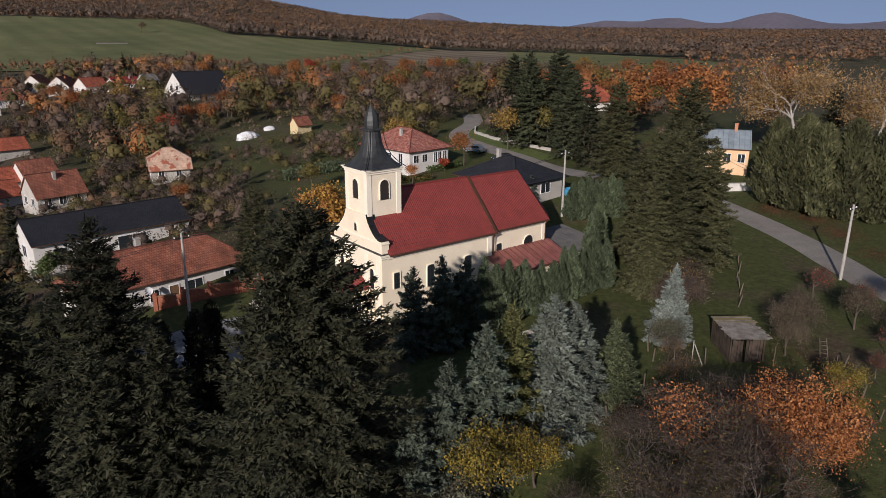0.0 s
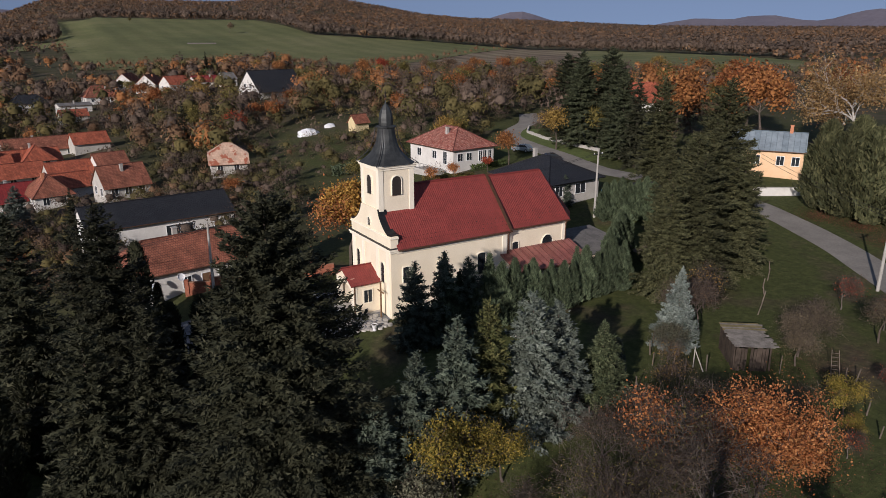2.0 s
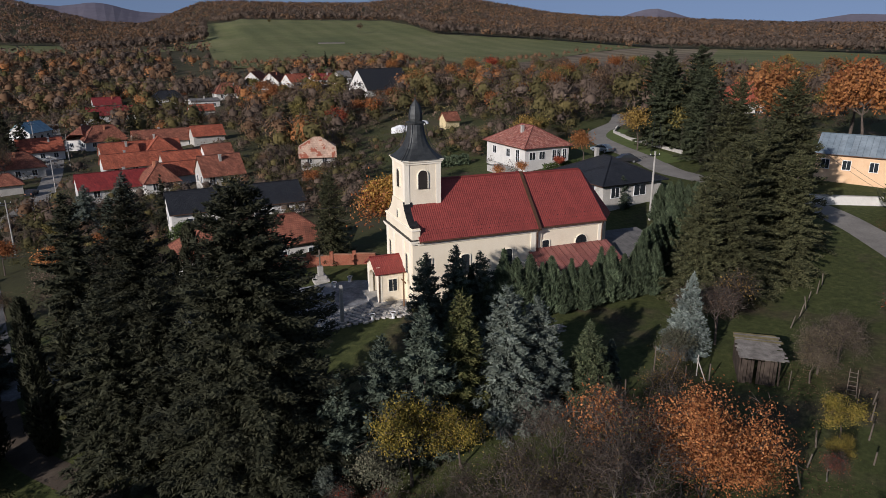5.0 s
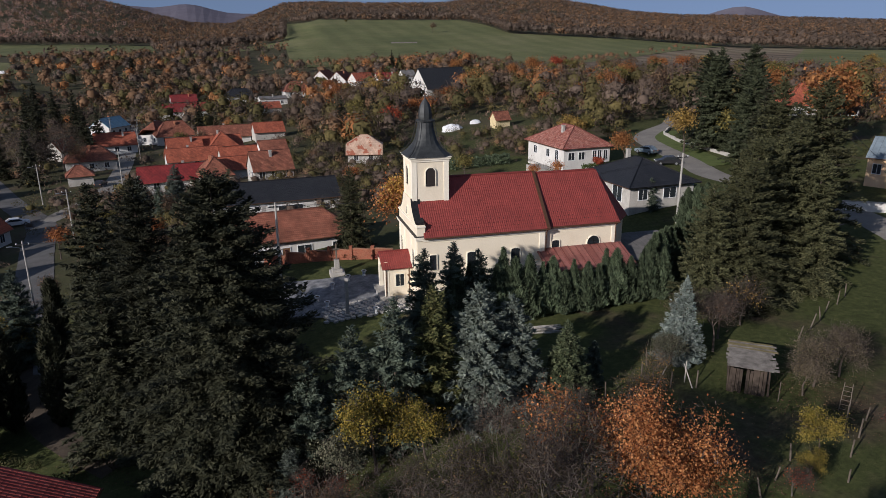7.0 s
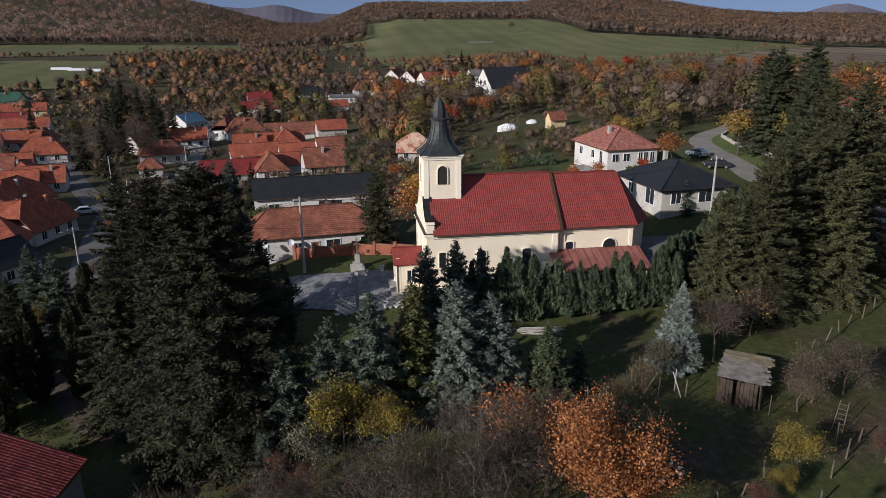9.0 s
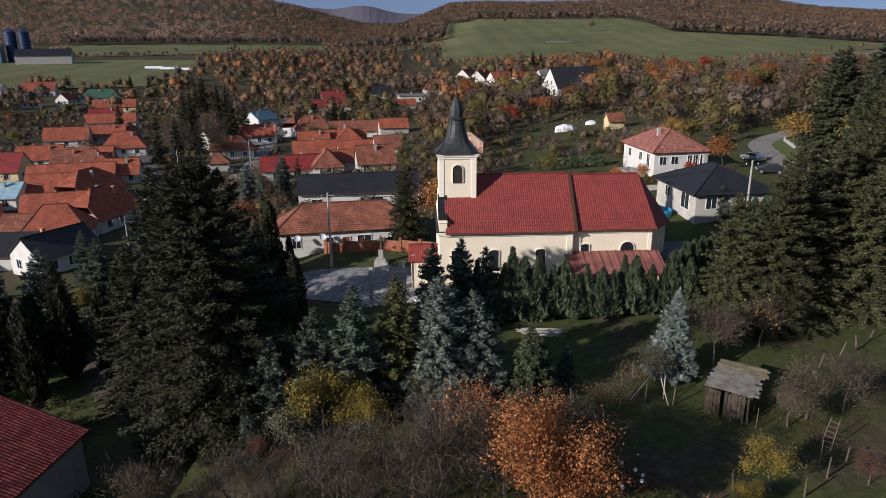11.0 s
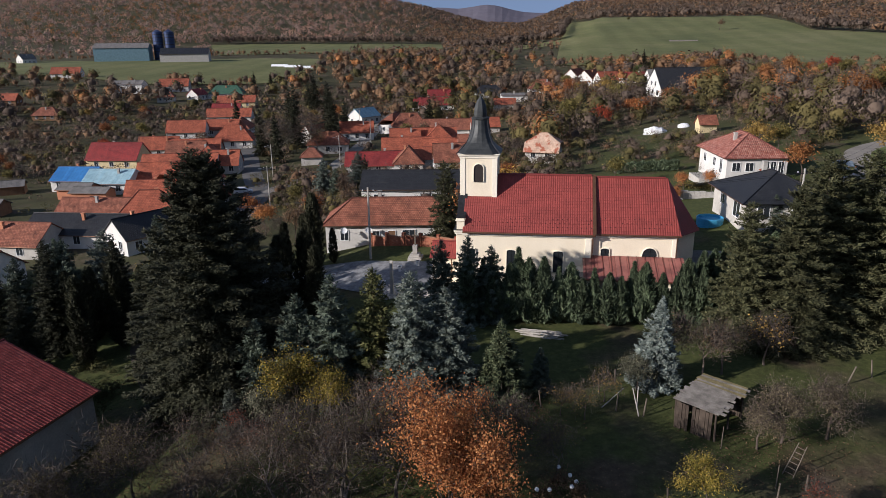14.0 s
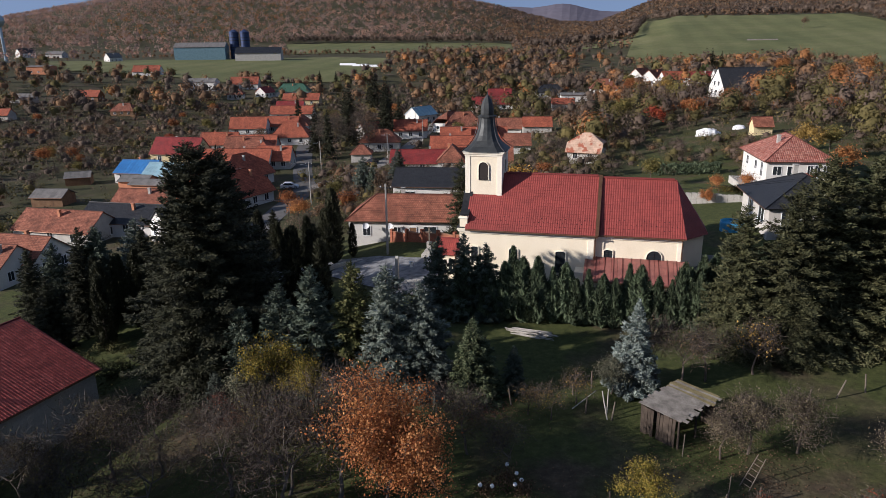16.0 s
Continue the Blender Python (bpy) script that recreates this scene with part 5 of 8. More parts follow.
def add_window(root, side, u, sill, w, h, hl, hw, name="window", mat=None):
    """A window proud of the wall: pane, frame with mullion, and sill."""
    m = {"s": pose(u, -hw, 0), "n": pose(u, hw, 0, 0, 0, 180), "w": pose(-hl, u, 0, 0, 0, -90), "e": pose(hl, u, 0, 0, 0, 90)}[side]
    bm = boxed(-w / 2, w / 2, -0.03, 0.02, sill, sill + h)
    bm.transform(m)
    pane = part(name, bm, mat or GLASS_DARK, root)
    fb = bmesh.new()
    t = 0.07
    for x0, x1, z0, z1 in ((-w / 2 - t, -w / 2, sill - t, sill + h + t), (w / 2, w / 2 + t, sill - t, sill + h + t), (-w / 2, w / 2, sill + h, sill + h + t), (-w / 2, w / 2, sill - t, sill)):
        box(fb, x0, x1, -0.07, 0.01, z0, z1)
    if mat is None and w > 0.7:
        box(fb, -0.025, 0.025, -0.05, 0.0, sill, sill + h)
    fb.transform(m)
    part("frame", fb, WHITEPLASTIC, pane)
    return pane


# white cottage with brown tiled roof across the street
house((-12.0, 25.0), 8, 17.5, 6.4, 3.35, 2.6, OLDTILE, WHITE, "white single-storey cottage with old orange-brown tiled roof", "hip", base=-2.2, hip=3.4,
      chimneys=((-0.1, 0.1),), south=((-0.36, 0.9, 1.0, 1.3), (-0.12, 0.9, 0.9, 1.2), (0.13, 0.9, 1.7, 1.3), (0.36, 0.9, 1.0, 1.3)), west=((0.0, 0.9, 1.0, 1.2),), east=((0, .9, 1, 1.2),), door=("s", 0.0))
# long dark-roofed house behind it
house((-12.0, 47.5), 6, 19.0, 7.8, 3.3, 2.2, DARKTILE, WHITE, "long white house with low dark roof", "gable", base=-2.2, foot=2.2, chimneys=(),
      south=((-0.35, 0.6, 1.6, 1.6), (0.1, 0.4, 3.6, 1.9), (0.38, 0.9, 1.2, 1.2)), west=((0.0, 0.9, 1.6, 1.4),), east=((0, .9, 1, 1.2),))
# white villa with mottled hip roof
villa = house((40.0, 53.0), 96, 12.6, 9.2, 3.3, 2.8, PINKTILE, WHITE, "white villa with mottled red-brown hip roof on the slope", "hip", base=3.15, hip=4.4, over=0.6, foot=2.2,
      chimneys=((-0.08, 0.38),), west=((0.34, 0.9, 1.15, 1.25), (0.12, 0.9, 1.15, 1.25), (-0.16, 0.55, 0.75, 1.75), (-0.27, 0.55, 0.75, 1.75), (-0.40, 0.55, 0.75, 1.75)),
      north=((-0.32, 0.3, 1.0, 2.1), (-0.08, 0.9, 1.1, 1.3), (0.28, 0.9, 1.1, 1.3)), south=((-0.2, 0.8, 1.2, 1.4), (0.25, 0.8, 1.2, 1.4)), east=((0, .8, 1.4, 1.4),))
# low hip over the corner bay of the villa
bm = bmesh.new()
for pts in ([(-6.35, -4.75, 2.95), (-6.35, -1.2, 2.95), (-3.9, -3.0, 4.25)][::-1], [(-6.35, -4.75, 2.95), (-3.9, -3.0, 4.25), (-3.3, -4.75, 2.95)][::-1]):
    slab(bm, [(x - 0.35, y - 0.3, z + 0.02) for x, y, z in pts], 0.1)
part("bay_roof", bm, PINKTILE, villa)
# low modern bungalow with anthracite roof
house((34.9, 20.7), 95, 10.8, 9.7, 2.8, 2.35, DARKTILE, GREYWALL, "low pale bungalow with anthracite hip roof", "hip", base=3.75, hip=4.6, over=0.65, foot=3.2,
      chimneys=((0.16, 0.1),), west=((0.3, 0.7, 1.3, 1.3), (-0.12, 0.7, 1.9, 1.3)), north=((-0.25, 0.25, 2.0, 2.1), (0.2, 0.7, 1.3, 1.3)), south=((0, .8, 1.4, 1.4),), east=((0, .8, 1.4, 1.4),))
# old house with bleached half-hip roof
house((8.3, 85.5), -12, 6.8, 5.8, 2.6, 3.3, PATCHTILE, GREYWALL, "old house with bleached patchy half-hipped roof", "half", base=-1.3, hip=2.6, foot=2.5, chimneys=(),
      south=((-0.25, 0.9, 0.9, 1.1), (0.2, 0.9, 0.9, 1.1)), west=((0.1, 0.9, 0.9, 1.0),), east=((0.1, .9, .9, 1.),))
# timbered white house with black roof
house((57.5, 205.0), 16, 20.0, 13.0, 3.6, 6.6, DARKTILE, WHITE, "white house with steep black roof and timbered gable", "gable", base=2.8, over=0.9, chimneys=((0.2, 0.2),),
      west=((-0.28, 0.6, 1.6, 1.9), (0.02, 0.6, 1.6, 1.9), (0.28, 0.6, 1.4, 1.9), (-0.12, 4.0, 1.3, 1.5), (0.14, 4.0, 1.3, 1.5)), south=((-0.2, 0.8, 1.3, 1.4), (0.25, 0.8, 1.3, 1.4)))

# ---- the village below the church ----
ROOFNAME = {ORANGETILE: "orange tiled", OLDTILE: "old brown tiled", CRIMSON: "crimson", DARKTILE: "dark", GREYSHEET: "grey sheet", BLUESHEET: "bright blue sheet", PALESHEET: "pale blue sheet", GREENTILE: "green"}
WALLNAME = {WHITE: "white", GREYWALL: "grey rendered", YELLOWWALL: "ochre", WOOD: "brown timber", BRICKRED: "bare red block"}
FORMNAME = {"gable": "gabled", "hip": "hipped", "half": "half-hipped"}
# x, y, turn, length, width, wall height, roof rise, roof, wall, form
DISTRICT_A = (
    (-631.1, 598.5, 70, 16.2, 12, 5.0, 5.0, DARKTILE, WHITE, "gable"),
    (-587.4, 595.7, 10, 19.0, 12, 4.0, 3.0, GREYSHEET, GREYWALL, "gable"),
    (-433.7, 493.7, 70, 12.2, 9, 4.0, 4.0, GREYSHEET, WHITE, "gable"),
    (-312.3, 376.7, 15, 19.0, 9, 3.0, 4.0, ORANGETILE, WHITE, "gable"),
    (-233.1, 321.3, 10, 17.2, 9, 5.0, 2.0, GREYSHEET, WHITE, "gable"),
    (-264.7, 259.4, 10, 14.7, 7, 2.7, 3.0, ORANGETILE, WOOD, "gable"),
    (-211.5, 220.4, 10, 11.3, 7, 2.6, 3.0, OLDTILE, WOOD, "hip"),
    (-212.3, 335.1, 15, 17.2, 9, 3.2, 4.0, ORANGETILE, WHITE, "gable"),
    (-181.7, 302.4, 80, 9.5, 7, 3.0, 3.0, CRIMSON, WHITE, "gable"),
    (-193.9, 291.1, 20, 8.7, 7, 3.0, 3.0, OLDTILE, GREYWALL, "hip"),
    (-168.8, 312.2, 12, 19.0, 9, 3.0, 4.0, GREENTILE, WHITE, "hip"),
    (-147.4, 277.5, 12, 19.0, 8, 3.0, 3.0, ORANGETILE, YELLOWWALL, "gable"),
    (-137.1, 242.8, 12, 12.8, 8, 3.0, 3.0, CRIMSON, WHITE, "gable"),
)
DISTRICT_B = (
    (-95.9, 76.0, 4, 7.3, 5, 2.4, 1.0, GREYSHEET, BRICKRED, "gable"),
    (-78.1, 33.5, 0, 15.3, 8, 2.7, 2.6, OLDTILE, GREYWALL, "gable"),
    (-104.0, 58.3, 10, 7.0, 5, 2.2, 1.2, GREYSHEET, WOOD, "gable"),
    (-115.3, 79.0, 30, 5.7, 4, 2.2, 1.0, GREYSHEET, WOOD, "gable"),
    (-290.3, 241.8, 10, 14.1, 6, 2.6, 2.0, GREYSHEET, GREYWALL, "gable"),
    (-251.2, 191.6, 10, 6.0, 6, 2.6, 2.5, ORANGETILE, GREYWALL, "gable"),
    (-69.4, 16.4, 0, 8.5, 8, 2.8, 2.8, OLDTILE, WHITE, "gable"),
    (-69.4, 11.8, 0, 5.5, 8, 2.8, 2.8, OLDTILE, WHITE, "gable"),
    (-31.1, 97.4, 12, 15.5, 8, 2.6, 2.6, CRIMSON, WHITE, "gable"),
    (-19.4, 98.0, 12, 7.5, 6, 2.6, 2.2, ORANGETILE, WHITE, "gable"),
    (-29.3, 124.1, 12, 13.6, 7, 2.6, 2.6, ORANGETILE, WHITE, "gable"),
    (-18.0, 113.0, 12, 9.4, 6, 2.6, 2.4, ORANGETILE, GREYWALL, "gable"),
    (-27.6, 144.2, 12, 19.0, 7, 2.7, 2.6, ORANGETILE, WHITE, "gable"),
)
DISTRICT_C = (
    (-10.3, 112.4, 12, 6.4, 6, 2.6, 2.4, OLDTILE, WHITE, "gable"),
    (-21.0, 160.3, 10, 19.0, 7, 2.7, 2.8, OLDTILE, WHITE, "gable"),
    (-10.1, 155.6, 10, 8.8, 6, 2.6, 2.4, ORANGETILE, GREYWALL, "gable"),
    (-44.9, 184.2, 70, 10.8, 8, 3.0, 4.0, OLDTILE, WHITE, "half"),
    (-39.1, 179.7, 14, 12.2, 8, 3.0, 4.0, OLDTILE, WHITE, "hip"),
    (-43.0, 260.4, 12, 19.0, 8, 3.0, 3.0, CRIMSON, WHITE, "gable"),
    (-46.3, 303.0, 12, 11.9, 8, 3.0, 3.0, CRIMSON, WHITE, "gable"),
    (-19.5, 297.1, 12, 14.6, 9, 3.2, 3.4, DARKTILE, WHITE, "hip"),
    (-5.3, 258.7, 8, 11.7, 8, 3.2, 0.8, GREYSHEET, WHITE, "gable"),
    (-7.9, 229.1, 8, 9.0, 6, 2.4, 2.0, ORANGETILE, GREYWALL, "gable"),
    (7.1, 285.8, 8, 12.7, 9, 3.2, 4.2, OLDTILE, WHITE, "hip"),
    (25.5, 330.3, 60, 12.2, 9, 3.4, 4.0, OLDTILE, WHITE, "gable"),
    (31.2, 302.4, 60, 12.2, 9, 3.4, 4.0, OLDTILE, WHITE, "gable"),
)
DISTRICT_D = (
    (38.1, 281.1, 20, 10.1, 9, 3.2, 3.4, ORANGETILE, WHITE, "gable"),
    (49.0, 272.2, 8, 11.0, 8, 3.0, 2.4, CRIMSON, WHITE, "gable"),
    (57.1, 264.9, 8, 6.0, 8, 3.4, 2.5, GREYSHEET, WHITE, "gable"),
    (-56.8, 139.7, 14, 12.0, 8, 3.2, 3.2, OLDTILE, GREYWALL, "hip"),
    (-55.0, 118.3, 14, 5.4, 5, 2.6, 2.0, OLDTILE, GREYWALL, "hip"),
    (-55.2, 167.8, 14, 11.3, 8, 3.0, 3.2, ORANGETILE, WHITE, "gable"),
    (-64.7, 215.3, 60, 10.8, 8, 3.4, 3.0, PALESHEET, WHITE, "gable"),
    (-68.5, 162.5, 60, 8.1, 6, 3.0, 3.0, OLDTILE, GREYWALL, "gable"),
    (-119.7, 172.4, 14, 13.5, 8, 3.0, 3.6, ORANGETILE, WHITE, "gable"),
    (-93.1, 152.9, 14, 12.8, 9, 3.0, 4.2, ORANGETILE, WHITE, "hip"),
    (-126.4, 222.7, 12, 19.0, 8, 3.0, 3.0, ORANGETILE, WHITE, "gable"),
    (-92.6, 128.2, 14, 12.3, 7, 2.8, 3.4, ORANGETILE, GREYWALL, "gable"),
    (-110.4, 114.8, 4, 14.5, 9, 3.0, 4.0, CRIMSON, YELLOWWALL, "gable"),
)
DISTRICT_E = (
    (-107.7, 132.8, 14, 11.1, 7, 3.0, 3.2, ORANGETILE, WHITE, "gable"),
    (-85.0, 102.8, 12, 19.0, 8, 2.8, 3.0, ORANGETILE, WHITE, "gable"),
    (-72.1, 82.3, 74, 12.2, 9, 3.0, 4.6, ORANGETILE, WHITE, "half"),
    (-68.5, 64.2, 14, 13.2, 8, 2.8, 3.4, ORANGETILE, WHITE, "gable"),
    (-60.0, 60.8, 74, 10.8, 8, 3.0, 4.4, ORANGETILE, WHITE, "half"),
    (-62.0, 48.9, 14, 10.2, 8, 3.0, 4.0, ORANGETILE, WHITE, "hip"),
    (-75.5, 54.0, 4, 14.4, 7, 2.6, 2.2, OLDTILE, WHITE, "gable"),
    (-102.3, 86.3, 4, 9.9, 9, 2.8, 2.4, BLUESHEET, WHITE, "gable"),
    (-91.7, 83.3, 4, 10.8, 9, 2.8, 2.4, PALESHEET, WHITE, "gable"),
    (-90.2, 72.7, 4, 8.2, 4, 2.3, 0.8, GREYSHEET, BRICKRED, "gable"),
    (-67.8, 39.3, 2, 19.0, 8, 2.7, 2.4, DARKTILE, WHITE, "gable"),
    (-55.9, 35.8, 60, 9.5, 7, 3.0, 2.6, DARKTILE, WHITE, "gable"),
)
DISTRICT_F = (
    (-110.2, 181.4, 12, 12, 8, 2.8, 3.2, ORANGETILE, GREYWALL, "gable"),
    (-104.8, 186.0, 100, 10, 7, 2.8, 3.2, OLDTILE, WHITE, "hip"),
    (-95.0, 125.0, 12, 11, 7, 2.8, 3.2, OLDTILE, GREYWALL, "gable"),
    (-84.0, 117.1, 100, 9, 7, 2.8, 3.2, ORANGETILE, WHITE, "hip"),
    (-75.6, 107.0, 12, 9, 6.5, 2.8, 3.2, ORANGETILE, GREYWALL, "gable"),
    (-81.4, 88.2, 12, 12, 7, 2.8, 3.2, ORANGETILE, WHITE, "gable"),
    (-65.8, 70.0, 100, 9, 7, 2.8, 3.2, OLDTILE, GREYWALL, "hip"),
    (-110.0, 134.4, 12, 10, 7, 2.8, 3.2, OLDTILE, WHITE, "gable"),
    (-33.1, 141.2, 12, 9, 7, 2.8, 3.2, ORANGETILE, GREYWALL, "gable"),
    (-23.2, 143.8, 100, 8, 7, 2.8, 3.2, ORANGETILE, WHITE, "hip"),
    (-11.6, 84.7, 12, 8, 6.5, 2.8, 3.2, OLDTILE, GREYWALL, "gable"),
    (-23.1, 94.3, 100, 8, 6.5, 2.8, 3.2, OLDTILE, WHITE, "hip"),
)
VILLAGE = DISTRICT_A + DISTRICT_B + DISTRICT_C + DISTRICT_D + DISTRICT_E + DISTRICT_F
for k, (x, y, turn, L, W, wh, rise, roof, wall, form) in enumerate(VILLAGE):
    small = W < 6.5
    house((x, y), turn, L, W, wh, rise, roof, wall, f"{WALLNAME[wall]} village {'shed' if small else 'house'} with {FORMNAME[form]} {ROOFNAME[roof]} roof", form,
          name="garden_shed" if small else "village_house", category="shed" if small else "house", hip=W * 0.42, chimneys=() if small else ((0.2 - 0.1 * (k % 4), 0.25 if k % 2 else -0.3),),
          windows=not small)
# unfinished brick house, farm hall and silos at the edge of the fields
house((-385.0, 358.0), 12, 17.0, 9.0, 5.2, 0.6, GREYSHEET, BRICKRED, "unfinished red block house with flat grey roof", "gable", chimneys=())
house((-367.0, 533.0), 20, 46.0, 20.0, 12.0, 4.0, GREYSHEET, PALESHEET, "large pale blue-grey farm hall", "gable", "farm_hall", "hall", chimneys=(), windows=False)
house((-303.0, 524.0), 20, 40.0, 20.0, 7.0, 5.0, DARKTILE, GREYWALL, "long dark-roofed farm hall", "gable", "farm_hall", "hall", chimneys=(), windows=False)
for k, (sx, sy) in enumerate(((-341.0, 548.0), (-331.5, 551.0))):
    sz = gz(sx, sy)
    silo = thing("grain_silo", (sx, sy, sz), "tall dark blue metal grain silo", "silo", "silos")
    part("shell", lathe([(4.4, -1), (4.4, 24.5), (4.5, 24.6), (4.5, 25.0), (0.6, 27.4)], 20), SILOBLUE, silo)
    bm = bmesh.new()
    for z in range(2, 25, 3):
        lathe([(4.46, z), (4.52, z + 0.1), (4.52, z + 0.35), (4.46, z + 0.45)], 20, 0, bm)
    tagged(part("bands", bm, DARKMETAL, silo), kind="stuff")
# slender water tower at the edge of the village
wx, wy = -521.0, 463.0
tower_w = thing("water_tower", (wx, wy, gz(wx, wy)), "slender pale blue-grey water tower with a round tank", "tower")
bm = bmesh.new()
tube(bm, (0, 0, -2), (0, 0, 29), 1.3, 1.0, 12)
part("shaft", bm, CARBLUE, tower_w)
part("tank", lathe([(1.0, 27.5), (2.6, 29.0), (3.8, 31.0), (4.0, 33.0), (3.4, 35.2), (1.8, 36.6), (0.4, 37.0)], 20), CARBLUE, tower_w)
bm = bmesh.new()
lathe([(4.0, 31.9), (4.5, 32.0), (4.5, 32.3), (4.0, 32.4)], 20, 0, bm)
part("gallery", bm, ZINC, tower_w)
tower_w.scale = (1.12, 1.12, 1.12)
# long white plastic tunnels on the meadow
for k in range(3):
    tx, ty = -203.0 + 13.0 * k, 486.0 - 5 * k
    tun = thing("plastic_tunnel", (tx, ty, gz(tx, ty)), "long white plastic growing tunnel on the meadow", "greenhouse", "tunnels", turn=6)
    part("cover", prism([(-2.5, -0.5)] + [(-2.5 * math.cos(i * math.pi / 8), 2.2 * math.sin(i * math.pi / 8)) for i in range(9)] + [(2.5, -0.5)], 13.0, "x", -6.5), WHITEPLASTIC, tun)
# peach house with blue-grey roof above the road, red-roofed house behind it
house((72.8, 12.6), -58, 10.5, 7.0, 3.4, 2.2, SLATESHEET, PEACH, "peach house with blue-grey sheet roof above the road", "gable", base=5.0, foot=2.5, chimneys=((0.3, 0.0),), south=((-0.38, 1.0, 1.0, 1.3), (-0.12, 1.0, 1.0, 1.3), (0.2, 1.0, 1.0, 1.3), (0.4, 1.0, 1.0, 1.3)), west=((0, 1, 1, 1.3),))
house((109.0, 71.5), -18, 16.0, 11.0, 3.4, 4.2, ORANGETILE, WHITE, "large white house with orange hip roof among trees", "hip", base=6.3, foot=3.0, hip=5.0, chimneys=((0.1, 0.2),))
# white retaining wall by the peach house
wall_ob = thing("garden_wall", (62.0, 4.5, gz(62, 4.5)), "low white garden wall beside the road", "wall", turn=-32)
part("wall_body", boxed(-6.5, 6.5, -0.15, 0.15, -1.0, 1.15, 0.03), WHITE, wall_ob)
part("coping", boxed(-6.6, 6.6, -0.2, 0.2, 1.15, 1.23, 0.02), CONCRETE, wall_ob)


# ---- roads and paving ----
def strip(name, pts, width, mat, label, category, lift=0.05, kind="structure"):
    """A road laid over the ground along a line of points."""
    bm = bmesh.new()
    p = [Vector(q) for q in pts]
    fine = []
    for i in range(len(p) - 1):
        p0, p1, p2, p3 = p[max(i - 1, 0)], p[i], p[i + 1], p[min(i + 2, len(p) - 1)]
        m = max(2, int((p2 - p1).length / 2.0))
        for k in range(m):
            t = k / m
            fine.append(0.5 * ((2 * p1) + (p2 - p0) * t + (2 * p0 - 5 * p1 + 4 * p2 - p3) * t * t + (3 * p1 - p0 - 3 * p2 + p3) * t ** 3))
    fine.append(p[-1])
    rows = []
    for i, q in enumerate(fine):
        d = (fine[min(i + 1, len(fine) - 1)] - fine[max(i - 1, 0)]).normalized()
        s = Vector((-d.y, d.x))
        w = width / 2 * (1 + 0.06 * noise.noise(Vector((q.x * 0.2, q.y * 0.2, 0))))
        row = []
        for u in (-1.0, -0.5, 0.0, 0.5, 1.0):
            v = q + s * w * u
            row.append(bm.verts.new((v.x, v.y, gz(v.x, v.y) + lift + 0.04 * (1 - u * u))))
        rows.append(row)
    for a, b_ in zip(rows, rows[1:]):
        for k in range(4):
            bm.faces.new((a[k], b_[k], b_[k + 1], a[k + 1]))
    bmesh.ops.recalc_face_normals(bm, faces=bm.faces)
    if bm.faces[:][0].normal.z < 0:
        bmesh.ops.reverse_faces(bm, faces=bm.faces)
    return tagged(part(name, bm, mat), label, category, kind=kind)


ASPHALT = worn("worn_asphalt", (0.085, 0.082, 0.080), (0.15, 0.145, 0.14), 0.35, 6, 0.9, bump=0.4, dirt=0.3)
PALEROAD = worn("dusty_asphalt", (0.20, 0.185, 0.165), (0.29, 0.27, 0.24), 0.3, 5, 0.92, bump=0.3, dirt=0.25)
PLAZA = worn("patched_grey_paving", (0.10, 0.105, 0.115), (0.30, 0.305, 0.315), 1.3, 5, 0.85, bump=0.4, dirt=0.35)
DRIVE = worn("brown_gravel_drive", (0.15, 0.115, 0.09), (0.23, 0.18, 0.145), 0.8, 9, 0.95, bump=0.5)
PATHDIRT = worn("dark_trodden_earth", (0.060, 0.046, 0.034), (0.11, 0.086, 0.064), 0.8, 9, 0.95, bump=0.5)
strip("road", ((36, -36), (41.9, -25.2), (46.6, -18.6), (51.3, -11.3), (55.5, -1.2), (57.0, 8.0), (54.8, 18.0), (53.4, 28.9), (56.7, 41.4), (59.4, 54.1), (62.6, 64.6), (68.2, 70.8), (76, 76), (84, 86)), 4.4, PALEROAD, "pale worn village road along the slope", "road")
strip("path", ((-36.8, 9), (-33.6, -2), (-29.4, -8.6), (-25.5, -13.5)), 2.2, PATHDIRT, "trodden brown earth path between the conifers", "path", 0.03)
strip("street", ((-37.6, 8), (-44.9, 40.3), (-49, 58), (-53.2, 76.2), (-66, 102.8), (-81.4, 137), (-110, 200), (-150, 262)), 5.0, ASPHALT, "grey village street between the houses", "road")
strip("street_north", ((-53.2, 78), (-48, 100), (-47.5, 116.4), (-48.5, 134.4), (-51.0, 161), (-56.2, 204), (-64.8, 265)), 4.5, PALEROAD, "pale village street running to the fields", "road")
strip("street_church", ((-36.5, 8), (-27, 10.5), (-19, 11.5), (-13, 9.5)), 5.0, PLAZA, "patched grey street up to the church", "road")
strip("driveway", ((30.5, -1.5), (36, -1.0), (42, 2.5), (46.5, 4.2), (56, 6.5)), 4.0, DRIVE, "brown gravel drive behind the hedge", "drive", 0.03)
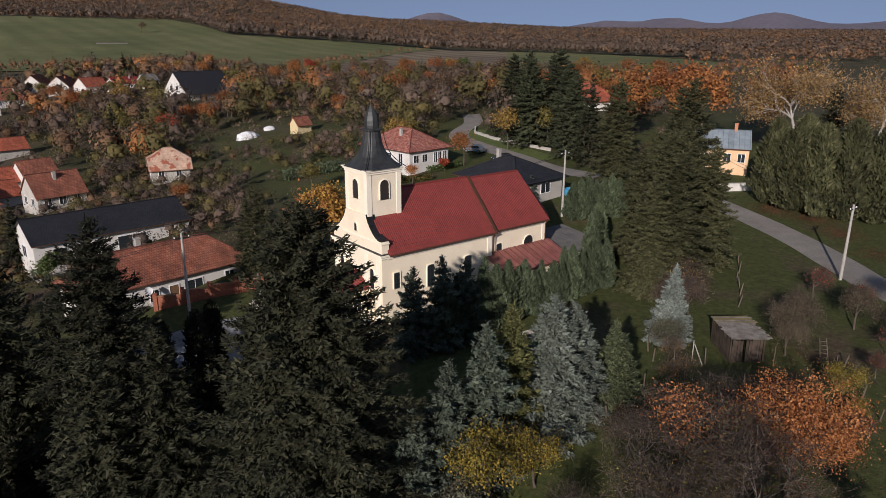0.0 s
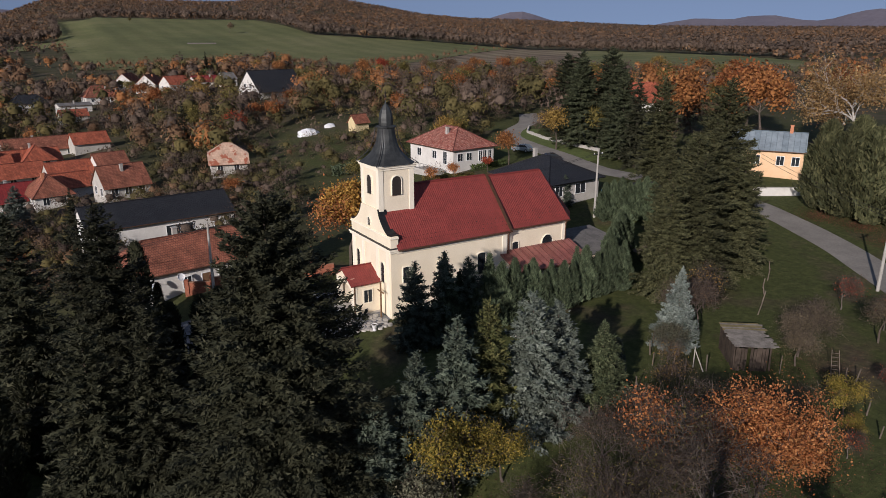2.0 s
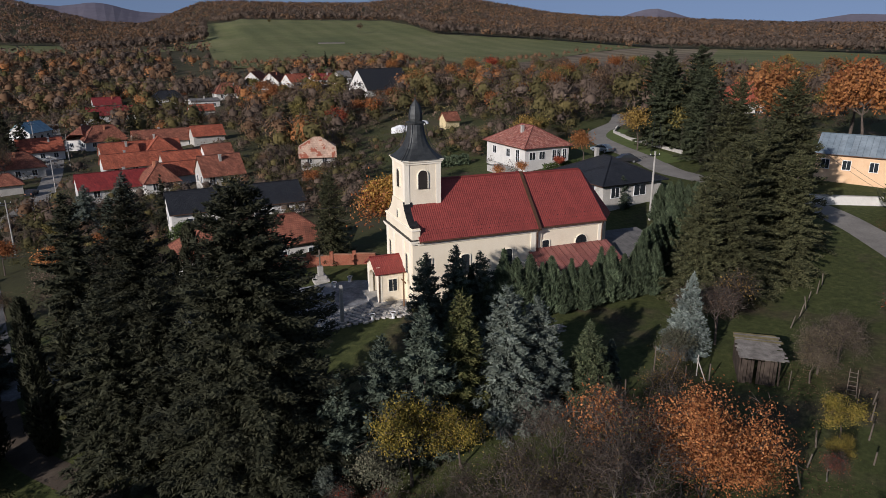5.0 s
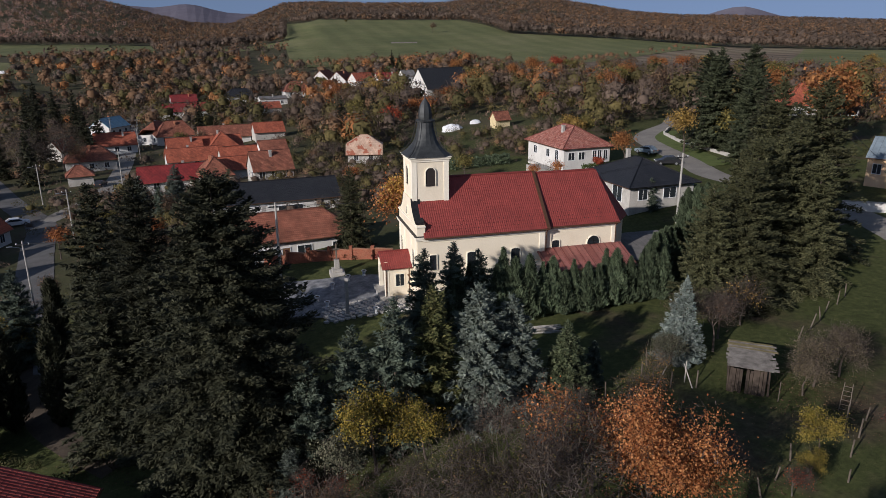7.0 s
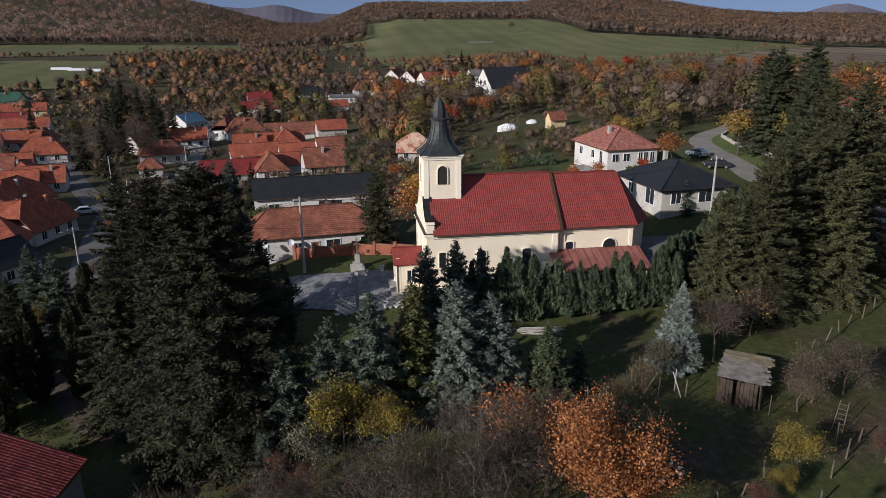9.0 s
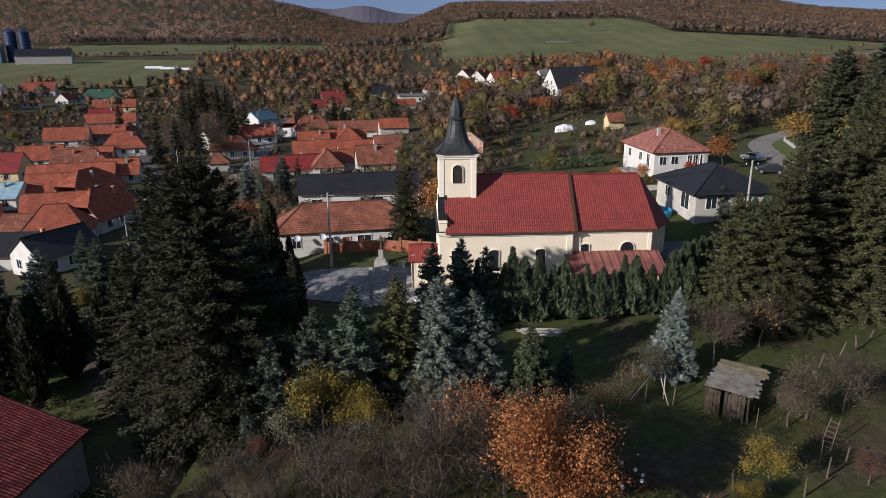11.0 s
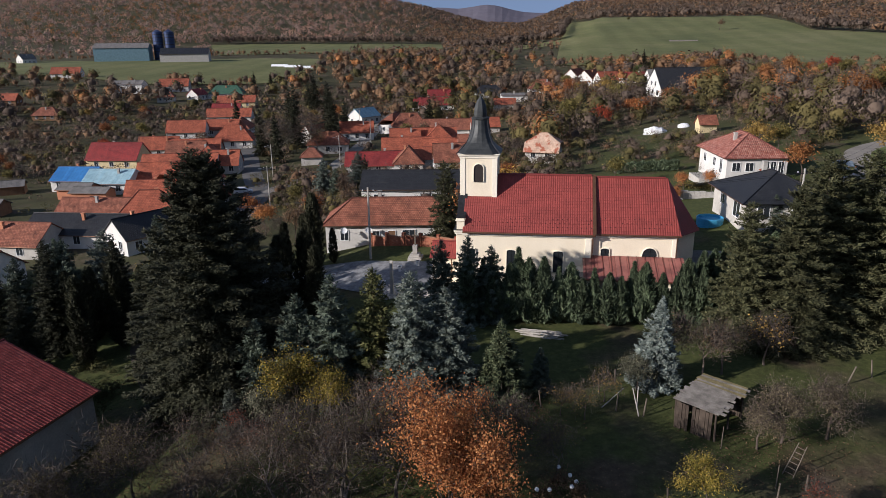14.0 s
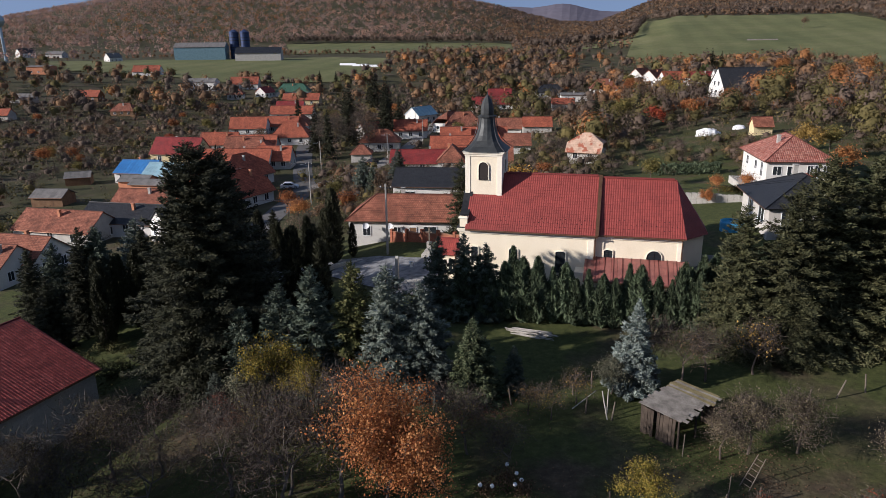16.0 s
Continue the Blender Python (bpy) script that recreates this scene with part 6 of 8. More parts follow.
# paved forecourt
bm = bmesh.new()
outline = [(-19.5, 14.6), (-18.5, 8.5), (-13, 4.2), (-9.2, 1.6), (-3.0, -0.2), (-0.4, 0.0), (-0.4, 8.3), (-4.5, 10.2), (-8.5, 11.2), (-13.5, 13.6)]
cv = Vector((-8, 6.5))
steps = 8
ring = []
for i in range(len(outline)):
    a, b_ = Vector(outline[i]), Vector(outline[(i + 1) % len(outline)])
    ring += [a.lerp(b_, k / 4) for k in range(4)]
grid = [[bm.verts.new((*(cv.lerp(q, (s + 1) / steps)), 0)) for q in ring] for s in range(steps)]
mid = bm.verts.new((cv.x, cv.y, 0))
for i in range(len(ring)):
    j = (i + 1) % len(ring)
    bm.faces.new((mid, grid[0][j], grid[0][i]))
    for s in range(steps - 1):
        bm.faces.new((grid[s][i], grid[s][j], grid[s + 1][j], grid[s + 1][i]))
for v in bm.verts:
    v.co.z = gz(v.co.x, v.co.y) + 0.10
bmesh.ops.recalc_face_normals(bm, faces=bm.faces)
if sum(f.normal.z for f in bm.faces) < 0:
    bmesh.ops.reverse_faces(bm, faces=bm.faces)
tagged(part("pavement", bm, PLAZA), "patched blue-grey paving of the church forecourt", "paving", kind="structure")
# flat stones set into the ground round the porch
rng = np.random.default_rng(77)
paving = thing("stone_paving", (0, 0, 0), "irregular pale flat stones round the porch", "paving", kind="structure")
shapes = []
for k in range(5):
    bm = bmesh.new()
    m = 6 + k % 3
    rad = [0.27 * rng.uniform(0.75, 1.15) for _ in range(m)]
    top = [bm.verts.new((rad[i] * math.cos(i * 6.283 / m), rad[i] * math.sin(i * 6.283 / m), 0.05)) for i in range(m)]
    low = [bm.verts.new((v.co.x * 1.06, v.co.y * 1.06, -0.12)) for v in top]
    bm.faces.new(top)
    for i in range(m):
        bm.faces.new((low[i], low[(i + 1) % m], top[(i + 1) % m], top[i]))
    ob = part("paving_stone", bm, STONE, paving)
    ob.location = (-3.6 + 0.6 * k, 1.4, gz(-3.6 + 0.6 * k, 1.4) + 0.12)
    shapes.append(ob.data)
count = 0
for i in range(24):
    for j in range(14):
        px, py = -9.0 + i * 0.56 + (0.28 if j % 2 else 0) + rng.normal(0, 0.05), -2.4 + j * 0.5 + rng.normal(0, 0.05)
        edge_d = abs(py - (1.2 - 0.18 * (px + 4)))
        if px > -0.8 or edge_d > 1.9 or (px > -3.4 and py > 1.7) or count > 260:
            continue
        ob = link_mesh("paving_stone", shapes[int(rng.integers(0, 5))], None, paving)
        ob.matrix_local = pose(px, py, gz(px, py) + 0.12, 0, 0, float(rng.uniform(0, 360)))
        count += 1

# ---- churchyard, street furniture and gardens ----
def pole(at, h, label, lamp=None, name="utility_pole", r=0.17, mat=CONCRETE):
    x, y = at
    root = thing(name, (x, y, gz(x, y)), label, "pole")
    bm = bmesh.new()
    tube(bm, (0, 0, -0.5), (0, 0, h), r, r * 0.62, 8)
    part("shaft", bm, mat, root)
    bm = bmesh.new()
    box(bm, -0.75, 0.75, -0.05, 0.05, h - 0.55, h - 0.45)
    arm = part("cross_arm", bm, DARKMETAL, root)
    for u in (-0.65, 0.0, 0.65):
        bm = lathe([(0.03, 0), (0.06, 0.04), (0.04, 0.09), (0.06, 0.13), (0.03, 0.18)], 8)
        bm.transform(pose(u, 0, h - 0.45))
        part("insulator", bm, WHITEPLASTIC, arm)
    if lamp is not None:
        a = radians(lamp)
        bm = bmesh.new()
        tube(bm, (0, 0, h - 0.9), (1.1 * math.cos(a), 1.1 * math.sin(a), h - 0.55), 0.03, 0.03, 6)
        part("lamp_arm", bm, ZINC, root)
        bm = boxed(-0.3, 0.3, -0.1, 0.1, -0.05, 0.07, 0.03)
        bm.transform(pose(1.3 * math.cos(a), 1.3 * math.sin(a), h - 0.53, 0, 0, lamp))
        part("lamp_head", bm, ZINC, root)
    return root


pole((-12.6, 14.2), 8.9, "concrete utility pole beside the forecourt grass")
pole((34.5, 10.4), 8.6, "pale concrete utility pole behind the hedge")
pole((41.6, -21.1), 7.9, "grey concrete lamp pole by the road", lamp=10)
for x, y in ((-41.0, 26.0), (-44.0, 60.0), (-58.0, 97.0), (-44.5, 110.0), (-46.0, 150.0), (-60, 190)):
    pole((x, y), 8.5, "thin concrete street lamp pole in the village", lamp=200, name="street_lamp", r=0.13)


def wire(a, b, sag, name="power_line"):
    bm = bmesh.new()
    A, B = Vector(a), Vector(b)
    prev = A
    for i in range(1, 13):
        t = i / 12
        p = A.lerp(B, t) - Vector((0, 0, sag * 4 * t * (1 - t)))
        tube(bm, prev, p, 0.018, 0.018, 4)
        prev = p
    return tagged(part(name, bm, DARKMETAL), "thin black power line between utility poles", "cable", "power lines")


for o in (-0.6, 0.6):
    wire((34.5 + o, 10.4, gz(34.5, 10.4) + 8.2), (55 + o, 36, gz(55, 36) + 8), 0.7)
    wire((34.5 + o, 10.4, gz(34.5, 10.4) + 8.2), (-12.6 + o, 14.2, gz(-12.6, 14.2) + 8.5), 1.2)
    wire((41.6 + o, -21.1, gz(41.6, -21.1) + 7.4), (62 + o, 14, gz(62, 14) + 8), 0.8)
    wire((-12.6 + o, 14.2, gz(-12.6, 14.2) + 8.4), (-41.0 + o, 26, gz(-41, 26) + 8.1), 0.8)

# red brick garden wall in front of the cottage, with its pillars
bwall = thing("brick_garden_wall", (-7.4, 17.3, 0), "low red brick garden wall with pillars before the cottage", "wall", turn=-24)
BRICKPAINT = tiled("red_brick", (0.25, 0.075, 0.045), (0.33, 0.105, 0.06), (0.30, 0.16, 0.10), (0.25, 0.08), 0.85, 0.012, 0.01, 0.3)


def brick_box(x0, x1, y0, y1, z0, z1):
    bm = boxed(x0, x1, y0, y1, z0, z1)
    uvl = bm.loops.layers.uv.verify()
    for f in bm.faces:
        for lp in f.loops:
            lp[uvl].uv = (lp.vert.co.x + lp.vert.co.y, lp.vert.co.z)
    return bm


turnv = Matrix.Rotation(radians(-24), 2)
for k in range(6):
    u0 = -7.2 + k * 2.6
    wpt = turnv @ Vector((u0 + 1.3, 0)) + Vector((-7.4, 17.3))
    zb = gz(wpt.x, wpt.y)
    panel = part("wall_panel", brick_box(u0 + 0.2, u0 + 2.4, -0.1, 0.1, zb - 0.6, zb + 1.25), BRICKPAINT, bwall)
    part("coping", boxed(u0 + 0.2, u0 + 2.4, -0.15, 0.15, zb + 1.25, zb + 1.32), BRICKPAINT, panel)
    part("pillar", brick_box(u0 - 0.2, u0 + 0.2, -0.2, 0.2, zb - 0.8, zb + 1.55), BRICKPAINT, bwall)

# stone wayside cross, concrete stub post, wooden mission cross, planters
mx, my = -6.6, 11.9
mon = thing("wayside_cross", (mx, my, gz(mx, my)), "slim dark cross on a grey stone pedestal and step", "monument")
part("base_step", boxed(-0.8, 0.8, -0.8, 0.8, -0.4, 0.35, 0.04), STONE, mon)
part("base_step", boxed(-0.55, 0.55, -0.55, 0.55, 0.35, 0.7, 0.04), CONCRETE, mon)
part("pedestal", boxed(-0.28, 0.28, -0.28, 0.28, 0.7, 1.7, 0.04), CONCRETE, mon)
bm = boxed(-0.08, 0.08, -0.07, 0.07, 1.7, 3.5, 0.02)
box(bm, -0.36, 0.36, -0.07, 0.07, 2.78, 2.94, 0.02)
part("cross", bm, OLDWOOD, mon, "slim dark cross")
sx, sy = -7.0, 0.6
stub = thing("concrete_post", (sx, sy, gz(sx, sy)), "weathered square concrete post on the forecourt", "post")
part("shaft", prism([(-0.19, -0.4), (0.19, -0.4), (0.13, 3.7), (0.0, 3.9), (-0.13, 3.7)], 0.3, "x", -0.15), CONCRETE, stub)
part("foot", boxed(-0.3, 0.3, -0.3, 0.3, -0.3, 0.35, 0.04), CONCRETE, stub)
mc = thing("mission_cross", (-0.9, 0.9, gz(-0.9, 0.9)), "tall dark wooden mission cross beside the porch", "cross")
bm = boxed(-0.06, 0.06, -0.06, 0.06, -0.4, 3.5, 0.01)
box(bm, -0.05, 0.05, -0.6, 0.6, 2.55, 2.67, 0.01)
part("crossbeam", bm, WOOD, mc)
pot = None
for k, (x, y) in enumerate(((-9.4, 5.4), (-7.6, 7.6), (-5.8, 9.0), (-8.6, 3.6), (-4.4, -0.4), (-2.6, -1.1), (-4.0, 9.6), (-15.5, 8.2))):
    if pot is None:
        pot = thing("flower_planter", (x, y, gz(x, y) + 0.1), "white concrete flower planter on the paving", "planter", "planters")
        part("bowl", lathe([(0.16, 0), (0.17, 0.1), (0.12, 0.18), (0.25, 0.55), (0.29, 0.6), (0.24, 0.6), (0.2, 0.5)], 12), WHITEPLASTIC, pot)
        part("soil", lathe([(0.22, 0.5), (0.2, 0.56)], 12), BARK, pot)
    else:
        copy_thing(pot, pose(x, y, gz(x, y) + 0.1))
# low retaining edge of pale stone at the street corner
edge_wall = thing("retaining_wall", (-18.0, 11.0, gz(-18, 11)), "low pale stone retaining wall by the forecourt", "wall", turn=42)
for k in range(9):
    part("block", boxed(-3.2 + 0.72 * k, -3.2 + 0.72 * k + 0.68, -0.2, 0.2, -0.6, 0.55 + 0.06 * (k % 3), 0.03), STONE, edge_wall)
# satellite dishes on the cottage wall
for k, (x, y) in enumerate(((-17.6, 20.3), (-14.5, 20.9))):
    dish = thing("satellite_dish", (x, y, 0.25), "white satellite dish on the cottage wall", "dish", "dishes", turn=15)
    bm = lathe([(0.02, 0.0), (0.2, 0.02), (0.36, 0.08), (0.42, 0.13), (0.41, 0.14), (0.35, 0.10), (0.2, 0.05), (0.02, 0.03)], 14)
    bm.transform(pose(0, -0.3, 0, 65, 0, 0))
    part("reflector", bm, WHITEPLASTIC, dish)
    bm = bmesh.new()
    tube(bm, (0, 0.45, -0.2), (0, -0.28, 0), 0.025, 0.025, 6)
    tube(bm, (0, -0.3, -0.3), (0, -0.75, -0.05), 0.015, 0.015, 6)
    part("bracket", bm, ZINC, dish)

# timber shed with a roof of loose weathered boards
SHX, SHY = 18.8, -22.7
SHEDWOOD = worn("dark_brown_boards", (0.030, 0.022, 0.017), (0.095, 0.072, 0.055), 1.2, 22, 0.9)
shed = thing("garden_shed", (SHX, SHY, gz(SHX, SHY)), "old timber garden shed with weathered board roof", "shed", turn=-38)
rng = np.random.default_rng(8)
for cx, cy, h in ((-1.3, -1.85, 1.95), (1.3, -1.85, 1.95), (-1.3, 1.85, 2.12), (1.3, 1.85, 2.12), (1.3, 0.0, 2.03)):
    bm = bmesh.new()
    tube(bm, (cx, cy, -0.4), (cx + rng.normal(0, 0.05), cy, h), 0.08, 0.065, 7)
    part("post", bm, SHEDWOOD, shed)
for wallside, n_b in (("s", 12), ("w", 22), ("n", 12)):
    w = (2.6 if wallside != "w" else 3.7) / n_b
    for k in range(n_b):
        if wallside != "w" and rng.random() < 0.2:
            continue
        h = rng.uniform(1.75, 1.93) + (0.16 if wallside == "n" else 0.0)
        if wallside == "w":
            bm = boxed(-1.38, -1.35, -1.85 + k * w, -1.85 + k * w + w * rng.uniform(0.85, 0.97), rng.uniform(-0.2, 0.1), 1.85 + 0.16 * k / n_b)
        else:
            y0 = -1.95 if wallside == "s" else 1.92
            bm = boxed(-1.3 + k * w, -1.3 + k * w + w * rng.uniform(0.85, 0.97), y0, y0 + 0.03, rng.uniform(-0.2, 0.2) if wallside == "s" else -0.2, h)
        bmesh.ops.rotate(bm, verts=bm.verts, cent=(0, 0, 0), matrix=Matrix.Rotation(radians(float(rng.normal(0, 0.4))), 3, "Y"))
        part("wall_board", bm, SHEDWOOD, shed)
BOARDROOF = worn("bleached_boards", (0.13, 0.115, 0.10), (0.34, 0.31, 0.27), 1.4, 16, 0.9, dirt=0.5)
MOSSROOF = worn("mossy_boards", (0.15, 0.125, 0.06), (0.27, 0.22, 0.11), 1.4, 16, 0.95, dirt=0.5)
for k in range(20):
    y0 = -2.1 + k * 0.208
    z0 = 1.98 + (y0 + 2.1) * 0.045
    lo_x, hi_x = -1.5 + rng.normal(0, 0.06), 1.55 + rng.normal(0, 0.13)
    tilt = float(rng.normal(0, 0.018))
    bm = bmesh.new()
    slab(bm, [(lo_x, y0, z0 + tilt), (hi_x, y0 + rng.normal(0, 0.03), z0 - tilt), (hi_x, y0 + 0.22, z0 + 0.04 - tilt), (lo_x, y0 + 0.22, z0 + 0.04 + tilt)], 0.028)
    part("roof_board", bm, MOSSROOF if k > 13 and k % 3 else BOARDROOF, shed)
for x in (-1.2, 0.0, 1.2):
    bm = bmesh.new()
    tube(bm, (x, -2.05, 1.9), (x, 2.05, 2.09), 0.045, 0.045, 6)
    part("rafter", bm, SHEDWOOD, shed)

# fence posts along the gardens, leaning a little
def post(x, y, h, lean_x=0.0, lean_y=0.0, name="fence_post", label="grey weathered wooden fence post", r=0.06, mat=OLDWOOD):
    bm = bmesh.new()
    tube(bm, (0, 0, -0.3), (lean_x, lean_y, h), r, r * 0.8, 7)
    ob = part(name, bm, mat)
    ob.location = (x, y, gz(x, y))
    return tagged(ob, label, "post", "fence posts")


rng = np.random.default_rng(9)
lines = (((37.5, -12.5), (27.3, -18.2), 6), ((22.4, -29.2), (16.5, -34.0), 4), ((8.2, -21.6), (3.0, -22.2), 4), ((12.2, -19.5), (14.5, -17.0), 3), ((12.8, -21.6), (14.8, -22.6), 2), ((10.8, -34.0), (14.6, -31.6), 3))
for a, b_, m in lines:
    for k in range(m):
        t = k / (m - 1)
        post(a[0] + (b_[0] - a[0]) * t + rng.normal(0, 0.15), a[1] + (b_[1] - a[1]) * t + rng.normal(0, 0.15), rng.uniform(0.9, 1.4), rng.normal(0, 0.2), rng.normal(0, 0.2))
for x, y, lx, ly, h in ((11.8, -21.6, 1.9, 1.3, 1.0), (14.6, -22.4, -0.5, 0.7, 1.7), (14.5, -21.4, 0.0, 0.0, 1.7)):
    post(x, y, h, lx, ly, "leaning_pole", "pale leaning wooden pole by the fence", 0.045, PALEBARK)
# white-painted stakes
for x, y in ((18.9, -25.7), (20.9, -29.4)):
    post(x, y, 1.5, 0.03, 0.02, "stake", "weathered stake by the shed", 0.035, OLDWOOD)
# wooden ladder in the orchard
for k, (x, y, tn, tilt) in enumerate(((21.9, -28.2, -50, 34),)):
    lad = thing("ladder", (x, y, gz(x, y)), "old wooden orchard ladder leaning in the grass", "ladder", "ladders", turn=tn)
    for u in (-0.3, 0.3):
        bm = bmesh.new()
        tube(bm, (u, 0, 0), (u * 0.8, math.sin(radians(tilt)) * 2.0, math.cos(radians(tilt)) * 2.0), 0.03, 0.025, 6)
        part("rail", bm, OLDWOOD, lad)
    for j in range(6):
        f = (j + 0.7) / 6.5
        bm = bmesh.new()
        tube(bm, (-0.27, math.sin(radians(tilt)) * 2.0 * f, math.cos(radians(tilt)) * 2.0 * f), (0.27, math.sin(radians(tilt)) * 2.0 * f, math.cos(radians(tilt)) * 2.0 * f), 0.018, 0.018, 6)
        part("rung", bm, OLDWOOD, lad)
# pile of pale cut branches on the lawn
pile = thing("branch_pile", (8.2, -9.8, gz(8.2, -9.8)), "pile of pale cut branches on the lawn", "wood pile", turn=-8)
rng = np.random.default_rng(10)
for k in range(34):
    y, z = rng.normal(0, 0.35), abs(rng.normal(0.15, 0.15)) + 0.05
    bm = bmesh.new()
    L = rng.uniform(0.8, 1.9)
    cxx = rng.normal(0, 0.5)
    tube(bm, (cxx - L, y, z), (cxx + L, y + rng.normal(0, 0.15), max(0.03, z + rng.normal(0, 0.1))), 0.045, 0.03, 6)
    part("branch", bm, PALEBARK, pile)


def car(at, turn, paint, label, z=None):
    x, y = at
    root = thing("car", (x, y, gz(x, y) + 0.08 if z is None else z), label, "car", turn=turn)
    side = [(-2.05, 0.30), (2.05, 0.30), (2.10, 0.62), (1.95, 0.82), (1.05, 0.92), (0.45, 1.40), (-1.05, 1.46), (-1.75, 0.98), (-2.08, 0.90)]
    bm = prism(side, 1.66, "y", -0.83)
    bmesh.ops.bevel(bm, geom=bm.edges[:], offset=0.06, segments=2, affect="EDGES", profile=0.5)
    body = part("body", bm, paint, root)
    glass = [(0.98, 0.95), (0.44, 1.34), (-1.02, 1.40), (-1.62, 1.0)]
    part("glazing", prism(glass, 1.69, "y", -0.845), GLASS_DARK, body)
    for wx in (-1.28, 1.30):
        for wy in (-0.80, 0.80):
            bm = lathe([(0.20, -0.10), (0.31, -0.09), (0.32, 0.0), (0.31, 0.09), (0.20, 0.10)], 16)
            bm.transform(pose(wx, wy, 0.32, 90, 0, 0))
            wheel = part("wheel", bm, RUBBER, root)
            bm = lathe([(0.05, -0.11), (0.20, -0.105), (0.20, 0.105), (0.05, 0.11)], 10)
            bm.transform(pose(wx, wy, 0.32, 90, 0, 0))
            part("rim", bm, ZINC, wheel)
    for wy in (-0.6, 0.6):
        part("headlight", boxed(2.0, 2.09, wy - 0.17, wy + 0.17, 0.62, 0.74, 0.02), WHITEPLASTIC, root)
        part("tail_light", boxed(-2.10, -2.03, wy - 0.14, wy + 0.14, 0.70, 0.86, 0.02), BRICKRED, root)
    return root


car((54.6, 50.8), 110, CARBLUE, "pale blue hatchback parked by the road")
car((52.4, 40.5), 160, CARDARK, "dark car parked beside the villa fence")
car((-57.5, 78.0), 20, CARWHITE, "white car parked in the village street")
car((-49.5, 112.0), 80, CARDARK, "dark car parked by the street")
car((-88.0, 70.0), 15, CARDARK, "dark car in a village yard")
car((-51.0, 168.0), 95, CARWHITE, "white van-like car in the far street")

# blue paddling pools and red shed behind the bungalow
for k, (x, y, r) in enumerate(((27.9, 19.5, 1.5), (42.0, 15.2, 1.2))):
    pool = thing("paddling_pool", (x, y, gz(x, y) + 0.3), "round blue garden pool beside the bungalow", "pool", "pools")
    part("pool_wall", lathe([(r, -0.6), (r + 0.06, 0.5), (r + 0.03, 0.6), (r - 0.05, 0.55), (r - 0.06, 0.3), (0.1, 0.28)], 20), BLUEPAINT, pool)
gs = thing("garden_shed", (44.5, 11.0, gz(44.5, 11)), "small orange-red garden shed beside the bungalow", "shed", turn=-20)
part("walls", boxed(-1.8, 1.8, -1.2, 1.2, -0.3, 2.2), BRICKRED, gs)
bm = bmesh.new()
slab(bm, [(-2.0, -1.5, 2.15), (2.0, -1.5, 2.15), (2.0, 1.5, 2.6), (-2.0, 1.5, 2.6)], 0.08)
part("shed_roof", bm, DARKTILE, gs)
# grey garden wall and terrace below the villa
gw = thing("stone_garden_wall", (30.5, 37.0, gz(30.5, 37)), "grey stone garden wall below the villa", "wall", turn=-6)
for k in range(16):
    part("block", boxed(-6.4 + 0.8 * k, -6.4 + 0.8 * k + 0.77, -0.2, 0.2, -0.8, 0.95 + 0.05 * (k % 3), 0.02), CONCRETE, gw)
terr = thing("terrace", (33.6, 50.2, gz(33.6, 50.2)), "raised stone terrace with dark railing before the villa", "terrace", turn=-84)
part("deck", boxed(-2.6, 2.6, -1.4, 1.4, -0.8, 0.9, 0.03), STONE, terr)
bm = bmesh.new()
for k in range(14):
    tube(bm, (-2.5 + 0.385 * k, -1.35, 0.9), (-2.5 + 0.385 * k, -1.35, 1.85), 0.02, 0.02, 5)
tube(bm, (-2.55, -1.35, 1.85), (2.55, -1.35, 1.85), 0.03, 0.03, 5)
part("railing", bm, DARKMETAL, terr)
# small ruin, white tarpaulin heap and wrecked car on the upper gardens
house((45.5, 104.0), 10, 4.0, 3.0, 2.3, 1.6, OLDTILE, YELLOWWALL, "tiny old garden hut with brown roof", "gable", "garden_hut", "hut", chimneys=(), windows=False)
for k, (x, y, s) in enumerate(((35.5, 112.0, 1.8), (43.0, 116.0, 1.0))):
    heap = thing("covered_heap", (x, y, gz(x, y)), "heap covered with a white tarpaulin", "heap")
    bm = bmesh.new()
    bmesh.ops.create_icosphere(bm, subdivisions=3, radius=s)
    for v in bm.verts:
        v.co *= 1 + 0.25 * noise.noise(v.co * 1.3)
        v.co.z = v.co.z * 0.7 + 0.3 if v.co.z > -0.2 else v.co.z
        v.co.x *= 1.5
    part("tarpaulin", bm, WHITEPLASTIC, heap)

# large neighbouring building with red interlocking tiles
nb = house((-33.6, -28.9), 82, 15.6, 15.4, 3.75, 2.95, CRIMSON, GREYWALL, "large grey building with red interlocking tile roof", "gable", "neighbour_building", "building", base=-4.1, over=0.55, chimneys=(), foot=3.0, windows=False)
hw, over, rise = 7.7, 0.55, 2.95
s_ = rise / hw
slope_len = math.hypot(hw + over, (hw + over) * s_)
rowh, tw = 0.32, 0.25
tile_bm = bmesh.new()
prev = None
for i in range(5):
    u = tw * i / 4
    zc = 0.045 * math.sin(math.pi * min(1.0, i / 3)) if i < 4 else 0.0
    cur = [tile_bm.verts.new((u, 0, 0.03 + zc)), tile_bm.verts.new((u, rowh + 0.03, 0.005 + zc)), tile_bm.verts.new((u, 0, -0.01 + zc))]
    if prev:
        tile_bm.faces.new((prev[0], cur[0], cur[1], prev[1]))
        tile_bm.faces.new((prev[2], cur[2], cur[0], prev[0]))
    prev = cur
tile_me = bpy.data.meshes.new("roof_tile")
tile_bm.to_mesh(tile_me)
TILEMAT, n, l, b = material("glazed_red_tile", 0.5)
info = n.new("ShaderNodeObjectInfo")
geo = n.new("ShaderNodeNewGeometry")
addr = n.new("ShaderNodeMath")
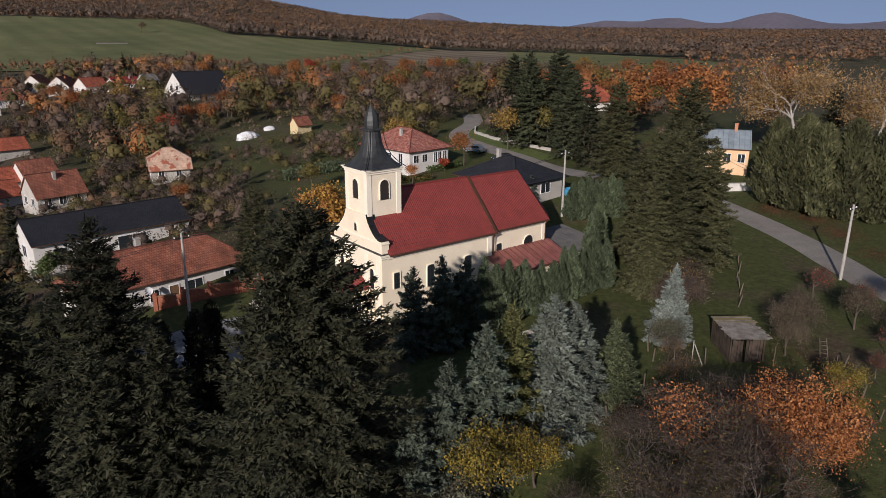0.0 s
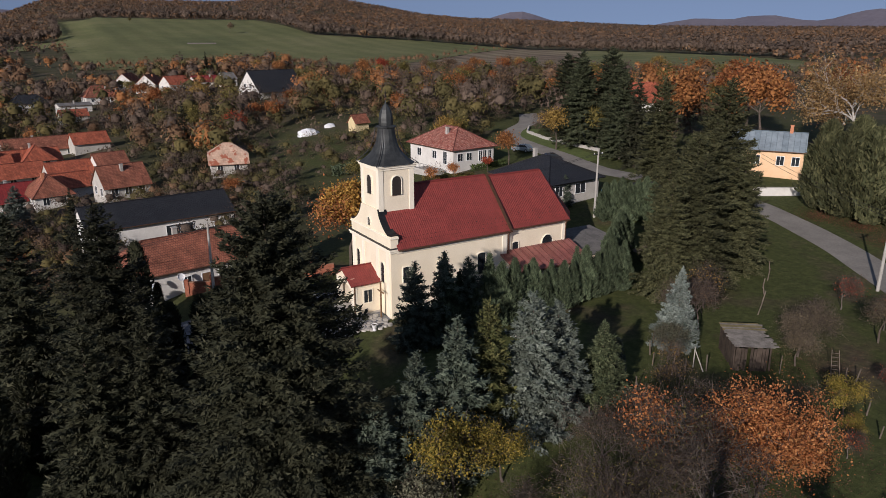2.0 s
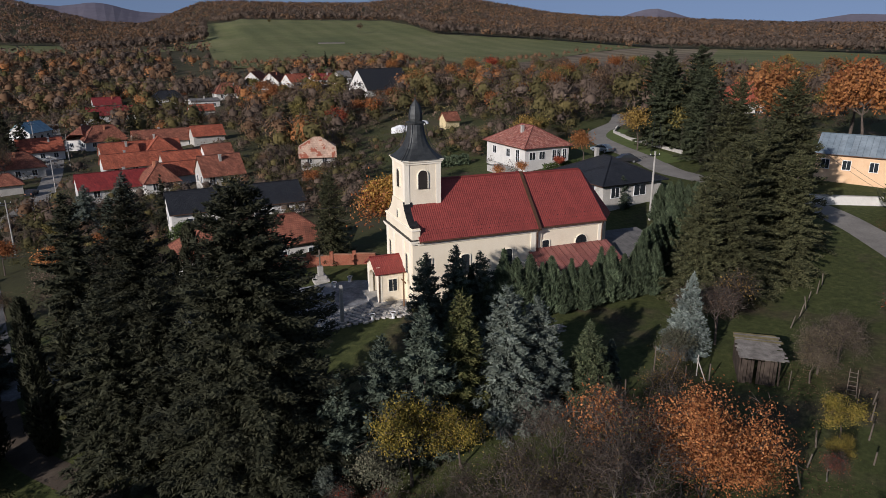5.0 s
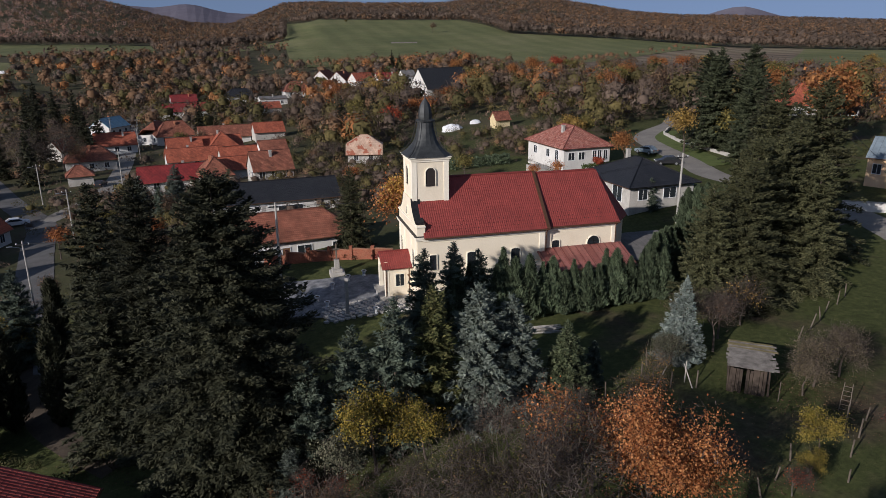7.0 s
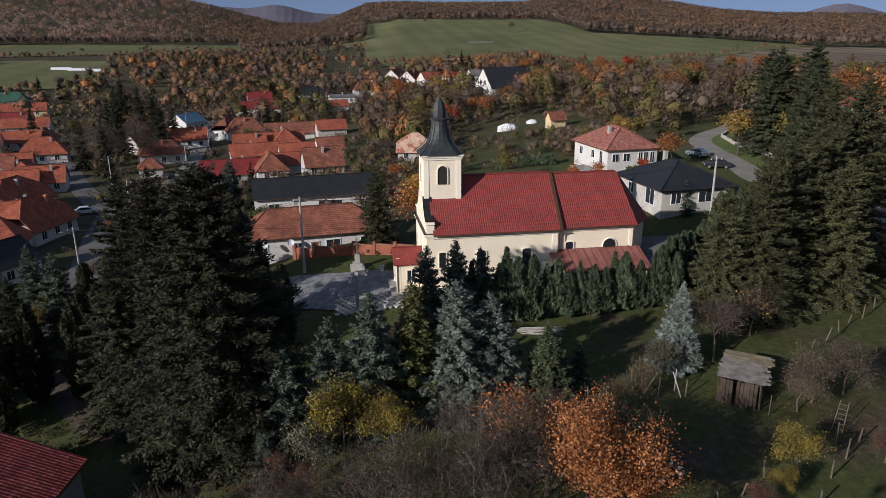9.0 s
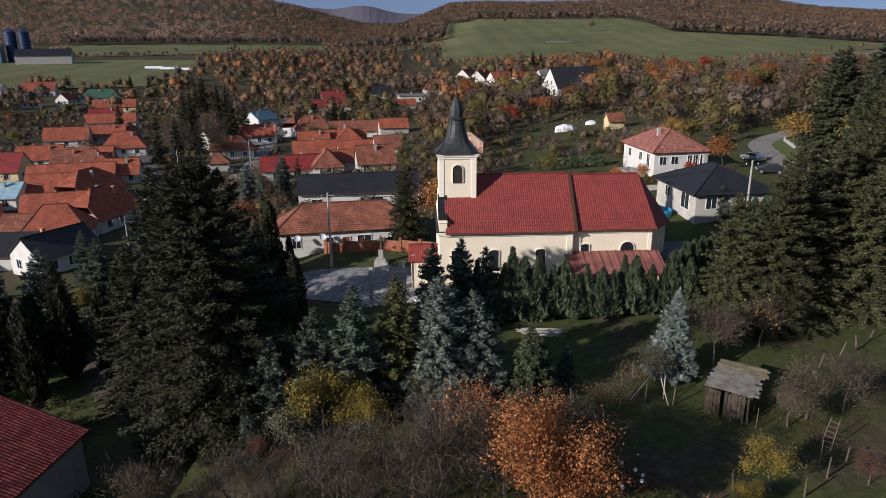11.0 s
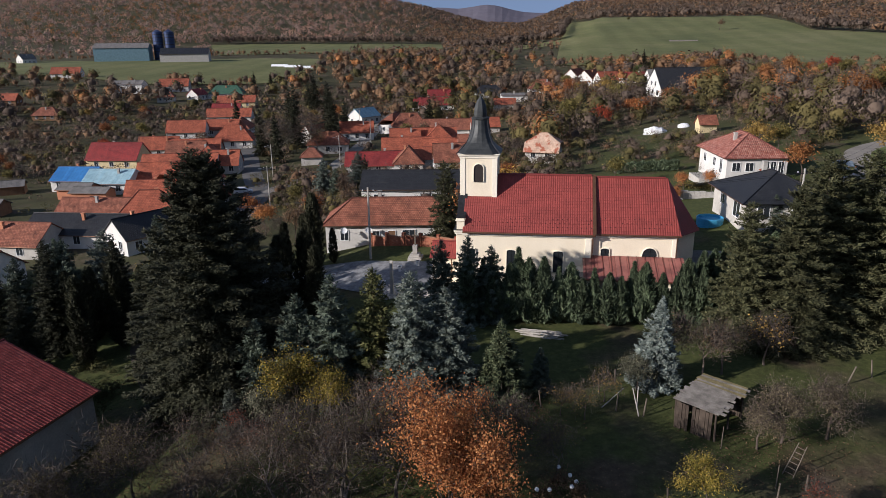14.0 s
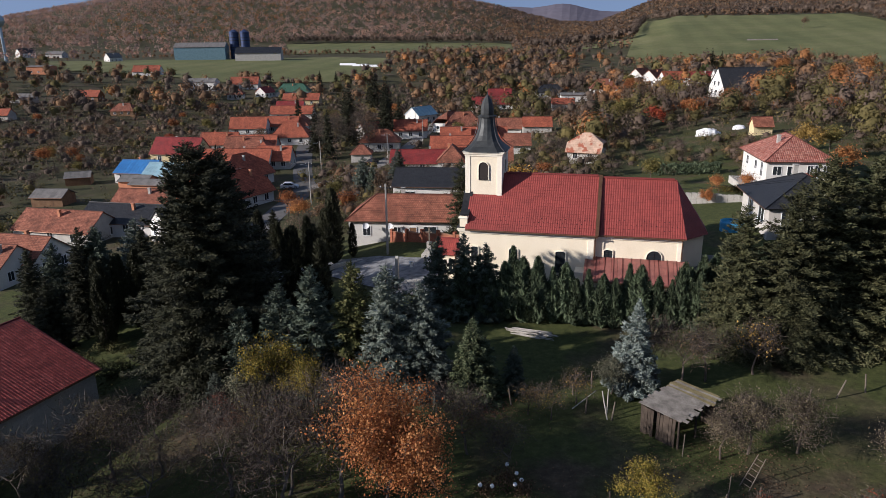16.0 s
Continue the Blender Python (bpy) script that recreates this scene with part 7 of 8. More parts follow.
l.new(info.outputs["Random"], addr.inputs[0])
l.new(geo.outputs["Random Per Island"], addr.inputs[1])
frac = n.new("ShaderNodeMath")
frac.operation = "FRACT"
l.new(addr.outputs[0], frac.inputs[0])
r = ramp_node(n, [(0.0, (0.27, 0.048, 0.036)), (0.6, (0.36, 0.07, 0.05)), (1.0, (0.46, 0.11, 0.08))])
l.new(frac.outputs[0], r.inputs["Fac"])
stn = noise_node(n, l, n.new("ShaderNodeNewGeometry").outputs["Position"], 1.3, 4)
g = ramp_node(n, [(0.35, (0.65, 0.65, 0.65)), (0.6, (1, 1, 1))])
l.new(stn.outputs["Fac"], g.inputs["Fac"])
l.new(mix_node(n, l, "MULTIPLY", 1.0, r.outputs["Color"], g.outputs["Color"]), b.inputs["Base Color"])
tile_me.materials.append(TILEMAT)
TILE_HOST = [o for o in nb.children if o.name.startswith("roof")][0]
along = math.atan(s_)
tv = np.array([v.co[:] for v in tile_me.vertices])
tf = [tuple(p.vertices) for p in tile_me.polygons]
rest_v, rest_f = [], []
made = 0
TILES = []
for rw in range(int(slope_len / rowh)):
    for cl in range(int(15.6 / tw)):
        u, v = 7.95 - (cl + 1) * tw, rw * rowh
        y = -(hw + over) + v * math.cos(along)
        z = 3.75 - over * s_ + v * math.sin(along) + 0.012
        m = Matrix.Translation((u, y, z)) @ Matrix.Rotation(along, 4, "X")
        if cl < 20 and rw > 8 and made < 300:
            TILES.append(m)
            made += 1
        else:
            o_ = len(rest_v)
            for q in tv:
                rest_v.append(m @ Vector(q))
            rest_f += [tuple(i + o_ for i in f_) for f_ in tf]
me = bpy.data.meshes.new("roof_tiles")
me.from_pydata(rest_v, [], rest_f)
tagged(link_mesh("roof_tiles", me, TILEMAT, TILE_HOST), kind="stuff")
for m in TILES:
    ob = link_mesh("roof_tile", tile_me, None, TILE_HOST)
    ob.matrix_local = m

# low pale wall and grass verge inside the bend of the road, hedge below the villa
bend = thing("roadside_wall", (0, 0, 0), "low pale stone wall along the bend of the road", "wall")
bend_pts = [Vector(p) for p in ((72.0, 70.5), (67.5, 65.5), (65.2, 57.0), (64.6, 48.0), (64.0, 40.0))]
for a, b_ in zip(bend_pts, bend_pts[1:]):
    m = int((b_ - a).length / 1.0)
    for k in range(m):
        q = a.lerp(b_, (k + 0.5) / m)
        d = b_ - a
        blk = part("wall_block", boxed(-0.5, 0.5, -0.16, 0.16, -0.5, 0.55 + 0.05 * (k % 3), 0.02), STONE, bend)
        blk.matrix_local = pose(q.x, q.y, gz(q.x, q.y), 0, 0, math.degrees(math.atan2(d.y, d.x)))
VERGE = worn("bright_verge_grass", (0.085, 0.115, 0.03), (0.125, 0.155, 0.045), 0.6, 7, 0.95, bump=0.5)
strip("verge", ((70.5, 68.0), (65.0, 62.0), (62.4, 53.0), (60.8, 44.0), (58.6, 35.0)), 4.2, VERGE, "bright green grass verge beside the road", "grass", 0.04)


def hedge_row(a, b, h, w, mat, label, seed, n=2600, size=0.22):
    """A clipped hedge: dense small sprays filling a long box with an uneven top."""
    rng = np.random.default_rng(seed)
    A, B = np.array(a, float), np.array(b, float)
    t = rng.random(n)
    d = (B - A) / np.linalg.norm(B - A)
    side = np.array([-d[1], d[0]])
    off = rng.uniform(-w / 2, w / 2, n)
    top = h * (1 + 0.08 * np.sin(t * 40 + seed))
    z = top * np.sqrt(rng.random(n))
    p = A[None] + (B - A)[None] * t[:, None] + side[None] * off[:, None]
    C = np.stack([p[:, 0], p[:, 1], ground_height(p[:, 0], p[:, 1]) + z], 1)
    S = size * rng.uniform(0.7, 1.4, n)
    v, f = cards(C, rng.normal(size=(n, 3)) + np.array([0, 0, 0.6]), S, S * 0.6, rng)
    return tagged(link_mesh("hedge", mesh_np("hedge", v, f), mat), label, "hedge")


hedge_row((21.0, 63.5), (31.8, 60.5), 2.0, 1.6, THUJA, "dense dark green clipped hedge beside the villa garden", 3, 3600, 0.34)
hedge_row((29.5, 45.5), (36.5, 40.5), 1.0, 1.2, OLIVELEAF, "low olive shrubs below the villa terrace", 4, 1800, 0.26)
hedge_row((39.0, 45.0), (45.5, 44.2), 1.1, 1.2, GREENLEAF, "low green shrubs at the villa corner", 5, 1400, 0.26)

# ---- trees and shrubs by place ----
# bare thicket and orchard in the foreground
for k, (kind, x, y, h) in enumerate((
        ("bare_b", 1.4, -29.6, 5.0), ("bare_b", 0.4, -33.4, 7.2), ("bare", -2.0, -35.2, 7.6), ("bare", -1.8, -28.4, 5.4), ("bare_b", -5.2, -30.4, 6.0), ("bare", -7.6, -28.6, 4.2), ("bare_b", -11.6, -28.4, 3.6), ("bare", -6.4, -33.2, 6.2), ("bare_b", -2.8, -33.0, 6.0),
        ("bare", -12.8, -31.0, 6.0), ("bare_b", -16.2, -31.4, 6.2), ("bare_b", -19.6, -26.8, 3.8), ("bare_b", 6.4, -27.8, 4.6), ("bare", 4.2, -26.0, 3.8),
        ("bare_b", -20.4, -34.5, 6.0), ("bare", 0.6, -25.8, 3.6), ("bare_b", 9.0, -29.6, 3.6), ("bare", -10.2, -35.6, 6.0), ("bare_b", -14.4, -36.6, 6.2))):
    broadleaf(kind, (x, y), h, "leafless brown thicket tree in the garden", "bare_tree", 47 * k, "bare garden trees")
for k, (kind, x, y, h, label) in enumerate((
        ("bare_red", -13.0, -24.0, 2.4, "low rust-leaved bush below the dark spruce"), ("bare_red", -10.8, -25.2, 2.0, "low rust-leaved bush below the dark spruce"), ("sparse", 12.4, -20.6, 2.8, "low shrub with a few withered leaves by the fence"), ("sparse", 9.4, -22.6, 2.4, "scraggy low bush at the edge of the garden"), ("wispy_orange", 2.4, -30.6, 6.4, "thin tree with sparse orange leaves beside the cherry"), ("sparse", 11.0, -23.0, 2.6, "scraggy low bush at the edge of the garden"),
        ("bush_yellow", -8.6, -23.6, 5.9, "bushy shrub with yellow-green leaves below the spruces"), ("bush_yellow", -5.4, -23.8, 4.3, "bushy shrub with yellow leaves below the spruces"), ("bush_olive", -10.6, -23.4, 3.4, "olive-green shrub below the spruces"),
        ("apple", 22.6, -24.8, 4.0, "gnarled leafless apple tree on the meadow"), ("apple", 25.4, -24.2, 4.2, "gnarled leafless apple tree on the meadow"), ("apple", 21.0, -25.6, 3.2, "gnarled leafless apple tree on the meadow"),
        ("bush_yellow", 16.9, -31.6, 3.4, "low yellow-leaved bush in the orchard"), ("bush_yellow", 14.9, -33.0, 2.0, "low yellow-leaved bush in the orchard"), ("sparse", 24.6, -14.4, 4.4, "small gnarled tree with a few yellow leaves"),
        ("gnarled", 19.4, -17.9, 5.0, "pale twisted leafless tree by the fence"), ("gnarled", 17.8, -17.0, 5.2, "twiggy leafless tree beside the blue spruce"), ("gnarled", 21.2, -16.0, 4.6, "leafless tree by the garden fence"),
        ("bare_red", 34.4, -21.6, 3.6, "bush with dark red leaves by the meadow"), ("bare_red", 33.0, -26.0, 3.4, "bush with dark red leaves by the meadow"), ("apple", 30.2, -27.0, 4.2, "leafless orchard tree on the meadow"),
        ("apple", 37.0, -28.0, 4.2, "leafless orchard tree on the meadow"), ("bare_red", 22.4, -31.6, 2.4, "low red shrub in the orchard"), ("bare_red", 12.6, -34.2, 2.2, "low reddish shrub in the garden"), ("bush_olive", 14.7, -18.9, 2.7, "grey-green bush at the foot of the blue spruce"),
        ("yellow", 2.3, 14.4, 9.6, "tall maple with golden leaves behind the tower"), ("fading", 2.8, 13.6, 9.2, "orange-leaved maple behind the nave"), ("fading", 29.0, 41.5, 3.4, "small orange garden tree below the villa"),
        ("orange", 27.0, 36.5, 2.6, "round orange shrub on the garden terrace"), ("bare_red", 27.2, -30.6, 2.6, "low bush with dark red leaves in the orchard"), ("apple", 29.8, -31.0, 3.6, "tangled leafless bush in the orchard"), ("apple", 26.0, -33.6, 4.0, "tangled leafless bush in the orchard"), ("fading", 33.0, 41.2, 3.4, "rusty garden tree before the villa"), ("red", 41.0, 43.0, 2.6, "red ornamental shrub before the villa"),
        )):
    broadleaf(kind, (x, y), h, label, "tree" if h > 4 else "shrub", 71 * k)
for k, (kind, x, y, h, label) in enumerate((
        ("larch", 82.3, 3.9, 18.0, "tall golden weeping birch above the road"), ("larch", 86.5, 9.0, 15.5, "golden birch behind the peach house"), ("copper", 73.4, 31.0, 15.0, "tall orange autumn tree beside the road"),
        ("copper", 84.5, 22.0, 14.0, "tall orange-brown tree behind the peach house"), ("rust", 92.0, 30.0, 14.0, "rust-brown tree behind the peach house"), ("rust", 96.0, 14.0, 14.0, "rust-brown tree above the road"), ("larch", 95.0, -3.5, 16.5, "pale-stemmed birch above the road"),
        ("bare", -63.5, 140.0, 13.0, "large bare brown tree between the village houses"), ("bare", -68.0, 128.0, 12.0, "large bare brown tree between the village houses"), ("bare_b", -74.0, 140.0, 12.0, "large bare brown tree between the village houses"), ("bare_b", -58.5, 133.0, 9.0, "bare brown tree between the village houses"), ("bush_yellow", -38.4, 9.0, 5.0, "yellow-leaved shrub beside the street"), ("brown", -28.0, 30.0, 5.5, "brown withered tree behind the cottage"), ("green", -20.0, 40.0, 4.0, "green shrub behind the cottage"))):
    broadleaf(kind, (x, y), h, label, "tree" if h > 4 else "shrub", 71 * k)
# orchard trees out of view behind the thicket, added so their shade falls across the garden
for k, (kind, x, y, h) in enumerate((("copper", -18.0, -46.0, 12.5), ("olive", -22.5, -42.0, 11.5), ("olive", -14.0, -44.5, 6.2), ("copper", -8.0, -47.0, 5.6), ("olive", -2.0, -46.0, 6.0), ("rust", -27.0, -44.0, 12.0))):
    broadleaf(kind, (x, y), h, "leafy orchard tree at the edge of the garden", "orchard_tree", 53 * k)
# unseen spruces south of the gardens, added to throw shade over them
for k, (kind, x, y, h) in enumerate((("big_dark", -24.0, -45.0, 15.0), ("big_dark", -20.0, -46.8, 18.0), ("big_dark", -15.0, -49.5, 16.0), ("big_dark", -9.0, -52.0, 15.0), ("big_dark", -3.0, -55.0, 14.0), ("big_dark", -40.0, -45.0, 15.0), ("big_dark_b", -44.5, -40.0, 15.0), ("big_dark", -37.0, -52.0, 15.0), ("big_dark_b", -47.0, -34.0, 15.0), ("big_dark", -42.0, -55.0, 15.0), ("big_dark_b", -32.0, -58.0, 14.0))):
    conifer("far_dark", (x, y), h, "unseen dark spruce added to shade the garden", "spruce_tree", 61 * k + 5)
conifer("loose_olive", (-4.0, 18.0), 10.4, "loose brown-green spruce between brick wall and cottage", "spruce_tree", 70)
# more conifers: dark group to the west, columns by the neighbour's house, tall group beyond the road
# The far_dark ones here stay out of view, added to shade the western ground.
for k, (kind, x, y, h) in enumerate((("wide_dark", -22.2, -10.6, 13.6), ("wide_dark", -25.6, -10.0, 13.8), ("wide_dark", -28.6, 4.3, 17.4), ("wide_dark", -42.0, -4.0, 10.0), ("wide_dark", -45.5, 0.5, 11.0), ("wide_dark", -38.6, 2.4, 10.0), ("wide_dark", -48.0, -4.5, 10.0), ("wide_dark", -41.5, -9.0, 8.4), ("wide_dark", -31.0, 20.0, 7.0), ("far_dark", -51.0, -16.0, 12.5), ("far_dark", -55.0, -21.0, 13.0), ("far_dark", -59.0, -15.0, 13.0), ("far_dark", -47.5, -12.5, 9.0), ("far_dark", -62.0, -24.0, 13.0))):
    conifer(kind, (x, y), h, "dark spruce west of the churchyard, the outermost unseen and added for shade", "spruce_tree", 41 * k + 15)
for k, (x, y, h) in enumerate(((-34.7, -3.8, 9.4), (-30.9, -4.8, 9.0), (-33.4, 6.6, 9.0), (-36.4, -7.4, 9.2), (-37.6, -5.8, 8.8), (-35.4, -8.8, 8.2), (-40.4, -3.4, 8.6), (-30.8, 15.5, 8.0), (-29.0, -1.5, 8.2), (-17.2, -2.0, 9.5), (-15.6, -0.6, 9.0), (-19.0, 0.8, 8.6), (-25.8, 1.6, 8.4), (-13.6, -3.4, 8.0), (-39.0, -1.6, 8.4), (-32.4, 2.0, 8.0), (-19.3, 13.2, 9.8), (-21.0, 14.4, 7.2), (-17.6, 15.2, 4.6), (-24.0, 15.6, 6.4), (-27.6, 14.4, 6.4))):
    conifer("thuja_dark", (x, y), h, "dark slim columnar conifer", "column_conifer", 33 * k, "columnar conifers")
for k, (kind, x, y, h) in enumerate((("far_pine", 64.5, 46.0, 16.5), ("far_pine", 68.0, 50.0, 17.5), ("far_pine", 71.5, 58.0, 16.5), ("far_pine", 70.0, 44.0, 18.0), ("far_pine", 66.0, 38.0, 16.0), ("far_dark", 59.1, 27.0, 15.0), ("big_olive_b", 52.6, 16.3, 15.8),
                                     ("far_dark", 74.5, 50.0, 17.0), ("far_pine", 62.0, 33.0, 15.0), ("far_dark", 100.0, 6.0, 15.0), ("far_dark", 104.0, -8.0, 16.0), ("far_dark", 92.0, -16.0, 15.0), ("far_dark", 78.0, -18.0, 13.0),
                                     )):
    conifer(kind, (x, y), h, "tall dark conifer in the group beyond the road", "conifer", 29 * k)
for k, (kind, x, y, h) in enumerate((("far_dark", -66.0, 172.0, 19.0), ("far_dark", -71.0, 151.0, 20.0), ("far_dark", -76.0, 160.0, 18.0), ("far_dark", -66.5, 122.0, 14.0), ("far_dark", -62.5, 163.0, 16.0), ("far_dark", -59.5, 168.0, 14.0), ("far_dark", -30.5, 172.0, 13.0), ("far_dark", 8.6, 126.0, 12.5), ("far_dark", -88.0, 440.0, 16.0), ("far_dark", -76.0, 134.0, 14.0), ("far_dark", -97.5, 251.0, 19.0), ("far_dark", -89.0, 243.0, 16.0), ("far_dark", -103.0, 259.0, 15.0),
                                     ("blue", -33.7, 62.6, 8.4), ("blue", -28.4, 68.6, 8.6), ("mid", -30.0, 58.0, 7.0), ("far_dark", -22.0, 49.5, 9.5), ("mid", 33.8, 15.4, 4.2), ("far_dark", -3.8, 20.4, 9.4), ("far_dark", 57, 300, 14), ("far_dark", 62, 305, 12),
                                     ("far_dark", -160, 330, 13), ("far_dark", -152, 336, 12), ("far_dark", 20.0, 142.0, 11.0), ("far_dark", -120.0, 215.0, 11.0), ("mid", -44.0, 1.5, 10.5), ("blue", -41.0, 4.5, 10.5), ("mid", -48.0, -1.0, 9.5), ("mid", -37.5, 10.0, 9.5), ("mid", -45.0, 22.0, 8.0), ("mid", -50.0, 8.0, 9.0))):
    conifer(kind, (x, y), h, "bluish spruce in a village garden" if kind in ("blue", "mid") else "tall dark conifer among the gardens", "conifer", 29 * k)
for k, (x, y, h) in enumerate(((62.5, -2.7, 11.8), (61.6, -6.0, 11.6), (61.8, -9.2, 12.2), (63.2, -12.2, 12.8), (65.0, -15.4, 12.5), (66.4, -18.6, 12.0), (65.6, -5.0, 12.4), (66.5, -11.0, 12.6))):
    conifer("thuja_bronze", (x, y), h, "broad bronze-green conifer in the tall hedge above the road", "hedge_conifer", 57 * k, "tall hedge")
for k in range(7):
    conifer("thuja_c", (34.6 + 0.95 * k, 8.8 - 0.45 * k), 5.0 + 0.3 * (k % 3), "green thuja in the hedge behind the bungalow", "thuja", 43 * k, "back hedge")


# ---- scattered trees of the gardens and slopes ----
MIDTREES = {
    "mid_rust": (RUSTLEAF, 8.0, 0.75, 51, 1300, 0.36, 0.6, 0), "mid_olive": (OLIVELEAF, 8.0, 0.75, 52, 1300, 0.36, 0.6, 0), "mid_brown": (BROWNLEAF, 7.0, 0.8, 53, 800, 0.28, 0.55, 500),
    "mid_orange": (COPPERLEAF, 8.0, 0.7, 54, 1500, 0.34, 0.6, 0), "mid_red": (REDLEAF, 6.0, 0.85, 55, 1300, 0.30, 0.5, 0), "mid_bare": (None, 7.0, 0.85, 56, 0, 0, 0, 1200), "mid_yellow": (OCHRELEAF, 8.0, 0.65, 57, 1400, 0.32, 0.55, 0),
    "mid_green": (GREENLEAF, 6.0, 0.8, 58, 1100, 0.34, 0.55, 0),
}
BROADLEAF.update(MIDTREES)
MIDNAME = {"mid_rust": "rust-brown autumn tree on the slope", "mid_olive": "olive fading tree in the gardens", "mid_brown": "half-bare brown tree in the gardens", "mid_orange": "orange autumn tree in the gardens",
           "mid_red": "red-leaved autumn tree in the gardens", "mid_bare": "leafless grey-brown tree in the gardens", "mid_yellow": "yellow-leaved tree in the gardens", "mid_green": "green leafy tree in the gardens"}
HOUSES = [(o.location.x, o.location.y, max(6.0, 0.6 * 14)) for o in scene.objects if o.parent is None and o.name.split(".")[0] in ("house", "village_house", "garden_shed", "farm_hall", "neighbour_building", "church", "garden_hut")]
LANES = [(36, -36), (41.9, -25.2), (46.6, -18.6), (51.3, -11.3), (55.5, -1.2), (57.0, 8.0), (54.8, 18.0), (53.4, 28.9), (56.7, 41.4), (59.4, 54.1), (62.6, 64.6), (68.2, 70.8), (78, 73.5), (-36, 5), (-44.9, 40.3), (-49, 58), (-53.2, 76.2), (-60, 90), (-66, 102.8), (-73, 120), (-81.4, 137), (-95, 168), (-48, 100), (-47.5, 116.4), (-48.5, 134.4), (-51.0, 161), (-53, 182), (-56.2, 204), (-60, 235), (-64.8, 265)]
HX = np.array([(x, y) for x, y, r_ in HOUSES])
LX = np.array(LANES)


def free(x, y, gap=7.5):
    if np.min(np.hypot(HX[:, 0] - x, HX[:, 1] - y)) < gap or np.min(np.hypot(LX[:, 0] - x, LX[:, 1] - y)) < 6.0:
        return False
    if -22 < x < 30 and -40 < y < 16:
        return False
    if 18 < x < 62 and -34 < y < 44:
        return False
    if 5 < x < 34 and 44 < y < 78 and (x + y) % 7 > 2:
        return False
    return True


def hides(x, y):
    """True for a spot just down the slope from a house, which stays open."""
    d = HX - np.array([x, y])
    way = HX - np.array([-15.0, -45.0])
    way /= np.linalg.norm(way, axis=1, keepdims=True)
    ahead = (d * way).sum(1)
    aside = np.abs(d[:, 0] * way[:, 1] - d[:, 1] * way[:, 0])
    return bool(np.any((ahead > 0) & (ahead < 26) & (aside < 9))) or (20 < x < 52 and 78 < y < 128)


rng = np.random.default_rng(21)
made = 0
tries = 0
while made < 270 and tries < 6000:
    tries += 1
    a = radians(rng.uniform(-74, 66))
    rad = 45 + 265 * rng.random() ** 0.75
    x, y = rad * math.sin(a) + rng.normal(0, 3), rad * math.cos(a) + rng.normal(0, 3)
    if not free(x, y) or rad > 60 and hides(x, y):
        continue
    east = x > 12
    wts = (0.24, 0.26, 0.16, 0.14, 0.05, 0.05, 0.08, 0.02) if east else (0.13, 0.17, 0.26, 0.05, 0.03, 0.28, 0.03, 0.05)
    kind = ("mid_rust", "mid_olive", "mid_brown", "mid_orange", "mid_red", "mid_bare", "mid_yellow", "mid_green")[int(rng.choice(8, p=wts))]
    h = rng.uniform(4.5, 8.0) if rad < 130 else rng.uniform(5.5, 10.0)
    if not east:
        h *= 0.68
    broadleaf(kind, (x, y), h, MIDNAME[kind], "garden_tree", float(rng.uniform(0, 360)), "garden and slope trees")
    made += 1


def wood_material(name, stops, patch_scale, thin=0.15):
    """Woodland seen from afar: one tone to a crown, with a little change from leaf mass to leaf mass."""
    m, n, l, b = material(name, 0.85, 0.0, 0.1)
    pos = n.new("ShaderNodeTexCoord").outputs["Object"]
    crown_ = noise_node(n, l, pos, 0.13, 2, 0.5)
    mr = n.new("ShaderNodeMapRange")
    mr.inputs["From Min"].default_value, mr.inputs["From Max"].default_value = 0.28, 0.72
    mr.inputs["To Max"].default_value = 0.72
    l.new(crown_.outputs["Fac"], mr.inputs["Value"])
    add = n.new("ShaderNodeMath")
    add.operation = "MULTIPLY_ADD"
    add.inputs[1].default_value = 0.28
    l.new(n.new("ShaderNodeNewGeometry").outputs["Random Per Island"], add.inputs[0])
    l.new(mr.outputs["Result"], add.inputs[2])
    r = ramp_node(n, stops)
    l.new(add.outputs[0], r.inputs["Fac"])
    t = noise_node(n, l, pos, patch_scale, 4)
    g = ramp_node(n, [(0.35, (0.74, 0.76, 0.80)), (0.65, (1.14, 1.10, 1.06))])
    l.new(t.outputs["Fac"], g.inputs["Fac"])
    c = mix_node(n, l, "MULTIPLY", 1.0, r.outputs["Color"], g.outputs["Color"])
    l.new(c, b.inputs["Base Color"])
    tr = n.new("ShaderNodeBsdfTranslucent")
    l.new(c, tr.inputs["Color"])
    mx = n.new("ShaderNodeMixShader")
    mx.inputs["Fac"].default_value = thin
    l.new(b.outputs["BSDF"], mx.inputs[1])
    l.new(tr.outputs["BSDF"], mx.inputs[2])
    l.new(mx.outputs["Shader"], n["Material Output"].inputs["Surface"])
    return m


# Rust and brown are paled here: the haze over far hills, put into colour.
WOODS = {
    "rust": wood_material("hazy_rust_woods", [(0, (0.28, 0.170, 0.125)), (0.5, (0.37, 0.225, 0.170)), (1, (0.47, 0.290, 0.220))], 0.02),
    "brown": wood_material("hazy_brown_woods", [(0, (0.22, 0.158, 0.138)), (0.5, (0.30, 0.215, 0.185)), (1, (0.38, 0.280, 0.240))], 0.02),
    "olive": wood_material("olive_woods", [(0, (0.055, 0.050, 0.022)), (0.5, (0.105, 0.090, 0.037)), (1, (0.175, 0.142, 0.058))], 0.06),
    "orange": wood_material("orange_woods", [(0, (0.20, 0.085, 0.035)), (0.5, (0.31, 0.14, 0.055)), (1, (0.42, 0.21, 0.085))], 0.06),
}


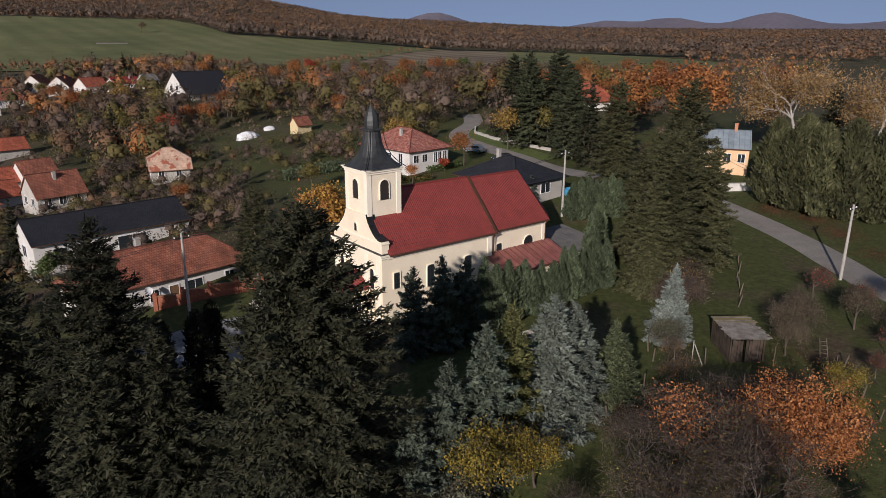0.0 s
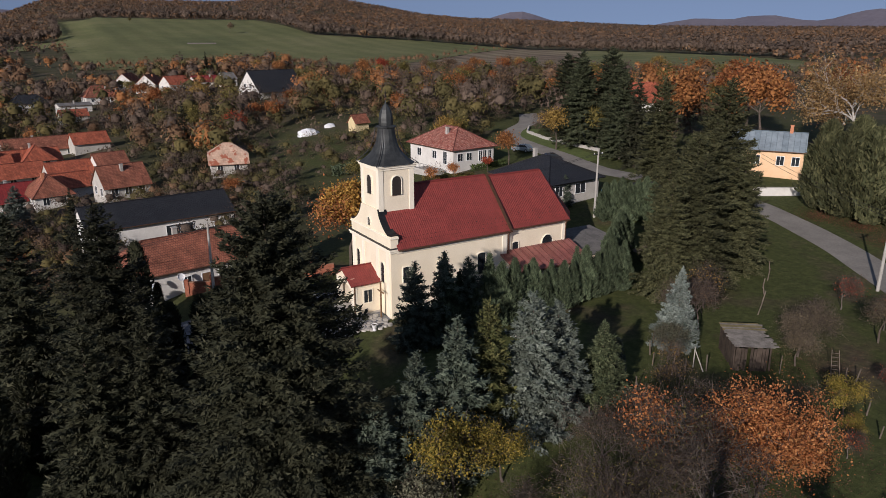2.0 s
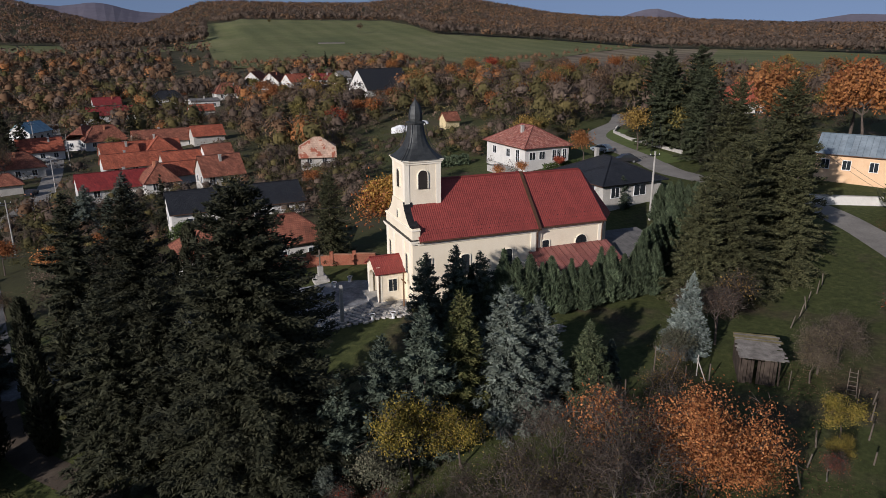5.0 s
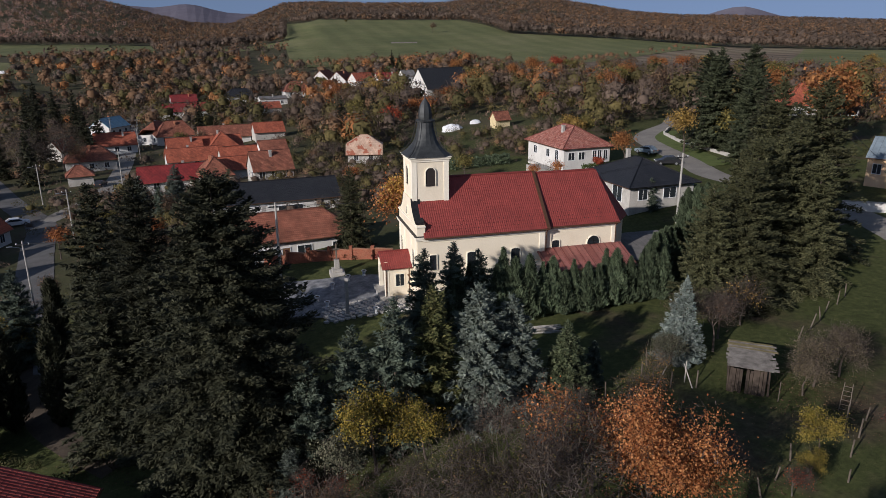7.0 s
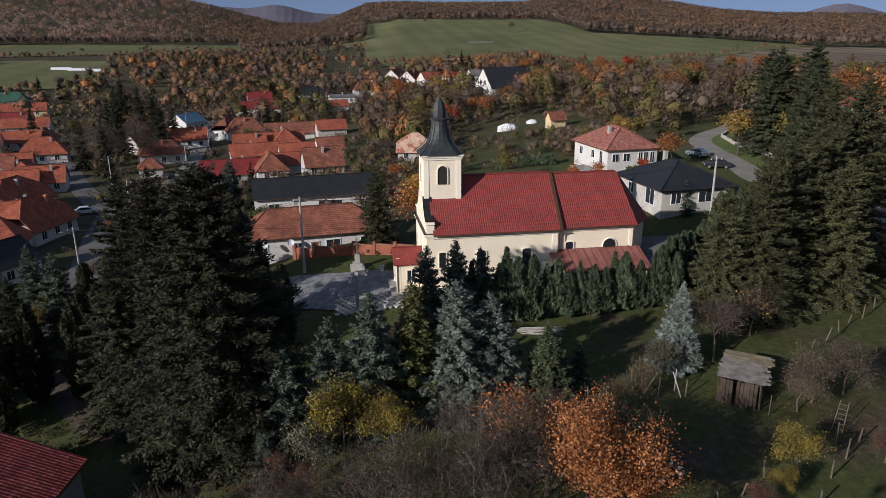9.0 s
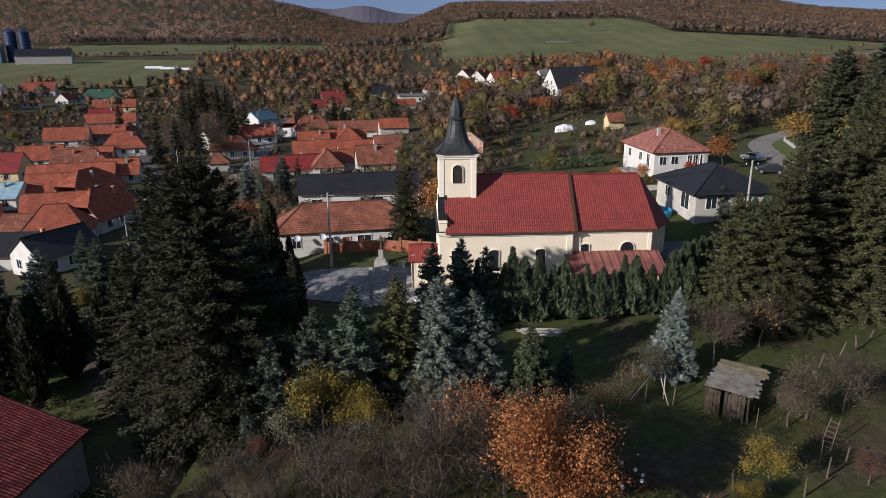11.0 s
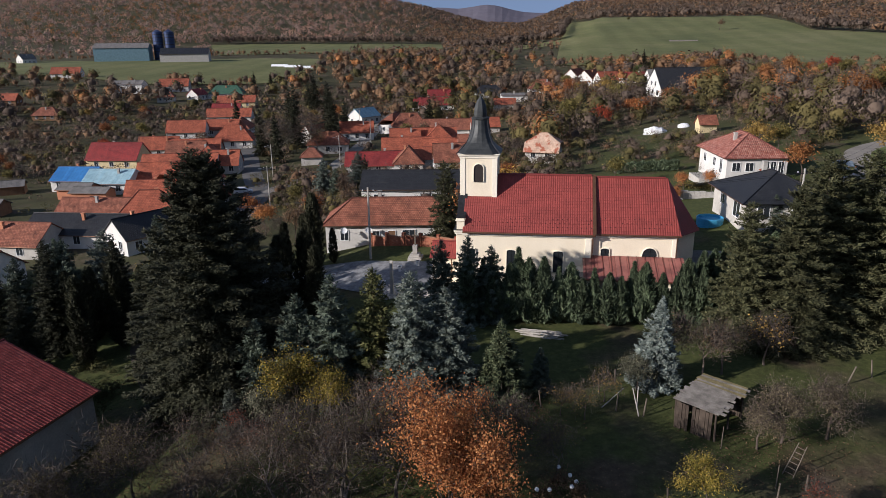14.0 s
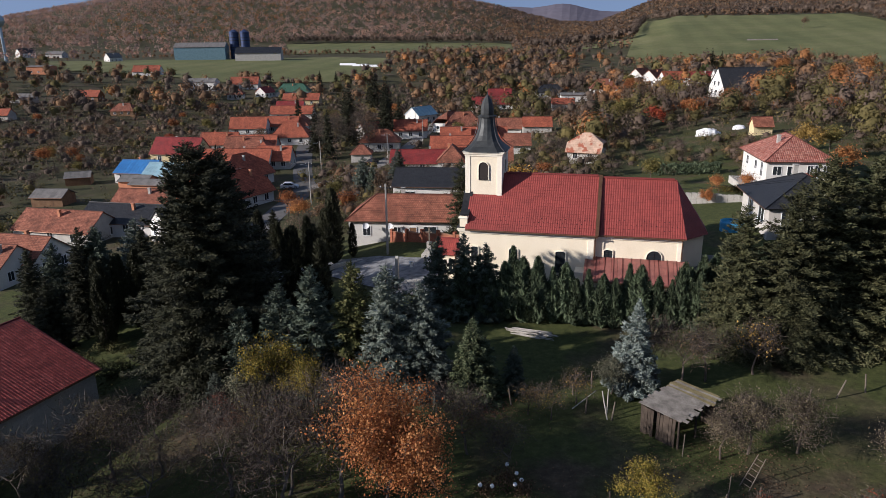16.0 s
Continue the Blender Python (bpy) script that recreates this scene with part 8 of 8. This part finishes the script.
def dome_shape():
    """Places and faces of a small rounded body open below, of unit size."""
    bm = bmesh.new()
    bmesh.ops.create_icosphere(bm, subdivisions=1, radius=1.0)
    bmesh.ops.delete(bm, geom=[f for f in bm.faces if f.calc_center_median().z < -0.45], context="FACES")
    bmesh.ops.delete(bm, geom=[v for v in bm.verts if not v.link_faces], context="VERTS")
    bm.verts.index_update()
    out = np.array([v.co for v in bm.verts]), np.array([[v.index for v in f.verts] for f in bm.faces])
    bm.free()
    return out


DOME = dome_shape()


def forest(name, pts, hts, per, mat, label, width=0.42, size=0.42, seed=1, twig=0.0, heart=0.0):
    """Many small crowns joined into one mesh: leaf masses spread over each crown, open at the edges, round a dense heart of twigs."""
    rng = np.random.default_rng(seed)
    n = len(pts)
    if n == 0:
        return
    x, y = pts[:, 0], pts[:, 1]
    z = ground_height(x, y)
    d = rng.normal(size=(n, per, 3))
    d /= np.linalg.norm(d, axis=2, keepdims=True)
    lump = 1 + 0.22 * np.sin(d[:, :, :1] * 4 + x[:, None, None]) * np.cos(d[:, :, 1:2] * 5 + y[:, None, None])
    rad = rng.uniform(0.55, 1.0, (n, per, 1)) * lump
    h = hts[:, None, None]
    off = d * rad * h * np.array([width, width, 0.40])
    C = off + np.stack([x, y, z + hts * 0.56], 1)[:, None, :]
    S = np.repeat(hts, per) * size * rng.uniform(0.6, 1.3, n * per)
    up = d.reshape(-1, 3) + np.array([0, 0, 0.30])
    axis = np.cross(up, rng.normal(size=up.shape))
    wide_ = np.full(len(S), 0.85)
    if twig:
        strand = rng.random(len(S)) < twig
        axis[strand] = up[strand] + np.array([0, 0, 0.5]) + rng.normal(0, 0.3, (strand.sum(), 3))
        S = np.where(strand, S * 2.6, S)
        wide_[strand] = 0.07
    v, f = needles(C.reshape(-1, 3), axis, S, S * wide_, rng, up, 0.25)
    if heart:
        dv, df = DOME
        th = rng.uniform(0, 6.283, n)
        cs, sn = np.cos(th)[:, None], np.sin(th)[:, None]
        dx, dy = dv[None, :, 0] * cs - dv[None, :, 1] * sn, dv[None, :, 0] * sn + dv[None, :, 1] * cs
        dz = np.repeat(dv[None, :, 2], n, 0)
        k = heart * (1 + 0.16 * np.sin(dx * 5 + x[:, None]) * np.cos(dy * 5 + y[:, None]) + rng.normal(0, 0.11, dx.shape))
        hh = hts[:, None]
        core = np.stack([x[:, None] + dx * k * hh * width, y[:, None] + dy * k * hh * width, z[:, None] + hh * 0.56 + dz * k * hh * 0.40], -1)
        faces = (df[None] + (np.arange(n) * len(dv))[:, None, None]).reshape(-1, 3)
        v, f = join_np([(v, f), (core.reshape(-1, 3), faces)])
    tagged(link_mesh(name, mesh_np(name, v, f), mat), label, "woods", kind="stuff")


def scatter(n, az0, az1, r0, r1, rng):
    a = np.radians(rng.uniform(az0, az1, n))
    rad = np.sqrt(rng.uniform(r0 * r0, r1 * r1, n))
    p = np.stack([rad * np.sin(a), rad * np.cos(a)], 1)
    return p[~in_field(p[:, 0], p[:, 1])]


rng = np.random.default_rng(33)
# shrubs and undergrowth between the gardens
under = scatter(8000, -82, 72, 30, 330, rng)
under = under[[free(x, y, 6.0) for x, y in under]]
SCRUBMAT = wood_material("dark_green_scrub", [(0, (0.030, 0.034, 0.014)), (0.5, (0.070, 0.068, 0.028)), (1, (0.12, 0.11, 0.05))], 0.15)
UNDERMAT = wood_material("bare_undergrowth", [(0, (0.062, 0.045, 0.034)), (0.5, (0.13, 0.094, 0.070)), (1, (0.23, 0.17, 0.125))], 0.15)
near_by = np.hypot(under[:, 0], under[:, 1]) < 120
close, under = under[near_by], under[~near_by]
half = len(close) // 2
forest("scrub_brown", close[:half], rng.uniform(0.8, 2.6, half), 90, UNDERMAT, "low brown leafless scrub round the gardens", 0.7, 0.10, 3, 0.5)
forest("scrub_olive", close[half:], rng.uniform(0.6, 2.2, len(close) - half), 90, SCRUBMAT, "low dark green scrub round the gardens", 0.7, 0.11, 4, 0.2)
shade_spots = np.array([(x, y) for x, y in zip(rng.uniform(-37, -21, 60), rng.uniform(-25, -8, 60)) if abs(x + 29.5 + 0.45 * (y + 8.6)) > 1.8])
forest("dark_shrubs", shade_spots, rng.uniform(0.8, 2.2, len(shade_spots)), 220, SCRUBMAT, "low dark green shrubs below the conifers", 0.7, 0.10, 9)
third = len(under) // 3
forest("undergrowth_brown", under[:2 * third], rng.uniform(1.0, 3.0, 2 * third), 12, UNDERMAT, "low brown leafless undergrowth between the gardens", 0.75, 0.20, 1, 0.4)
forest("undergrowth_olive", under[2 * third:], rng.uniform(1.0, 2.6, len(under) - 2 * third), 12, WOODS["olive"], "low olive-green undergrowth between the gardens", 0.75, 0.26, 2)
# belt of woods between village and fields
BELTMAT = {
    "rust": wood_material("rust_belt", [(0, (0.095, 0.056, 0.034)), (0.5, (0.175, 0.105, 0.060)), (1, (0.28, 0.175, 0.10))], 0.03),
    "brown": wood_material("brown_belt", [(0, (0.068, 0.051, 0.039)), (0.5, (0.115, 0.086, 0.066)), (1, (0.18, 0.138, 0.108))], 0.03),
    "olive": WOODS["olive"], "orange": WOODS["orange"],
}
belt = scatter(4200, -56, 70, 290, 620, rng)
az_b = np.degrees(np.arctan2(belt[:, 0], belt[:, 1]))
r_b = np.hypot(belt[:, 0], belt[:, 1])
belt = belt[~((az_b > -2) & (az_b < 60) & (r_b > np.where(az_b > 22, 290, 355)) & (rng.random(len(belt)) < 0.9))]
belt = belt[[np.min(np.hypot(HX[:, 0] - x, HX[:, 1] - y)) > 11 for x, y in belt]]
az_b = np.degrees(np.arctan2(belt[:, 0], belt[:, 1]))
sel = rng.random(len(belt))
warm = np.clip((az_b + 12) / 25, 0.15, 1)
thin_west = (az_b > -15) | (rng.random(len(belt)) < 0.45)
for nm, mask in (("orange", sel < 0.20 * warm), ("rust", (sel >= 0.20 * warm) & (sel < 0.50)), ("olive", (sel >= 0.50) & (sel < 0.68)), ("brown", sel >= 0.68)):
    m = mask & thin_west
    forest("belt_woods_" + nm, belt[m], rng.uniform(6, 12, m.sum()) * np.where(az_b[m] > 18, 0.55, 1.0), 64, BELTMAT[nm], f"{nm} autumn woods between the village and the fields", 0.42, 0.12, 5, 0.15, 0.55)
# dense shrubs and small trees on the slope behind the church and round the village
slope = scatter(3300, -14, 66, 88, 345, rng)
slope = slope[[free(x, y, 8.5) and not hides(x, y) for x, y in slope]]
nearby = scatter(900, -36, 30, 40, 100, rng)
nearby = nearby[[np.min(np.hypot(HX[:, 0] - x, HX[:, 1] - y)) > 8.0 and np.min(np.hypot(LX[:, 0] - x, LX[:, 1] - y)) > 5.0 and y > 33 and not (x > 6 and y < 64 and (x > 12 or y < 48)) and not (12 < x < 34 and 58 < y < 104 and (int(x) + int(y)) % 3) for x, y in nearby]]
sel = rng.random(len(nearby))
for nm, mask in (("brown", sel < 0.5), ("olive", (sel >= 0.5) & (sel < 0.93)), ("rust", sel >= 0.93)):
    forest("garden_scrub_" + nm, nearby[mask], rng.uniform(1.6, 4.2, mask.sum()), 150, BELTMAT[nm], f"dark {nm} thicket between the cottages", 0.50, 0.075, 13, 0.5, 0.42)
west = scatter(2500, -78, -14, 78, 360, rng)
west = west[[free(x, y, 8.5) and not hides(x, y) for x, y in west]]
sel = rng.random(len(slope)) + 0.22 * np.sin(slope[:, 0] * 0.05 + 1.0) * np.cos(slope[:, 1] * 0.04)
for nm, mask in (("orange", sel < 0.06), ("rust", (sel >= 0.06) & (sel < 0.20)), ("olive", (sel >= 0.20) & (sel < 0.52)), ("brown", sel >= 0.52)):
    for where, many, leaf in ((np.hypot(slope[:, 0], slope[:, 1]) < 190, 210, 0.075), (np.hypot(slope[:, 0], slope[:, 1]) >= 190, 100, 0.10)):
        m = mask & where
        forest("slope_woods_" + nm, slope[m], np.where(rng.random(m.sum()) < 0.22, rng.uniform(7, 11.5, m.sum()), rng.uniform(2.4, 5.6, m.sum())) * np.where((slope[m, 0] > 0.3 * slope[m, 1]) & (np.hypot(slope[m, 0], slope[m, 1]) > 220), 0.6, 1.0), many, BELTMAT[nm], f"dense {nm} autumn shrubs and trees on the slope", 0.42, leaf, 11, 0.5 if nm == "brown" else 0.12, 0.42 if nm == "brown" else 0.5)
sel = rng.random(len(west))
for nm, mask in (("brown", sel < 0.66), ("olive", (sel >= 0.66) & (sel < 0.9)), ("rust", sel >= 0.9)):
    forest("garden_thicket_" + nm, west[mask], rng.uniform(2.0, 6.2, mask.sum()), 84, BELTMAT[nm], f"{nm} leafless garden thickets round the village", 0.50, 0.095, 12, 0.5, 0.42)
# woods on the hills
hill = scatter(36000, -60, 76, 620, 2160, rng)
hz = np.degrees(np.arctan2(hill[:, 0], hill[:, 1]))
hr = np.hypot(hill[:, 0], hill[:, 1])
keep_h = np.where(hz < -8, (hr > 1150) | (rng.random(len(hill)) < 0.10), (hr > 1000) | (hz > 20) | (hr > 780) & (hz < 2) | (rng.random(len(hill)) < 0.5))
hill, hz, hr = hill[keep_h], hz[keep_h], hr[keep_h]
sel = rng.random(len(hill)) + 0.25 * np.sin(hill[:, 0] * 0.006) * np.cos(hill[:, 1] * 0.005)
# East of the seam the darker BELTMAT tones paint in the flank's shade.
shady = hz + rng.normal(0, 4.5, len(hz)) > -15
for nm, mask in (("rust", (sel < 0.42) & shady), ("brown", (sel >= 0.42) & shady)):
    forest("ridge_woods_" + nm, hill[mask], rng.uniform(8, 13, mask.sum()), 13, BELTMAT[nm], f"dark {nm} forest along the ridge", 0.50, 0.26, 8)
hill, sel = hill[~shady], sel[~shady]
# The western hills wear the rust and brown tones with painted-in haze.
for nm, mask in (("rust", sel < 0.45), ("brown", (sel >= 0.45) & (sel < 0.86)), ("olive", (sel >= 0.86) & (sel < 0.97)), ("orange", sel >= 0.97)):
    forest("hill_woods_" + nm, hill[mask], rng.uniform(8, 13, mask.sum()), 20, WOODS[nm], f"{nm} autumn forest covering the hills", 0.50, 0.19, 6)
# taller trees along the edges of the woods, and hedges of single trees between the fields
edge_row, line = [], []
for rows, table in ((edge_row, ((3, 1240, 5, 1065, 30), (5, 1060, 18, 1005, 90), (18, 990, 21, 826, 45), (21, 826, 38.5, 764, 110), (38.5, 764, 62, 650, 120), (-27, 1150, -8, 1115, 130), (-6.5, 812, 2, 802, 60), (2, 810, 2.4, 1250, 60))),
                    (line, ((2, 470, 22, 415, 70), (26, 352, 38, 740, 26), (-30, 700, -8, 720, 60), (-46, 720, -28, 672, 46), (-44, 900, -27, 860, 40)))):
    for a0, r0, a1, r1, m in table:
        for k in range(m):
            t = (k + rng.uniform(-0.4, 0.4)) / m
            a, rad = radians(a0 + (a1 - a0) * t), r0 + (r1 - r0) * t + rng.normal(0, 5)
            rows.append((rad * math.sin(a), rad * math.cos(a)))
edge_row, line = np.array(edge_row), np.array(line)
forest("wood_edge", edge_row, rng.uniform(12, 17, len(edge_row)), 60, BELTMAT["brown"], "row of tall brown trees at the edge of the woods", 0.36, 0.12, 17, 0.2, 0.5)
forest("field_hedge", line, rng.uniform(4, 9, len(line)), 60, BELTMAT["rust"], "uneven hedge of autumn trees along the fields", 0.42, 0.12, 7, 0.2, 0.5)
# lone tree, bush and pale heap out on the green field
broadleaf("mid_brown", (204, 787), 13.0, "lone brown tree standing on the green field", "field_tree", 20)
broadleaf("mid_olive", (118, 923), 7.0, "round dark bush standing on the green field", "field_bush", 80)
heap = thing("field_heap", (146, 680, gz(146, 680) + 0.6), "long low pale heap of straw on the field", "heap", turn=-6)
part("heap_body", prism([(-2.4, -0.5), (2.4, -0.5), (1.6, 0.8), (0.4, 1.0), (-0.7, 0.9), (-1.8, 0.6)], 27.0, "x", -13.5), CORRUGATED, heap)


# white-flowering garden bushes with a few red leaves
for k, (x, y, h) in enumerate(((9.2, -30.4, 1.2), (10.2, -31.2, 1.0), (8.3, -31.4, 1.0))):
    bush = thing("hydrangea_bush", (x, y, gz(x, y)), "low garden bush with round white flower heads", "shrub", "hydrangeas", turn=50 * k)
    rq = np.random.default_rng(90 + k)
    C = rq.normal(0, 0.32, (420, 3)) * np.array([1, 1, 0.6]) * h + np.array([0, 0, 0.5 * h])
    v, f = cards(C, rq.normal(size=C.shape), np.full(420, 0.13), np.full(420, 0.09), rq, C - np.array([0, 0, 0.3]))
    link_mesh("foliage", mesh_np("foliage", v, f), BROWNLEAF, bush)
    for q in range(2):
        head = bmesh.new()
        bmesh.ops.create_icosphere(head, subdivisions=2, radius=0.12)
        for w_ in head.verts:
            w_.co *= 1 + 0.2 * noise.noise(w_.co * 14)
        ob = part("flower_head", head, WHITEPLASTIC, bush)
        ob.location = (0.45 * h * math.cos(1.7 * q + k), 0.45 * h * math.sin(1.7 * q + k), h * (0.75 + 0.1 * (q % 3)))


# fallen leaves on the ground under the trees
LITTERLEAF = leafy("rusty_litter", [(0, (0.085, 0.036, 0.022)), (0.5, (0.145, 0.062, 0.036)), (1, (0.21, 0.10, 0.055))], thin=0.0)


def fallen(name, spots, mat, label, seed):
    rng = np.random.default_rng(seed)
    C = []
    for x, y, rad, m in spots:
        p = rng.normal(0, rad * 0.55, (m, 2))
        q = np.stack([x + p[:, 0], y + p[:, 1]], 1)
        C.append(np.column_stack([q, ground_height(q[:, 0], q[:, 1]) + rng.uniform(0.02, 0.07, m)]))
    C = np.concatenate(C)
    A = rng.normal(size=C.shape) * np.array([1, 1, 0.15])
    S = rng.uniform(0.06, 0.14, len(C))
    v, f = cards(C, A, S, S * 0.75, rng, np.tile([[0, 0, 1.0]], (len(C), 1)))
    tagged(link_mesh(name, mesh_np(name, v, f), mat), label, "fallen leaves", kind="stuff")


fallen("rusty_fallen_leaves", ((-14.0, -21.6, 2.6, 2200), (-12.2, -24.0, 2.2, 1400), (3.4, -34.2, 4.0, 2200), (6.0, -22.0, 2.4, 1500)), LITTERLEAF, "rust-brown fallen leaves strewn on the garden ground", 51)
fallen("roadside_fallen_leaves", ((60.0, -4.5, 2.6, 2600), (60.5, -9.5, 2.6, 2600), (57.5, -14.5, 2.6, 2200), (53.0, -21.0, 2.8, 1800)), LITTERLEAF, "rust-brown fallen leaves on the bank beside the road", 53)
fallen("brown_fallen_leaves", ((-16.0, -30.0, 6.0, 3500), (-6.0, -31.0, 6.0, 3000), (22.0, -26.0, 5.0, 2200), (10.0, -33.0, 4.0, 1500), (-26.0, -12.0, 5.0, 1800)), BROWNLEAF, "brown fallen leaves strewn below the bare trees", 52)
